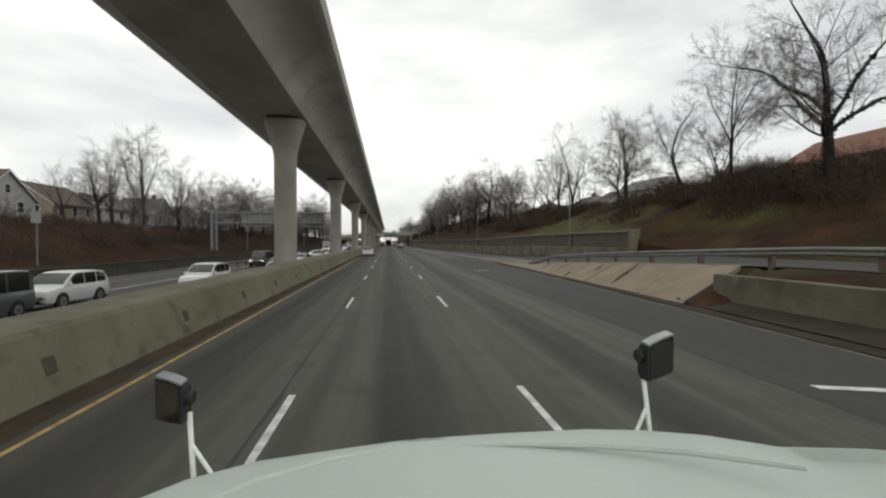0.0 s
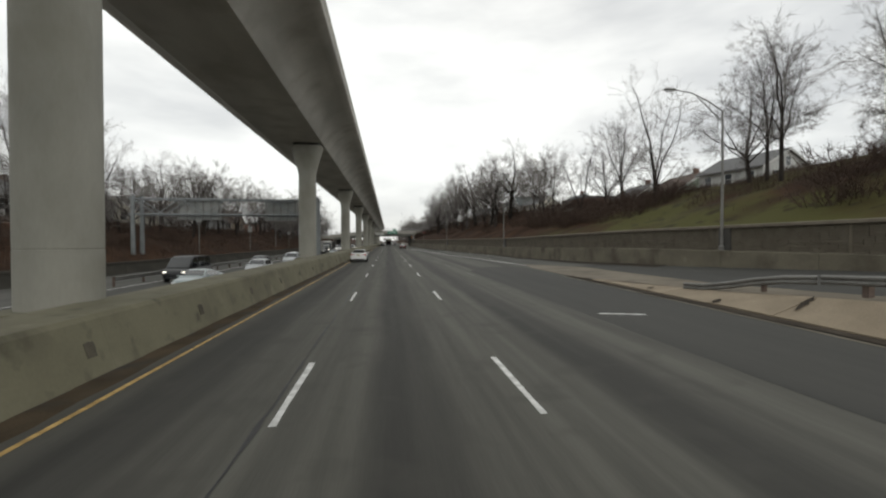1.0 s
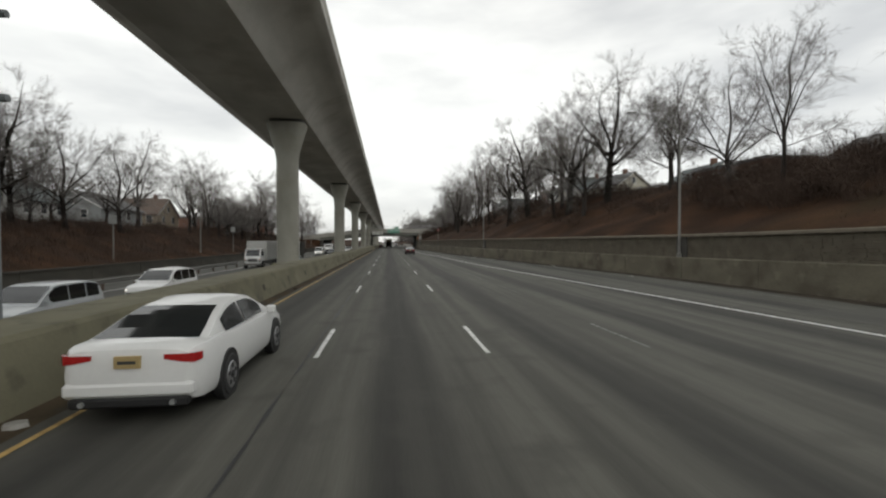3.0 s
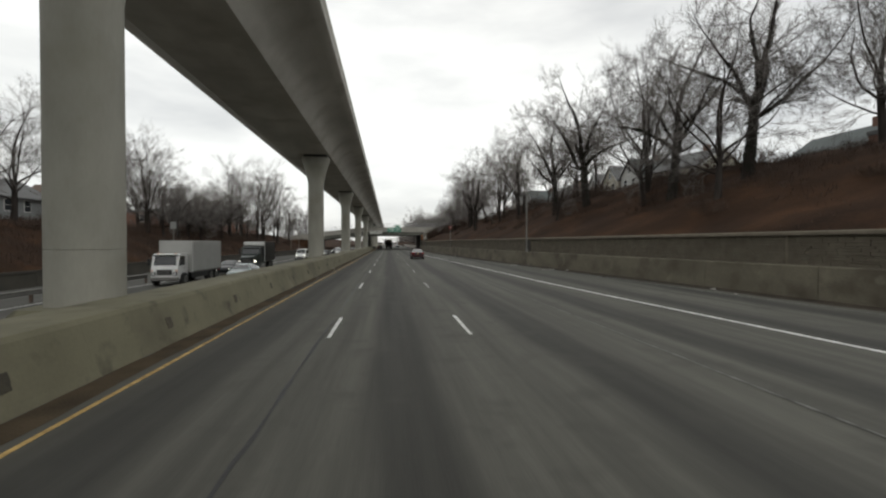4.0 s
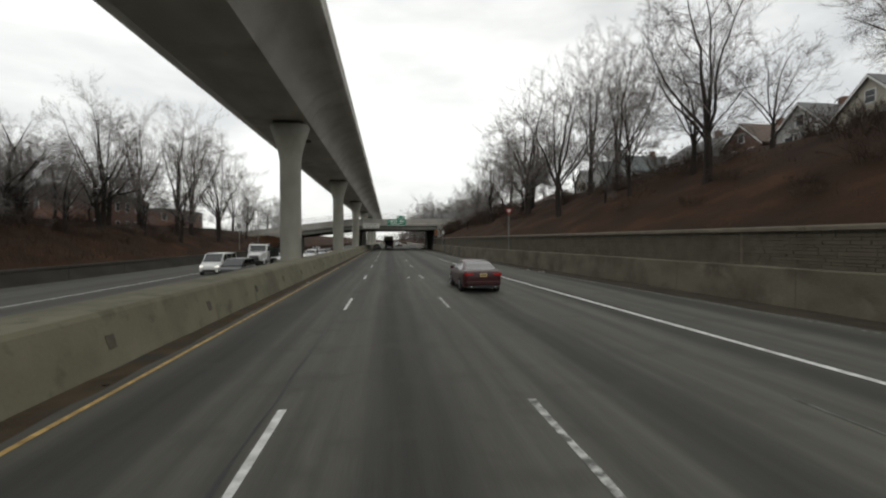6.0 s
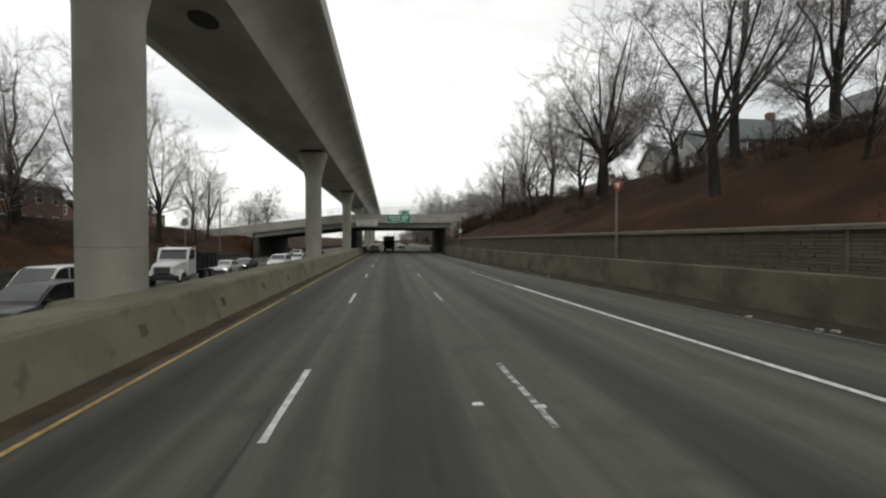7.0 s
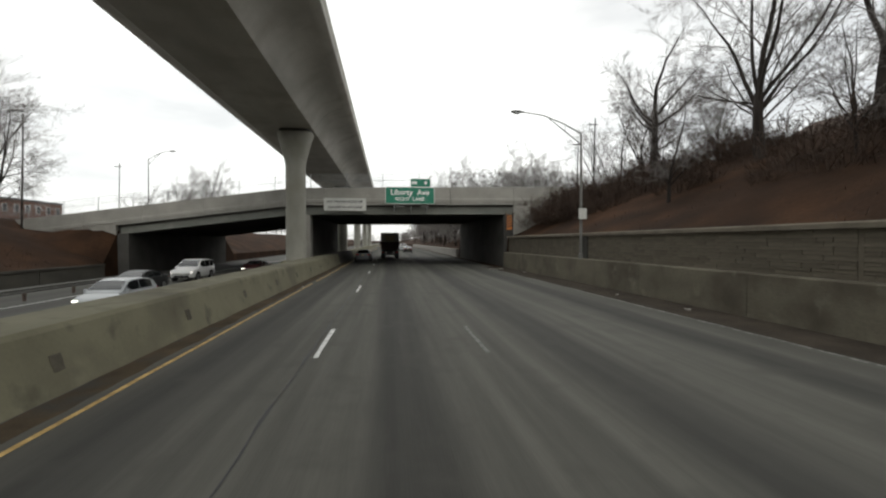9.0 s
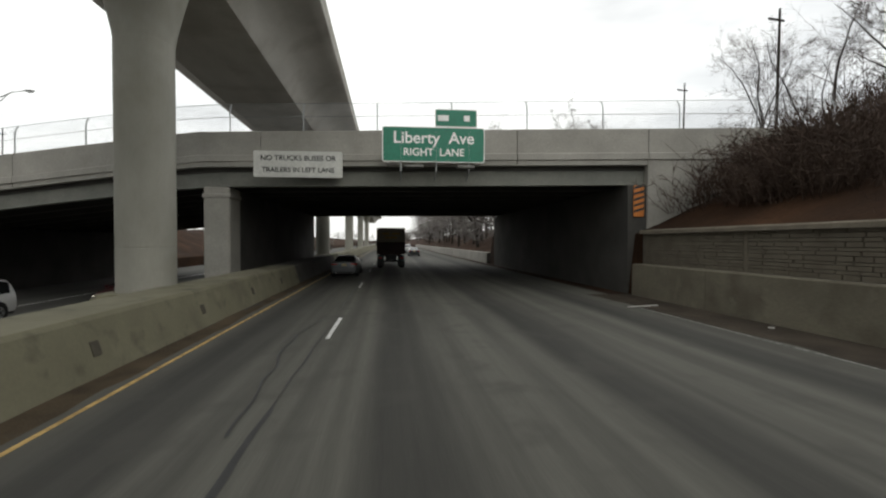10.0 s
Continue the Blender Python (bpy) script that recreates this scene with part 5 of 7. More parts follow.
for i in range(22):
    y = bush_rng.uniform(237, 244.2)
    shrub(wall_x(y) + bush_rng.uniform(1.5, 13), y, bush_rng.uniform(0.9, 1.4))
for i in range(24):
    y = bush_rng.uniform(230, 246)
    shrub(wall_x(y) + bush_rng.uniform(2.5, 16), y, bush_rng.uniform(0.7, 1.35))
for i in range(92):
    y = 26 + i * 2.4 + bush_rng.uniform(-1, 1)
    x = -bush_rng.uniform(29, 39)
    if y < 236:
        shrub(x, y, bush_rng.uniform(0.55, 1.2) * (0.8 if y > 190 else 1))
for i in range(16):
    y = bush_rng.uniform(239.5, 244.3)
    shrub(wall_x(y) + bush_rng.uniform(3.0, 7.0), y - 0.8, bush_rng.uniform(1.2, 1.6))
# brambles and dead stalks over both banks, thickest on the far one
g, rng = Geo(), random.Random(3)
for i in range(60000):
    far_side = i % 6 != 0
    y = rng.uniform(15, 243)
    x = -rng.uniform(27.0, 39.5) if far_side else wall_x(y) + rng.uniform(0.4, 16)
    clump = noise.noise((x * 0.25, y * 0.25, 9))
    if clump < (-0.5 if far_side else 0.12):
        continue
    z = land(x, y) + 0.35 * noise.noise((x * 0.16, y * 0.16, 0))
    h = rng.uniform(0.15, 0.75 + 0.6 * max(0, clump)) if far_side and y < 195 else rng.uniform(0.05, 0.3)
    a, w = rng.uniform(0, 6.28), rng.uniform(0.012, 0.03)
    dx, dy = 0.45 * h * math.cos(a), 0.45 * h * math.sin(a)
    g.add([(x - w * math.sin(a), y + w * math.cos(a), z - 0.05), (x + w * math.sin(a), y - w * math.cos(a), z - 0.05), (x + dx, y + dy, z + h)], [(0, 1, 2)])
for i in range(60000):
    y = rng.uniform(18, 238)
    dx = 16.5 - 11.5 * rng.random() ** (1.0 if y < 140 else 1.8)
    x = wall_x(y) + dx
    clump = noise.noise((x * 0.22, y * 0.13, 4)) + 0.03 * (dx - 10) + (0.12 if y < 140 else -0.12)
    if clump < 0.08:
        continue
    z = land(x, y) + 0.35 * noise.noise((x * 0.16, y * 0.16, 0))
    h, a, w = rng.uniform(0.15, 0.35 + 0.9 * min(0.8, clump)), rng.uniform(0, 6.28), rng.uniform(0.010, 0.024)
    dx, dy = 0.5 * h * math.cos(a), 0.5 * h * math.sin(a)
    g.add([(x - w * math.sin(a), y + w * math.cos(a), z - 0.05), (x + w * math.sin(a), y - w * math.cos(a), z - 0.05), (x + dx, y + dy, z + h)], [(0, 1, 2)])
single("brambles", g, brush_mat, "dry brown brambles and stalks over the banks", "undergrowth", "stuff")


# ---- houses beyond the banks ----
def house(x, y, turn, w, d, h, pitch, wall_m, roof_m, label, storeys=2, flat=False, chimney=True):
    """w along the local x, the ridge along local x; the road side is local -y."""
    z = land(x, y) - (0.4 if x < 0 else 1.9 if y > 225 else 0.2 if y > 135 else 0.9 if 70 < y < 80 else 2.0)
    hs = thing("house", label, "house", (x, y, z), turn, "houses beyond the banks")
    rise = 0.0 if flat else d / 2 * math.tan(radians(pitch))
    pts = [(-w / 2, -d / 2, 0), (w / 2, -d / 2, 0), (w / 2, d / 2, 0), (-w / 2, d / 2, 0), (-w / 2, -d / 2, h), (w / 2, -d / 2, h), (w / 2, d / 2, h), (-w / 2, d / 2, h)]
    fs = [(0, 1, 5, 4), (2, 3, 7, 6), (0, 3, 2, 1)]
    if flat:
        fs += [(1, 2, 6, 5), (3, 0, 4, 7), (4, 5, 6, 7)]
    else:
        pts += [(-w / 2, 0, h + rise), (w / 2, 0, h + rise)]
        fs += [(1, 2, 6, 9, 5), (3, 0, 4, 8, 7)]
    part("wall", Geo().add(pts, fs), wall_m, hs)
    if flat:
        rf = part("roof", Geo().box(-w / 2 - 0.1, w / 2 + 0.1, -d / 2 - 0.1, d / 2 + 0.1, h + 0.005, h + 0.4, 0.04), roof_m, hs)
    else:
        o, t = 0.4, 0.18
        e = o * math.tan(radians(pitch))
        geo = Geo()
        for s in (-1, 1):
            a = [(-w / 2 - 0.35, s * (d / 2 + o), h - e + 0.01), (w / 2 + 0.35, s * (d / 2 + o), h - e + 0.01), (w / 2 + 0.35, 0, h + rise + 0.01), (-w / 2 - 0.35, 0, h + rise + 0.01)]
            geo.add(a + [(p[0], p[1], p[2] + t) for p in a], [(0, 1, 2, 3), (4, 7, 6, 5), (0, 4, 5, 1), (1, 5, 6, 2), (2, 6, 7, 3), (3, 7, 4, 0)])
        rf = part("roof", geo, roof_m, hs)
        for s in (-1, 1):
            part("bargeboard", Geo().add([(s * (w / 2 + 0.36), q * (d / 2 + o), h - e - 0.12 + 0.0) for q in (-1,)] + [(s * (w / 2 + 0.36), 0, h + rise - 0.12), (s * (w / 2 + 0.36), d / 2 + o, h - e - 0.12),
                                          (s * (w / 2 + 0.36), d / 2 + o, h - e + 0.1), (s * (w / 2 + 0.36), 0, h + rise + 0.12), (s * (w / 2 + 0.36), -d / 2 - o, h - e + 0.1)], [(0, 1, 4, 5), (1, 2, 3, 4)]), trim_white, hs)
    if chimney:
        part("chimney", Geo().box(w * 0.2, w * 0.2 + 0.7, -0.35, 0.35, h + rise - 1.2, h + rise + 0.9, 0.03), siding[4], rf)
    sh = h / storeys

    def window(cx, cy, cz, ww, hh, ax):
        """ax 0: on a wall that faces local -y; 1: local +x; -1: local -x."""
        win = part("window", Geo().box(-ww / 2 - 0.09, ww / 2 + 0.09, -0.05, 0.02, -hh / 2 - 0.09, hh / 2 + 0.09, 0.01), trim_white, hs)
        win.matrix_basis = pose(cx, cy, cz, 0, 0, 90 * ax)
        part("pane", Geo().box(-ww / 2, ww / 2, -0.058, -0.045, 0.02, hh / 2), window_glass, win)
        part("pane", Geo().box(-ww / 2, ww / 2, -0.058, -0.045, -hh / 2, -0.02), window_glass, win)

    for st in range(storeys):
        zc = sh * st + sh * 0.58
        n = max(2, int(w / 2.6))
        for i in range(n):
            window(-w / 2 + w * (i + 0.5) / n, -d / 2, zc, 0.95, 1.35, 0)
        for s in (-1, 1):
            for q in (-0.22, 0.22):
                window(s * w / 2, d * q, zc, 0.9, 1.3, s)
    if not flat and rise > 1.6:
        for s in (-1, 1):
            window(s * w / 2, 0, h + rise * 0.35, 0.75, 1.0, s)
    part("door", Geo().box(-0.5, 0.5, -d / 2 - 0.06, -d / 2 + 0.02, 0.4, 2.45, 0.02), door_brown, hs)
    return hs


# turn -90: the local -y side looks at the road from the ramp-side bank; +90 from the far bank
HOUSES = (
    (45.5, 37, -90, 12, 9, 4.6, 30, 3, 2, "tan house with a red-brown roof behind bare trees"), (51, 65, -90, 10, 8, 3.9, 24, 2, 0, "grey house with a dark roof above the bank"),
    (47, 76, -80, 9, 8, 5.4, 28, 0, 0, "white house with a grey roof above the bank"), (50, 93, -90, 9, 9, 5.8, 30, 5, 1, "pale green house above the bank"),
    (49, 105, -90, 9, 8, 5.6, 30, 0, 0, "white house behind thin trees"), (45, 118, -90, 12, 9, 6.0, 0, 4, 0, "flat-roofed brick house above the bank"),
    (47.5, 131, -90, 9, 8, 5.4, 35, 2, 3, "grey house behind bare trees"), (45.0, 152.0, -80, 9, 7, 5.6, 34, 1, 0, "cream house with a grey shingle roof"),
    (44, 162.5, 0, 6.5, 5.6, 6.2, 44, 0, 3, "white gabled house on top of the bank"), (43.5, 168.3, 0, 6.5, 5.4, 6.0, 44, 1, 0, "cream gabled house on top of the bank"),
    (43.5, 174.8, 0, 6.5, 5.4, 5.8, 42, 0, 0, "white gabled house with a grey roof"), (43, 181.6, 0, 6.5, 5.6, 5.6, 40, 4, 1, "brown gabled house on top of the bank"), (42, 190, -90, 8, 8, 5.4, 34, 2, 0, "grey house with a gabled roof"),
    (40, 202.5, 0, 8, 5.6, 5.8, 42, 2, 3, "grey gabled house on top of the bank"), (40, 209, 0, 8, 5.4, 6.0, 44, 0, 3, "white gabled house with slate roof"),
    (40, 215.6, 0, 8, 5.4, 5.6, 42, 1, 0, "cream gabled house on top of the bank"), (37, 231, -90, 12, 9, 4.6, 28, 3, 1, "tan house with a brown roof"),
    (-51, 50, 90, 11, 9, 4.8, 32, 0, 0, "white house with a grey roof beyond the far bank"), (-52, 63, 0, 9, 9, 4.8, 38, 0, 1, "white gabled house beyond the far bank"),
    (-52, 76, 90, 9, 8, 5.0, 36, 3, 1, "tan house with a brown roof beyond the far bank"), (-53, 90, 90, 10, 8, 5.2, 32, 0, 0, "white house behind bare trees"),
    (-52, 104, 0, 8, 9, 5.0, 38, 2, 0, "grey gabled house behind bare trees"), (-51, 119, 90, 10, 8, 5.2, 32, 1, 0, "cream house behind bare trees"),
    (-51, 136, 90, 9, 8, 5.0, 34, 0, 3, "white house beyond the far bank"), (-50, 152, 90, 12, 9, 5.0, 30, 2, 0, "grey house beyond the far bank"),
    (-50, 168, 0, 9, 9, 5.0, 36, 3, 1, "tan gabled house beyond the far bank"), (-49, 190, 90, 14, 10, 5.2, 0, 4, 0, "flat-roofed brick building beyond the far bank"),
    (-49, 216, 90, 17, 10, 6.2, 18, 4, 1, "long red-brick building with a low roof"), (-48, 240, 90, 12, 10, 5.4, 0, 4, 0, "flat-roofed brick building near the bridge"),
    (-62, 266, 90, 13, 10, 7.2, 0, 1, 3, "cream flat-roofed building by the bridge"), (-75, 300, 90, 16, 11, 7.0, 0, 4, 0, "distant flat-roofed brick building"))
for x, y, turn, w, d, h, pitch, wm, rm, label in HOUSES:
    house(x, y, turn, w, d, h, pitch, siding[wm], roofing[rm], label, flat=pitch == 0, chimney=(int(x + y) % 3 != 0))


# ---- vehicles ----
SHAPES = {
    "sedan": dict(L=4.85, W=1.84, wheel=0.335, axles=(-0.285, 0.30), belt=0.96, roof=0.64,
                  body=((-0.5, 0.42, 0.82, 0.74), (-0.494, 0.32, 0.96, 0.84), (-0.475, 0.24, 1.01, 0.91), (-0.44, 0.21, 1.03, 0.96), (-0.38, 0.2, 1.03, 0.99), (-0.2, 0.19, 0.99, 1), (0, 0.19, 0.97, 1),
                        (0.18, 0.19, 0.95, 1), (0.28, 0.2, 0.93, 0.99), (0.40, 0.21, 0.85, 0.97), (0.46, 0.24, 0.77, 0.92), (0.49, 0.30, 0.67, 0.84), (0.5, 0.38, 0.58, 0.76)),
                  cabin=((-0.425, 1.0), (-0.34, 1.12), (-0.25, 1.27), (-0.16, 1.375), (-0.06, 1.425), (0.02, 1.42), (0.1, 1.36), (0.2, 1.14), (0.285, 0.92)), posts=((-0.26, -0.07), (-0.055, 0.16))),
    "suv": dict(L=4.8, W=1.95, wheel=0.38, axles=(-0.29, 0.305), belt=1.12, roof=0.80,
                body=((-0.5, 0.5, 0.95, 0.86), (-0.495, 0.38, 1.1, 0.93), (-0.47, 0.3, 1.14, 0.98), (-0.3, 0.27, 1.15, 1), (0, 0.27, 1.13, 1), (0.2, 0.27, 1.11, 1), (0.3, 0.28, 1.09, 0.99),
                      (0.42, 0.3, 1.02, 0.97), (0.475, 0.34, 0.94, 0.92), (0.495, 0.42, 0.8, 0.86), (0.5, 0.5, 0.7, 0.8)),
                cabin=((-0.49, 1.1), (-0.46, 1.48), (-0.42, 1.70), (-0.3, 1.78), (0, 1.79), (0.08, 1.73), (0.18, 1.44), (0.27, 1.08)), posts=((-0.43, -0.28), (-0.26, -0.07), (-0.055, 0.15))),
    "van": dict(L=5.2, W=2.0, wheel=0.36, axles=(-0.29, 0.32), belt=1.15, roof=0.86,
                body=((-0.5, 0.45, 1.0, 0.9), (-0.497, 0.34, 1.14, 0.95), (-0.47, 0.27, 1.17, 0.99), (-0.2, 0.25, 1.17, 1), (0.2, 0.25, 1.16, 1), (0.36, 0.26, 1.12, 0.98),
                      (0.45, 0.28, 1.0, 0.95), (0.49, 0.34, 0.86, 0.88), (0.5, 0.44, 0.72, 0.8)),
                cabin=((-0.495, 1.12), (-0.487, 1.8), (-0.46, 2.02), (-0.3, 2.08), (0.12, 2.08), (0.2, 2.0), (0.33, 1.35), (0.38, 1.1)), posts=((-0.44, -0.22), (-0.2, 0.06), (0.08, 0.26))),
    "hatch": dict(L=4.3, W=1.8, wheel=0.32, axles=(-0.3, 0.305), belt=0.98, roof=0.75,
                  body=((-0.5, 0.42, 0.86, 0.82), (-0.49, 0.3, 1.0, 0.92), (-0.45, 0.22, 1.03, 0.97), (-0.2, 0.2, 1.0, 1), (0.1, 0.2, 0.97, 1), (0.26, 0.2, 0.95, 0.99), (0.4, 0.21, 0.86, 0.96),
                        (0.46, 0.24, 0.78, 0.91), (0.49, 0.3, 0.68, 0.84), (0.5, 0.38, 0.58, 0.77)),
                  cabin=((-0.485, 1.0), (-0.44, 1.28), (-0.34, 1.46), (-0.2, 1.52), (0, 1.52), (0.09, 1.46), (0.2, 1.2), (0.29, 0.93)), posts=((-0.36, -0.1), (-0.085, 0.16))),
}


def wheel(parent, x, y, r, width, m_rim=None):
    s = 1 if x > 0 else -1
    w = part("wheel", Geo().disc((x - s * width / 2, y, r), r, width, 20), rubber, parent, smooth=True)
    part("rim", Geo().disc((x - s * 0.012, y, r), r * 0.62, 0.045, 16), m_rim or alloy, w)
    part("hub", Geo().disc((x + s * 0.012, y, r), r * 0.18, 0.03, 8), black_trim, w)
    for k in range(5):
        a = 2 * math.pi * k / 5 + 0.3
        c, sn = math.cos(a) * r * 0.4, math.sin(a) * r * 0.4
        part("spoke_gap", Geo().disc((x + s * 0.004, y + c, r + sn), r * 0.12, 0.03, 6), black_trim, w)


def car(name, label, shape, paint, x, y, z, turn=0, plate=True, group="", lit=False):
    """A road car; local +y is forward."""
    sh = SHAPES[shape]
    L, W, belt = sh["L"], sh["W"], sh["belt"]
    ob = thing(name, label, "van" if shape == "van" else "car", (x, y, z), turn, group)
    rings = []
    for f, zl, zh, wf in sh["body"]:
        w = W / 2 * wf
        half = [(w * 0.62, zl), (w * 0.93, zl + 0.05), (w * 0.985, zl + 0.16), (w, zl + (zh - zl) * 0.5), (w * 0.975, zh - 0.12), (w * 0.93, zh - 0.035), (w * 0.78, zh), (w * 0.35, zh + 0.018)]
        rings.append([(px, f * L, pz) for px, pz in half] + [(-px, f * L, pz) for px, pz in reversed(half)])
    body = part("body", Geo().loft(rings), paint, ob, smooth=True)
    zb, zm = belt - 0.05, max(q[1] for q in sh["cabin"])
    wb, wt = W / 2 * 0.91, W / 2 * sh["roof"]

    def half_w(zz):
        return wb + (wt - wb) * max(0.0, zz - zb) / (zm - zb)

    def prof(yy):
        return lerp(yy, [q[0] for q in sh["cabin"]], [q[1] for q in sh["cabin"]])

    rings = []
    for f, zt in sh["cabin"]:
        zt = max(zt, zb + 0.02)
        pts = [(half_w(zb), zb - 0.05), (half_w(zb + (zt - zb) * 0.5), zb + (zt - zb) * 0.5), (half_w(zt - 0.035), zt - 0.035), (half_w(zt) * 0.88, zt), (half_w(zt) * 0.4, zt + 0.016)]
        rings.append([(px, f * L, pz) for px, pz in pts] + [(-px, f * L, pz) for px, pz in reversed(pts)])
    part("cabin", Geo().loft(rings), paint, ob, smooth=True)
    for a, b in sh["posts"]:
        for s in (1, -1):
            vs, n = [], 8
            for i in range(n + 1):
                yy = a + (b - a) * i / n
                lo, hi = zb + 0.07, max(zb + 0.075, min(prof(yy) - 0.085, zm - 0.10))
                vs += [(s * (half_w(lo) + 0.012), yy * L, lo), (s * (half_w((lo + hi) / 2) + 0.014), yy * L, (lo + hi) / 2), (s * (half_w(hi) + 0.012), yy * L, hi)]
            fs = [(3 * i + k, 3 * i + 3 + k, 3 * i + 4 + k, 3 * i + 1 + k) for i in range(n) for k in (0, 1)]
            part("side_window", Geo().add(vs, fs), glass, ob)
    for nm, front in (("windscreen", True), ("rear_window", False)):
        ys = [q[0] for q in sh["cabin"]]
        top = max(range(len(ys)), key=lambda i: (sh["cabin"][i][1], ys[i] if front else -ys[i]))
        zone = [q for q in (sh["cabin"][top:] if front else sh["cabin"][:top + 1])]
        z_lo, z_hi = zb + 0.12, zm - 0.085
        zs = [z_lo + (z_hi - z_lo) * i / 7 for i in range(8)]
        srt = sorted(((q[1], q[0]) for q in zone))
        vs = []
        for zz in zs:
            yy = lerp(zz, [q[0] for q in srt], [q[1] for q in srt]) * L
            vs += [(-half_w(zz) * 0.9, yy + (0.016 if front else -0.016), zz + 0.016), (0, yy + (0.022 if front else -0.022), zz + 0.024), (half_w(zz) * 0.9, yy + (0.016 if front else -0.016), zz + 0.016)]
        part(nm, Geo().add(vs, [(3 * i + k, 3 * i + 1 + k, 3 * i + 4 + k, 3 * i + 3 + k) for i in range(7) for k in (0, 1)]), glass, ob)
    for f in sh["axles"]:
        for s in (1, -1):
            part("wheel_arch", Geo().disc((s * (W / 2 - 0.05), f * L, sh["wheel"] + 0.01), sh["wheel"] + 0.065, 0.115, 20, 0.004), black_trim, ob)
            wheel(ob, s * (W / 2 + 0.022), f * L, sh["wheel"], 0.22)
    zr = sh["body"][1][2]
    for s in (1, -1):
        part("tail_light", Geo().loft([[(s * W * xx, yy * L - 0.014, zz) for zz in (zr - 0.17 + sl, zr - 0.05)] + [(s * W * xx, yy * L + 0.05, zz) for zz in (zr - 0.05, zr - 0.17 + sl)]
                                      for xx, yy, sl in ((0.24, -0.5, 0.06), (0.36, -0.4985, 0.02), (0.43, -0.492, 0.0), (0.468, -0.475, 0.02))]), red_lamp, ob)
        part("headlight", Geo().box(min(s * W * 0.27, s * W * 0.43), max(s * W * 0.27, s * W * 0.43), L * 0.45, L * 0.492, sh["body"][-2][2] - 0.07, sh["body"][-2][2] + 0.025, 0.02), lamp_on if lit else clear_lamp, ob)
        part("mirror", Geo().box(min(s * W * 0.47, s * W * 0.56), max(s * W * 0.47, s * W * 0.56), L * 0.185, L * 0.215, zb + 0.02, zb + 0.17, 0.025), paint, ob)
    bumper = part("rear_bumper", Geo().box(-W * 0.435, W * 0.435, -L * 0.5 - 0.03, -L * 0.47, 0.36, 0.55, 0.04), paint, ob)
    part("valance", Geo().box(-W * 0.40, W * 0.40, -L * 0.5 - 0.012, -L * 0.47, 0.22, 0.355, 0.03), black_trim, bumper)
    for s in (1, -1):
        part("exhaust", Geo().tube([(s * W * 0.3, -L * 0.5 - 0.04, 0.285), (s * W * 0.3, -L * 0.48, 0.285)], 0.04, 8), steel, bumper)
    part("front_grille", Geo().box(-W * 0.3, W * 0.3, L * 0.47, L * 0.5 + 0.01, 0.34, 0.54, 0.02), black_trim, ob)
    if plate:
        pl = part("plate", Geo().box(-0.16, 0.16, -L * 0.5 - 0.035, -L * 0.49, zr - 0.22, zr - 0.06, 0.005), plate_mat, ob)
        part("plate_bar", Geo().box(-0.11, 0.11, -L * 0.5 - 0.039, -L * 0.5 - 0.034, zr - 0.16, zr - 0.12), black_letter, pl)
    return ob


def truck_wheels(ob, ys, half, r=0.5, dual=False):
    for yy in ys:
        for s in (1, -1):
            wheel(ob, s * half, yy, r, 0.5 if dual else 0.28, steel_dull)


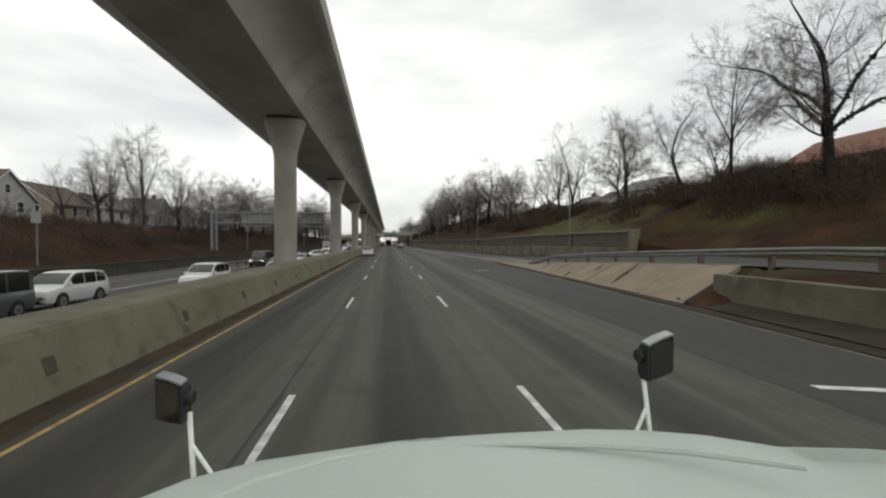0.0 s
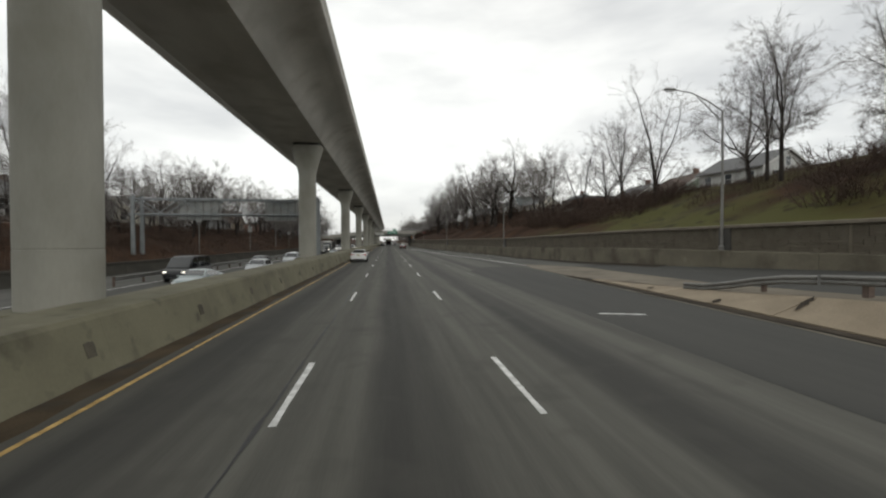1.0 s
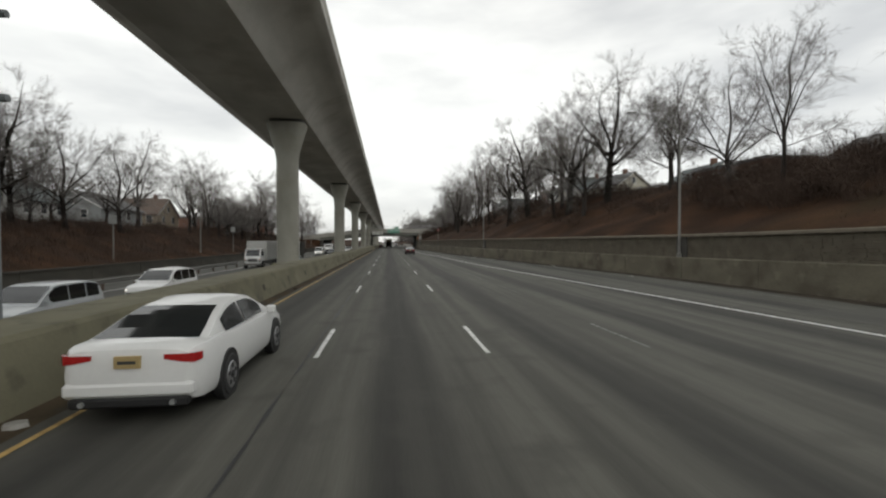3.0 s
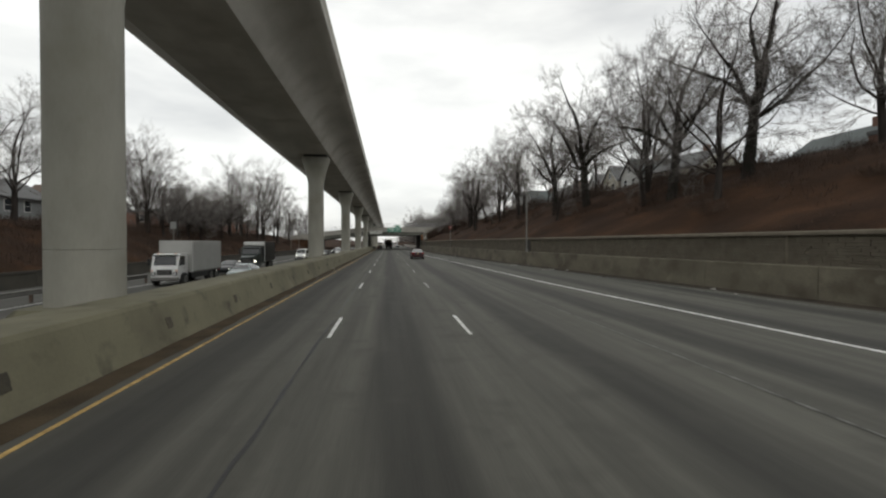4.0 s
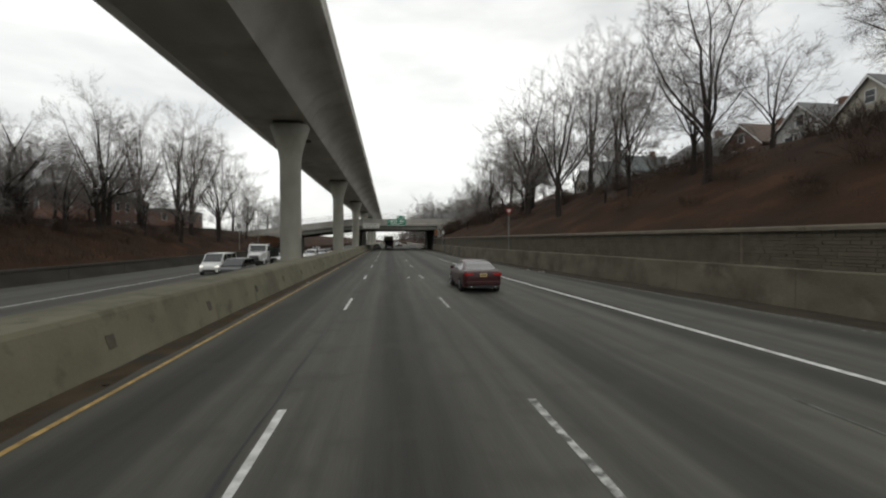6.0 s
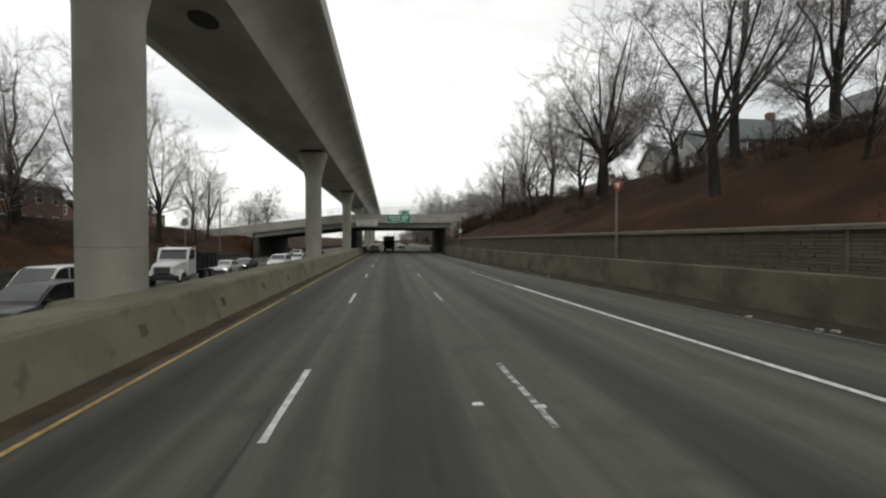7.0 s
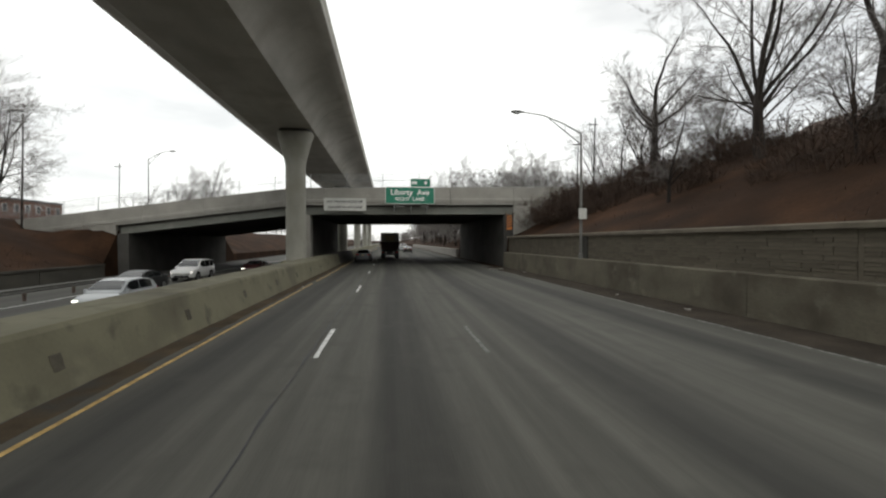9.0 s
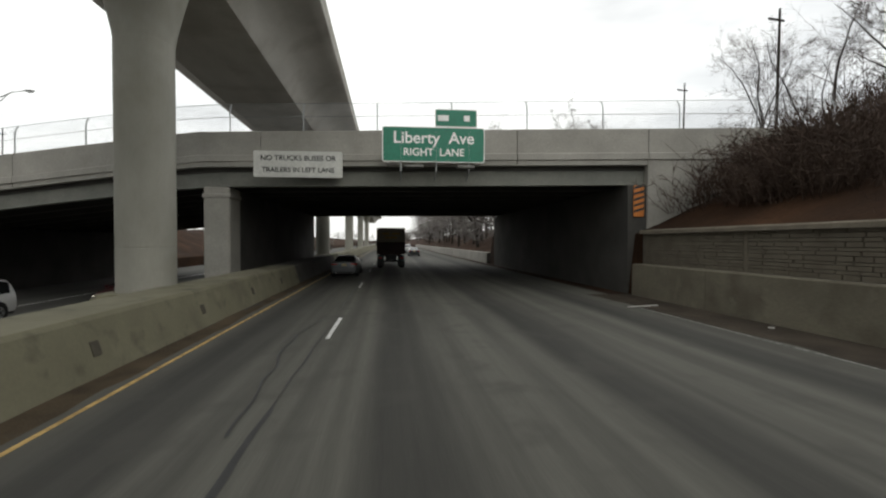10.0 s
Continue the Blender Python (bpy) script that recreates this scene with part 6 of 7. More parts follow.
def box_truck(label, paint, box_m, x, y, z, turn, L=9.2, H=3.5, W=2.45):
    """A cab-over box truck; local +y is forward."""
    ob = thing("box_truck", label, "truck", (x, y, z), turn)
    f, r = L / 2, -L / 2
    part("chassis", Geo().box(-0.45, 0.45, r + 0.2, f - 0.4, 0.55, 0.85, 0.03), black_trim, ob)
    cb = part("cargo_box", Geo().box(-W / 2, W / 2, r, f - 2.0, 0.95, H, 0.04), box_m, ob)
    for s in (1, -1):
        part("corner_post", Geo().box(min(s * W / 2, s * (W / 2 + 0.02)), max(s * W / 2, s * (W / 2 + 0.02)), f - 2.12, f - 1.99, 0.95, H, 0.005), trim_white, cb)
        part("base_rail", Geo().box(min(s * W / 2, s * (W / 2 + 0.02)), max(s * W / 2, s * (W / 2 + 0.02)), r, f - 2.12, 0.95, 1.06, 0.005), steel_dull, cb)
    prof = ((f - 1.85, 0.7), (f - 1.85, 2.42), (f - 1.6, 2.5), (f - 0.55, 2.48), (f - 0.4, 2.38), (f - 0.14, 1.5), (f - 0.06, 1.3), (f - 0.05, 0.62), (f - 0.12, 0.5), (f - 1.2, 0.5), (f - 1.3, 0.7))
    hw = W / 2 - 0.27
    cab = part("cab", Geo().loft([[(xx, yy * (1) if abs(xx) < hw else yy, zz) for yy, zz in prof] for xx in (-hw, -hw + 0.06, hw - 0.06, hw)]), paint, ob, smooth=True)
    part("windscreen", Geo().add([(-hw + 0.14, f - 0.150, 1.60), (hw - 0.14, f - 0.150, 1.60), (hw - 0.2, f - 0.352, 2.27), (-hw + 0.2, f - 0.352, 2.27)], [(0, 1, 2, 3)]), glass, ob)
    for s in (1, -1):
        part("side_window", Geo().add([(s * (hw + 0.006), f - 1.3, 1.6), (s * (hw + 0.006), f - 0.34, 1.55), (s * (hw + 0.006), f - 0.55, 2.28), (s * (hw + 0.006), f - 1.3, 2.28)], [(0, 1, 2, 3)]), glass, ob)
        lamp = part("headlight", Geo().box(min(s * 0.60, s * 0.93), max(s * 0.60, s * 0.93), f - 0.09, f - 0.012, 0.80, 1.10, 0.03), black_trim, ob)
        part("lens", Geo().tube([(s * 0.77, f - 0.02, 0.95), (s * 0.77, f + 0.005, 0.95)], 0.105, 12), clear_lamp, lamp)
        part("turn_signal", Geo().box(min(s * 0.80, s * 0.94), max(s * 0.80, s * 0.94), f - 0.08, f - 0.01, 1.16, 1.24, 0.01), orange_sign, ob)
        part("marker_lamp", Geo().box(s * 0.6 - 0.05, s * 0.6 + 0.05, f - 0.62, f - 0.5, 2.47, 2.53, 0.01), orange_sign, ob)
        door = part("door", Geo().box(min(s * (hw - 0.02), s * (hw + 0.004)), max(s * (hw - 0.02), s * (hw + 0.004)), f - 1.38, f - 0.24, 0.86, 1.53, 0.02), paint, ob)
        part("handle", Geo().box(min(s * hw, s * (hw + 0.03)), max(s * hw, s * (hw + 0.03)), f - 1.32, f - 1.16, 1.36, 1.40, 0.008), black_trim, door)
        part("step", Geo().box(min(s * (hw - 0.15), s * (hw + 0.03)), max(s * (hw - 0.15), s * (hw + 0.03)), f - 0.5, f - 0.2, 0.46, 0.52, 0.01), black_trim, ob)
        part("wiper", Geo().tube([(s * 0.1, f - 0.13, 1.61), (s * 0.62, f - 0.17, 1.74)], 0.012, 5), black_trim, ob)
        part("mirror", Geo().box(min(s * (hw + 0.12), s * (hw + 0.34)), max(s * (hw + 0.12), s * (hw + 0.34)), f - 0.35, f - 0.25, 1.6, 2.1, 0.03), black_trim, ob)
        part("mud_flap", Geo().box(min(s * 0.7, s * 1.15), max(s * 0.7, s * 1.15), r + 0.5, r + 0.53, 0.25, 0.9), black_trim, ob)
        part("tail_light", Geo().box(min(s * 0.8, s * 1.1), max(s * 0.8, s * 1.1), r - 0.02, r + 0.03, 0.75, 0.88, 0.01), red_lamp, ob)
        part("underrun_bar", Geo().box(min(s * (W / 2 - 0.14), s * (W / 2 - 0.08)), max(s * (W / 2 - 0.14), s * (W / 2 - 0.08)), r + 2.9, f - 2.1, 0.50, 0.93, 0.01), black_trim, ob)
    part("grille", Geo().box(-0.55, 0.55, f - 0.09, f - 0.03, 0.84, 1.28, 0.03), black_trim, ob)
    for zz in (0.93, 1.03, 1.13, 1.22):
        part("grille_bar", Geo().box(-0.46, 0.46, f - 0.04, f - 0.018, zz - 0.015, zz + 0.015), steel_dull, ob)
    part("sun_visor", Geo().box(-hw + 0.08, hw - 0.08, f - 0.38, f - 0.12, 2.36, 2.42, 0.015), black_trim, ob)
    part("bumper", Geo().box(-hw - 0.04, hw + 0.04, f - 0.2, f + 0.04, 0.42, 0.70, 0.05), steel_dull, ob)
    truck_wheels(ob, (f - 1.0,), W / 2 - 0.05)
    truck_wheels(ob, (r + 1.1, r + 2.25), W / 2 - 0.03, dual=True)
    return ob


def bonnet_front(ob, paint, lamps):
    """Chassis, bonnet, cab and front details of a bonneted truck; local +y is forward."""
    part("chassis", Geo().box(-0.45, 0.45, -3.7, 3.2, 0.6, 0.9, 0.03), black_trim, ob)
    hood = Geo().loft([[(xx * w, yy, zl), (xx * w, yy, zt - 0.15), (xx * w * 0.8, yy, zt), (-xx * w * 0.8, yy, zt), (-xx * w, yy, zt - 0.15), (-xx * w, yy, zl)]
                       for yy, w, zl, zt, xx in ((1.75, 1.0, 0.8, 1.95, 1), (2.5, 0.92, 0.8, 1.85, 1), (3.3, 0.8, 0.85, 1.68, 1), (3.5, 0.74, 0.95, 1.55, 1))])
    part("hood", hood, paint, ob, smooth=True)
    part("cab", Geo().loft([[(sx * w, yy, zz) for yy, zz in ((0.5, 0.75), (0.5, 2.75), (0.7, 2.85), (1.45, 2.82), (1.6, 2.72), (1.86, 1.95), (1.86, 0.75))] for sx, w in ((-1, 1.12), (-1, 1.05), (1, 1.05), (1, 1.12))]), paint, ob)
    part("windscreen", Geo().add([(-0.95, 1.88, 1.98), (0.95, 1.88, 1.98), (0.9, 1.64, 2.68), (-0.9, 1.64, 2.68)], [(0, 1, 2, 3)]), glass, ob)
    part("grille", Geo().box(-0.55, 0.55, 3.48, 3.55, 0.95, 1.45, 0.03), black_trim, ob)
    part("bumper", Geo().box(-1.15, 1.15, 3.45, 3.68, 0.5, 0.85, 0.05), black_trim, ob)
    for s in (1, -1):
        part("side_window", Geo().add([(s * 1.126, 0.75, 2.0), (s * 1.126, 1.75, 1.98), (s * 1.126, 1.5, 2.65), (s * 1.126, 0.75, 2.65)], [(0, 1, 2, 3)]), glass, ob)
        part("fender", Geo().loft([[(s * xx, 2.75 + rr * math.cos(radians(a)), 0.5 + rr * math.sin(radians(a))) for a in (0, 40, 90, 140, 180)] + [(s * xx, 2.75 + (rr - 0.06) * math.cos(radians(a)), 0.5 + (rr - 0.06) * math.sin(radians(a))) for a in (180, 140, 90, 40, 0)]
                                  for xx, rr in ((0.75, 0.66), (1.2, 0.66))]), paint, ob)
        part("headlight", Geo().box(min(s * 0.82, s * 1.08), max(s * 0.82, s * 1.08), 3.3, 3.42, 1.0, 1.2, 0.03), lamps, ob)
        part("fuel_tank", Geo().box(min(s * 0.7, s * 1.15), max(s * 0.7, s * 1.15), 0.3, 1.5, 0.5, 0.95, 0.12), steel, ob)
        part("mirror", Geo().box(min(s * 1.22, s * 1.42), max(s * 1.22, s * 1.42), 1.72, 1.80, 1.95, 2.55, 0.03), black_trim, ob)
        part("exhaust_stack", Geo().tube([(s * 1.02, 0.42, 0.9), (s * 1.02, 0.42, 3.0)], 0.07, 8), steel, ob)
    for zz in (1.08, 1.2, 1.32):
        part("grille_bar", Geo().box(-0.5, 0.5, 3.545, 3.565, zz - 0.015, zz + 0.015), steel_dull, ob)
    part("sun_visor", Geo().box(-0.95, 0.95, 1.62, 1.86, 2.68, 2.74, 0.015), paint, ob)


def dump_truck(label, paint, x, y, z, turn):
    """A bonneted tipper."""
    ob = thing("dump_truck", label, "truck", (x, y, z), turn)
    bonnet_front(ob, paint, clear_lamp)
    part("dump_body", Geo().loft([[(-1.2, yy, zb), (1.2, yy, zb), (1.25, yy, zt), (1.13, yy, zt), (1.08, yy, zb + 0.1), (-1.08, yy, zb + 0.1), (-1.13, yy, zt), (-1.25, yy, zt)] for yy, zb, zt in ((-3.9, 1.1, 2.35), (0.25, 1.1, 2.45))]), dark_green_paint, ob)
    part("headboard", Geo().box(-1.22, 1.22, 0.26, 0.36, 1.1, 2.75, 0.02), dark_green_paint, ob)
    for yy in (-3.2, -2.3, -1.4, -0.5):
        for s in (1, -1):
            part("rib", Geo().box(min(s * 1.24, s * 1.31), max(s * 1.24, s * 1.31), yy - 0.06, yy + 0.06, 1.1, 2.35), dark_green_paint, ob)
    truck_wheels(ob, (2.75,), 1.2)
    truck_wheels(ob, (-1.4, -2.65), 1.22, dual=True)
    return ob


def bonnet_box_truck(label, paint, box_m, x, y, z, turn):
    """A bonneted truck with a tall cargo box."""
    ob = thing("box_truck", label, "truck", (x, y, z), turn)
    bonnet_front(ob, paint, lamp_on)
    cb = part("cargo_box", Geo().box(-1.25, 1.25, -4.9, 0.28, 0.98, 3.45, 0.04), box_m, ob)
    for s in (1, -1):
        part("corner_post", Geo().box(min(s * 1.22, s * 1.275), max(s * 1.22, s * 1.275), 0.20, 0.31, 0.98, 3.47, 0.01), trim_white, cb)
        part("base_rail", Geo().box(min(s * 1.25, s * 1.27), max(s * 1.25, s * 1.27), -4.9, 0.19, 0.98, 1.08, 0.005), steel_dull, cb)
        part("top_rail", Geo().box(min(s * 1.25, s * 1.27), max(s * 1.25, s * 1.27), -4.9, 0.19, 3.36, 3.45, 0.005), steel_dull, cb)
    part("roof_cap", Geo().box(-1.2, 1.2, 0.29, 0.5, 2.95, 3.45, 0.08), trim_white, cb)
    truck_wheels(ob, (2.75,), 1.2)
    truck_wheels(ob, (-2.3, -3.5), 1.22, dual=True)
    return ob


def refuse_truck(label, x, y, z):
    """A tall tipper trailer seen from behind: tan upper panel over a dirty red tailgate."""
    ob = thing("haul_truck", label, "truck", (x, y, z))
    part("bed", Geo().box(-1.28, 1.28, -4.2, 4.2, 1.25, 3.62, 0.04), tail_gate, ob)
    up = part("upper_panel", Geo().box(-1.26, 1.26, -4.27, -4.205, 2.35, 3.62, 0.02), tan_panel, ob)
    for xb, wb, zb in ((-0.45, 0.62, 3.1), (0.42, 0.7, 3.1), (0.0, 1.1, 2.75)):
        part("letter_bar", Geo().box(xb - wb / 2, xb + wb / 2, -4.285, -4.27, zb - 0.08, zb + 0.08), paint_yellow, up)
    for xb in (-1.22, -0.6, 0.0, 0.6, 1.22):
        part("rib", Geo().box(xb - 0.05, xb + 0.05, -4.30, -4.205, 1.25, 2.33, 0.01), tail_gate, ob)
    part("chassis", Geo().box(-0.5, 0.5, -4.1, 5.8, 0.75, 1.25, 0.03), black_trim, ob)
    part("bumper", Geo().box(-1.2, 1.2, -4.25, -4.1, 0.55, 0.75, 0.02), black_trim, ob)
    part("cab", Geo().box(-1.2, 1.2, 4.4, 6.6, 0.8, 3.0, 0.15), maroon_paint, ob)
    part("windscreen", Geo().box(-1.0, 1.0, 6.58, 6.62, 1.9, 2.75, 0.02), glass, ob)
    for s in (1, -1):
        part("mud_flap", Geo().box(min(s * 0.6, s * 1.2), max(s * 0.6, s * 1.2), -4.02, -3.98, 0.2, 1.2), black_trim, ob)
        part("tail_light", Geo().box(min(s * 0.8, s * 1.1), max(s * 0.8, s * 1.1), -4.28, -4.25, 0.85, 1.0, 0.01), red_lamp, ob)
        part("mirror", Geo().box(min(s * 1.35, s * 1.6), max(s * 1.35, s * 1.6), 5.9, 6.0, 1.9, 2.6, 0.03), black_trim, ob)
    truck_wheels(ob, (-3.2, -2.0), 1.25, dual=True)
    truck_wheels(ob, (5.6,), 1.22)
    return ob


# this carriageway
car("sedan", "white sedan with red tail lights driving beside the barrier", "sedan", white_paint, -3.36, 76.7, 0)
car("sedan", "dark maroon sedan driving ahead on the asphalt", "sedan", maroon_paint, 4.25, 157.2, 0)
car("sedan", "grey sedan in the shade under the bridge", "sedan", grey_paint, -2.95, 258.0, 0)
refuse_truck("high-sided dirty red haul truck with tan upper panel", 0.25, 269.5, 0)
car("suv", "silver car far ahead beyond the bridge", "suv", silver_paint, 3.9, 322, 0)
car("sedan", "dark car far ahead beyond the bridge", "sedan", black_paint, 4.2, 300, 0)
# the opposite carriageway, all coming towards us
for name, label, shape, paint, x, y in (
        ("minivan", "dark grey minivan oncoming on the opposite carriageway", "van", grey_paint, -17.0, 20.3), ("suv", "white SUV oncoming behind a minivan", "suv", white_paint, -16.9, 25.9),
        ("hatchback", "white car half hidden behind the barrier", "suv", white_paint, -13.0, 34.3), ("sedan", "grey-green sedan oncoming near the barrier", "sedan", green_grey_paint, -13.0, 55.7),
        ("van", "dark van oncoming in the outer lane", "van", black_paint, -17.0, 63.5), ("sedan", "silver car oncoming near the gantry", "hatch", silver_paint, -13.0, 70.2),
        ("sedan", "black sedan oncoming on the opposite carriageway", "hatch", black_paint, -15.9, 81.2), ("suv", "silver SUV oncoming near the barrier", "suv", silver_paint, -13.0, 86.5),
        ("minivan", "white minivan oncoming near the barrier", "suv", white_paint, -13.0, 96.0), ("sedan", "white car oncoming in the middle lane", "sedan", white_paint, -16.6, 105.0),
        ("sedan", "grey-green sedan oncoming behind a box truck", "sedan", green_grey_paint, -13.0, 133.2), ("sedan", "black sedan following a box truck", "sedan", black_paint, -16.8, 141.0),
        ("van", "white van oncoming far along the carriageway", "van", white_paint, -16.9, 182.5), ("suv", "black SUV oncoming near the barrier", "suv", black_paint, -13.1, 176.0),
        ("sedan", "silver sedan oncoming before the bridge", "sedan", silver_paint, -16.2, 204.9), ("sedan", "black sedan oncoming before the bridge", "sedan", black_paint, -16.4, 211.3),
        ("suv", "white SUV oncoming near the barrier", "suv", white_paint, -13.0, 213.6), ("hatchback", "silver hatchback oncoming near the bridge", "hatch", silver_paint, -13.2, 226.0),
        ("sedan", "black sedan oncoming near the bridge", "sedan", black_paint, -16.6, 234.5), ("suv", "white SUV oncoming under the bridge", "suv", white_paint, -17.0, 244.0),
        ("sedan", "dark maroon car oncoming under the bridge", "sedan", maroon_paint, -13.6, 251.0)):
    car(name, label, shape, paint, x, y, LOW, 180, plate=False, group="oncoming cars", lit=y > 165 or int(y) % 3 == 0)
box_truck("white box truck oncoming on the opposite carriageway", white_paint, cargo_white, -16.9, 130.9, LOW, 180, L=8.3)
bonnet_box_truck("dark green bonneted truck with a black cargo box", dark_green_paint, black_paint, -16.8, 150.0, LOW, 180)
dump_truck("white-cabbed dump truck with low dark tipper body", white_paint, -16.2, 195.4, LOW, 180)


# ---- the truck that carries the viewer, as it stands at the start ----
own = thing("truck_front", "pale green-white truck hood with fender mirrors", "truck", (0, 0.2, 0))
edge = ((-1.12, 1.05, 1.40), (-0.95, 1.36, 1.50), (-0.813, 1.55, 1.545), (-0.721, 1.66, 1.54), (-0.51, 1.78, 1.535), (-0.198, 1.83, 1.542), (0.028, 1.85, 1.553), (0.265, 1.86, 1.556),
        (0.507, 1.85, 1.563), (0.852, 1.78, 1.592), (1.055, 1.70, 1.61), (1.235, 1.60, 1.625), (1.396, 1.42, 1.65), (1.53, 1.2, 1.735), (1.64, 0.98, 1.80))
rows = []
for f, dz in ((-0.16, -0.75), (-0.17, -0.30), (-0.12, -0.09), (-0.05, -0.018), (0.0, 0.0), (0.08, 0.012), (0.25, 0.03), (0.5, 0.055), (0.8, 0.08), (1.05, 0.09)):
    rows.append([(x * (1 + (0.02 if f > 0 else 0)), max(y - f, 0.12 + 0.02 * i * 0), z + dz + (0.02 * math.cos(x * 2.2) if f > 0.05 else 0)) for i, (x, y, z) in enumerate(edge)])
n = len(edge)
part("hood", Geo().add([p for r in rows for p in r], [(i * n + j, i * n + j + 1, (i + 1) * n + j + 1, (i + 1) * n + j) for i in range(len(rows) - 1) for j in range(n - 1)]), hood_paint, own, smooth=True)
part("hood_badge", Geo().tube([(0.05, 1.82, 1.553), (0.14, 1.83, 1.556), (0.24, 1.82, 1.558)], [0.012, 0.018, 0.012], 8), steel, own)
part("crease", Geo().tube([(-0.72, 1.30, 1.575), (-0.45, 1.56, 1.578), (-0.2, 1.68, 1.582), (0.05, 1.74, 1.58)], 0.010, 6), hood_paint, own, smooth=True)
part("crease", Geo().tube([(0.27, 1.72, 1.588), (0.52, 1.66, 1.604), (0.78, 1.55, 1.632), (1.0, 1.40, 1.668), (1.2, 1.15, 1.725)], [0.008, 0.012, 0.012, 0.012, 0.008], 6), hood_paint, own, smooth=True)
part("bumper", Geo().box(-1.2, 1.2, 1.65, 1.95, 0.35, 0.72, 0.06), steel, own)
part("grille", Geo().box(-0.6, 0.7, 1.82, 1.97, 0.72, 1.25, 0.04), black_trim, own)
part("chassis", Geo().box(-0.5, 0.5, 0.1, 1.7, 0.4, 0.9, 0.03), black_trim, own)
for s in (1, -1):
    part("inner_fender", Geo().box(min(s * 0.72, s * 1.15), max(s * 0.72, s * 1.15), 0.15, 1.35, 0.85, 1.12, 0.05), hood_paint, own)
truck_wheels(own, (0.75,), 1.15, 0.48)
mirror_mat = material("mirror_glass", (0.30, 0.31, 0.31), (0.36, 0.37, 0.37), 0.06, metal=1.0, scale=2, bump=0)


def mirror_ring(xa, xb, za0, za1, zb0, zb1, y, inset=0.0):
    """A leaning rounded outline; za: low and high end at xa, zb at xb."""
    turn = 0.26 if xa > 0 else -0.26
    u = lambda k: (xa + (xb - xa) * k, za0 + (zb0 - za0) * k, za1 + (zb1 - za1) * k, y + turn * (xb - xa) * (k - 0.5))
    low = [(u(k)[0], u(k)[3], u(k)[1] + inset - bow) for k, bow in ((0.012, -0.006), (0.06, 0.0), (0.5, 0.003), (0.94, 0.0), (0.988, -0.006))]
    high = [(u(k)[0], u(k)[3], u(k)[2] - inset + bow) for k, bow in ((0.988, -0.006), (0.94, 0.0), (0.5, 0.004), (0.06, 0.0), (0.012, -0.006))]
    return low + high


for xa, xb, za0, za1, zb0, zb1, s_x, foot_x, foot_z, br_x, br_z in ((-0.848, -0.740, 1.727, 1.886, 1.712, 1.860, -0.737, -0.724, 1.47, -0.645, 1.48),
                                                                    (1.052, 1.194, 1.800, 1.953, 1.828, 1.988, 1.067, 1.103, 1.54, 1.025, 1.55)):
    q = (xa, xb, za0, za1, zb0, zb1)
    mr = part("fender_mirror", Geo().loft([mirror_ring(*q, 1.735, 0.004), mirror_ring(*q, 1.745), mirror_ring(*q, 1.79), mirror_ring(*q, 1.81, 0.02)]), black_trim, own, smooth=True)
    d = 0.004 if xa < 0 else 0.014
    part("mirror_face", Geo().loft([mirror_ring(xa + d, xb - (0.018 - d), za0 + 0.002, za1 - 0.006, zb0 + 0.004, zb1 - 0.006, yy, 0.006) for yy in (1.7335, 1.7345)]), mirror_mat, mr)
    part("top_trim", Geo().loft([[(x, 1.738 + dy + 0.26 * abs(x - xa) * (1 if xa > 0 else -1) - 0.13 * (xb - xa) * (1 if xa > 0 else -1), z + dz) for dy, dz in ((-0.006, -0.004), (-0.006, 0.004), (0.05, 0.007), (0.05, 0.0))]
                                 for x, z in ((xa + 0.006, za1 + 0.002), ((xa + xb) / 2, (za1 + zb1) / 2 + 0.006), (xb - 0.006, zb1 + 0.002))]), steel, mr)
    side_x = xb + 0.006 if xa < 0 else xa - 0.006
    part("knob", Geo().disc((side_x, 1.765, (za0 + zb1) / 2 + 0.01), 0.028, 0.03, 12), black_trim, mr, smooth=True)
    part("stalk", Geo().tube([(s_x, 1.77, (zb0 if xa < 0 else za0) + 0.03), (s_x + (foot_x - s_x) * 0.12, 1.77, (zb0 if xa < 0 else za0) - 0.02), (foot_x, 1.77, foot_z)], 0.010, 8), letter_white, own)
    part("brace", Geo().tube([(s_x + (foot_x - s_x) * 0.55, 1.77, foot_z + 0.15), (br_x, 1.77, br_z)], 0.008, 8), letter_white, own)

# ---- roadside litter ----
rng = random.Random(21)
for i in range(34):
    y = rng.uniform(62, 240)
    x = wall_x(y) - rng.uniform(0.6, 2.6) if i % 4 else rng.uniform(-4.9, -4.5)
    s = rng.uniform(0.05, 0.16)
    g = Geo().loft([[(s * math.cos(a) * rng.uniform(0.7, 1.2), s * 0.8 * math.sin(a) * rng.uniform(0.7, 1.2), zz) for a in (0, 1.05, 2.1, 3.14, 4.2, 5.2)] for zz in (0, s * 0.35)])
    ob = single("litter", g, litter_mat if i % 3 else dirt, "scrap of pale litter on the shoulder", "litter", group="roadside litter")
    ob.location = (x, y, 0.008)
for x, y, ln in ((14.0, 128.5, 1.2), (9.2, 240, 1.3), (13.3, 137, 0.8)):
    ob = single("plank", Geo().box(-ln / 2, ln / 2, -0.06, 0.06, 0, 0.05, 0.01), litter_mat, "broken pale board lying on the shoulder", "board", group="roadside litter")
    ob.matrix_basis = pose(x, y, 0.01, 0, 0, 12)

# ---- stone facing of the retaining wall ----
rng = random.Random(8)
widths = (0.44, 0.30, 0.58, 0.22)
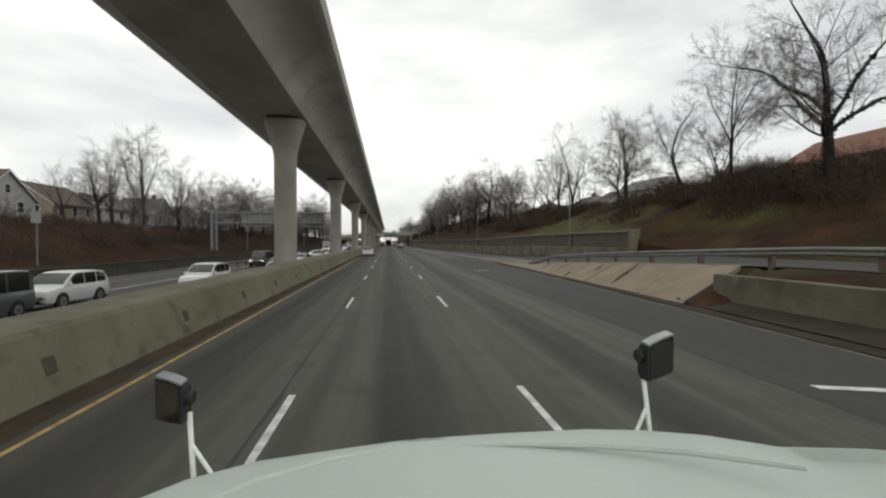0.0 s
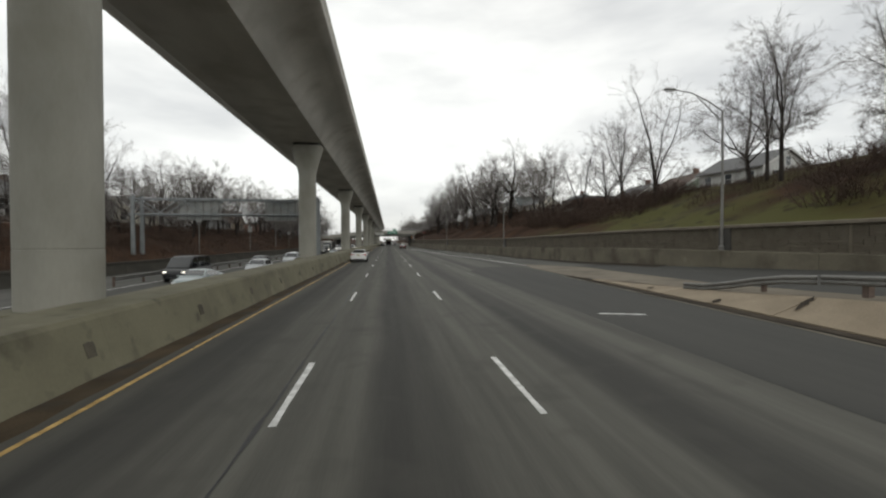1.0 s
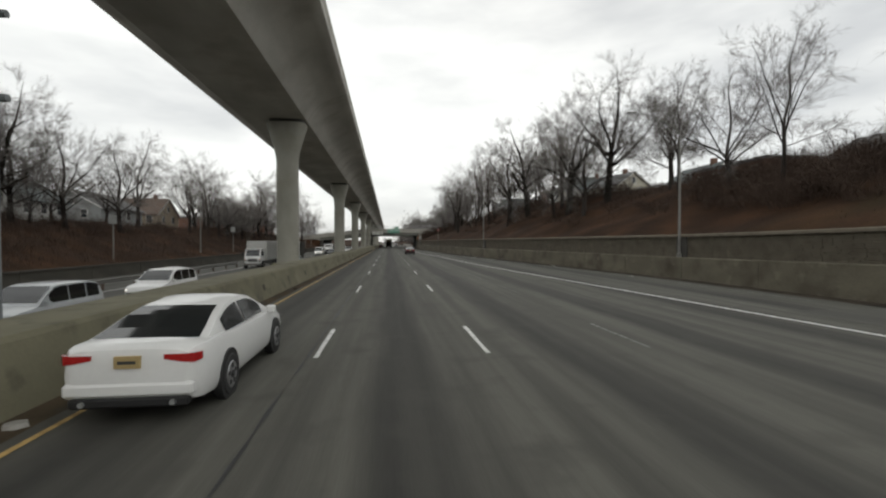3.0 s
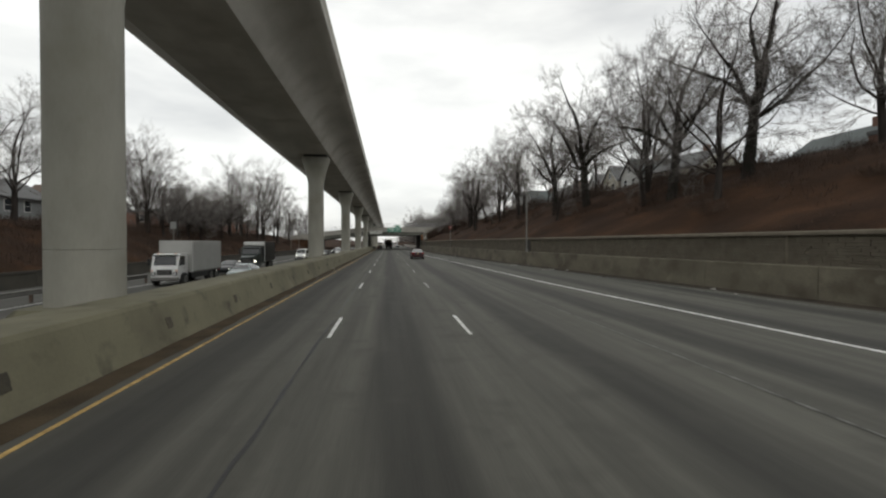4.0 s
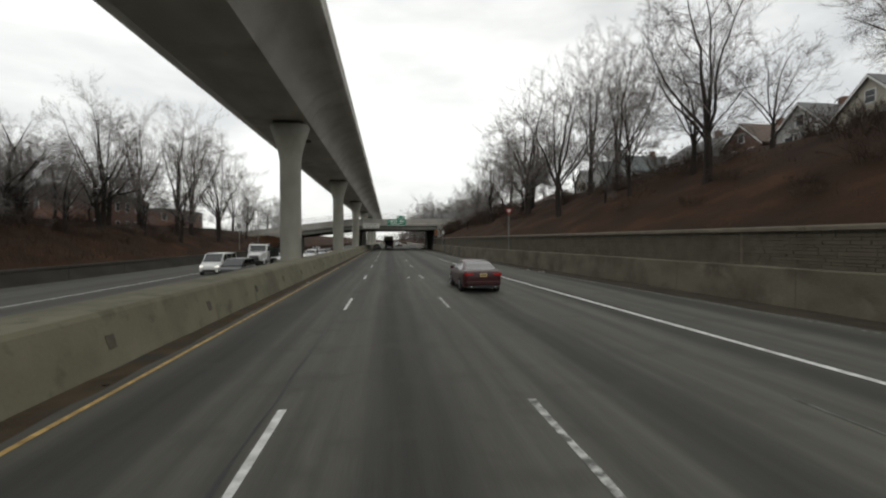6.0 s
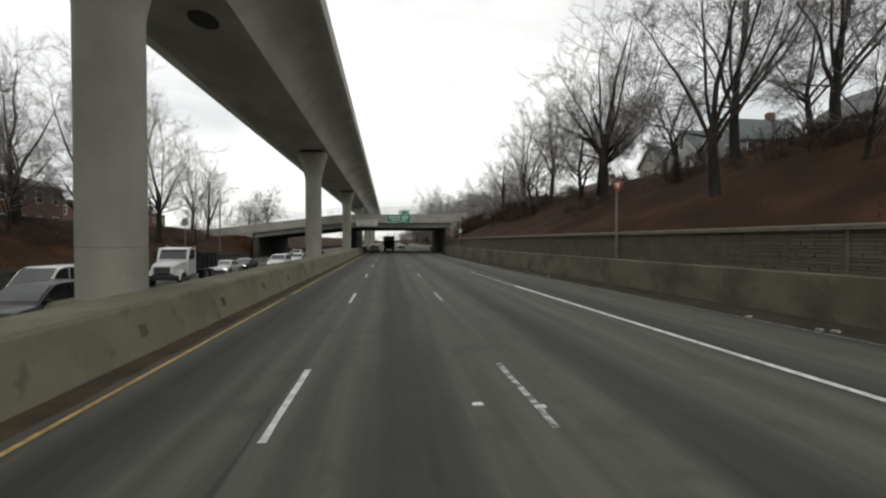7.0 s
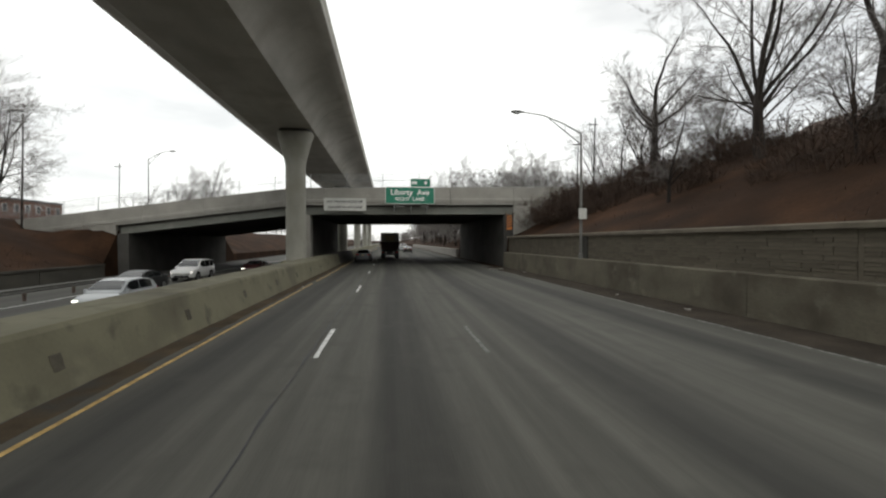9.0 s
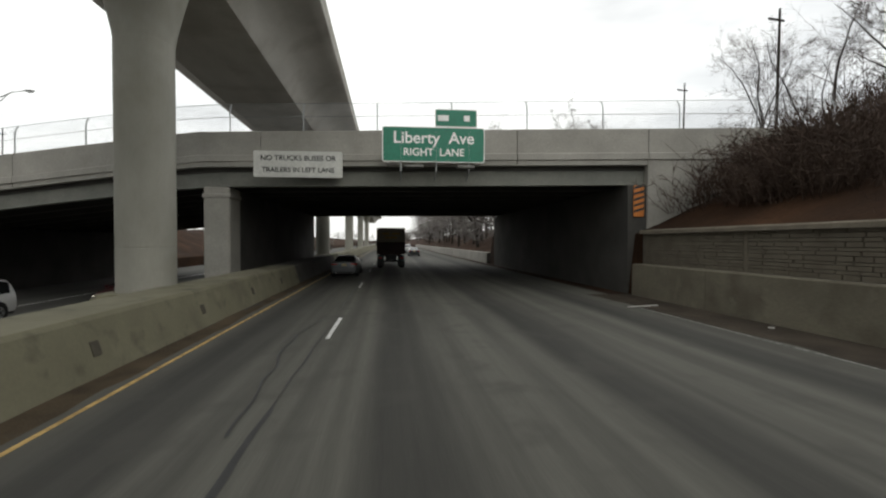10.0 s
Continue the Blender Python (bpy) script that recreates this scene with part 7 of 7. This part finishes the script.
# a stone of unit height; each course squashes it to its own
stones = [Geo().loft([[(-o, y, z) for y, z in ((w, c * 4), (w - c, 0.03), (-w + c, 0.03), (-w, c * 4), (-w, 1 - c * 4), (-w + c, 1), (w - c, 1), (w, 1 - c * 4))] for o, c in ((-0.03, 0.004), (0.030 + k * 0.007, 0.006), (0.038 + k * 0.007, 0.016))]).mesh("stone", stone)
          for k, w in enumerate(widths)]
rest = Geo()
count = 0
z = 1.403
bays = [35.1] + [40.0 + 8.6 * i for i in range(24)] + [243.4]
for high in (0.15, 0.10, 0.13, 0.09, 0.15, 0.12, 0.10, 0.14, 0.11, 0.13, 0.09):
    for bay0, bay1 in zip(bays, bays[1:]):
        y, end = bay0 + 0.078, bay1 - 0.078
        while end - y > 0.12:
            k = rng.randrange(4)
            w = widths[k]
            if end - y - 2 * w < 0.25:
                w = (end - y) / 2 if end - y < 1.3 else (end - y) / 4
            yc = y + w
            y += 2 * w + 0.012
            if 210 < yc < 230 and count < 298:
                ob = new("stone", stones[k])
                ob.parent = wall
                ob.matrix_basis = (pose(wall_x(yc) + 0.08 - rng.uniform(0.008, 0.02), yc, z, 0, 0, math.degrees(math.atan(wall_x(yc - 0.5) - wall_x(yc + 0.5)))) @
                                   Matrix.Diagonal((1, w / widths[k], high - 0.006, 1)))
                count += 1
            else:
                xa, xb, o = wall_x(yc - w) + 0.085, wall_x(yc + w) + 0.085, rng.uniform(0.050, 0.068)
                za, zb = z + wall_lift(yc - w), z + wall_lift(yc + w)
                rest.add([(xa, yc - w, za), (xb, yc + w, zb), (xb, yc + w, zb + high - 0.006), (xa, yc - w, za + high - 0.006),
                          (xa - o, yc - w + 0.012, za + 0.01), (xb - o, yc + w - 0.012, zb + 0.01), (xb - o, yc + w - 0.012, zb + high - 0.014), (xa - o, yc - w + 0.012, za + high - 0.014)],
                         [(4, 7, 6, 5), (0, 4, 5, 1), (1, 5, 6, 2), (2, 6, 7, 3), (3, 7, 4, 0)])
    z += high
tagged(part("stone_courses", rest, stone, wall), kind="stuff")
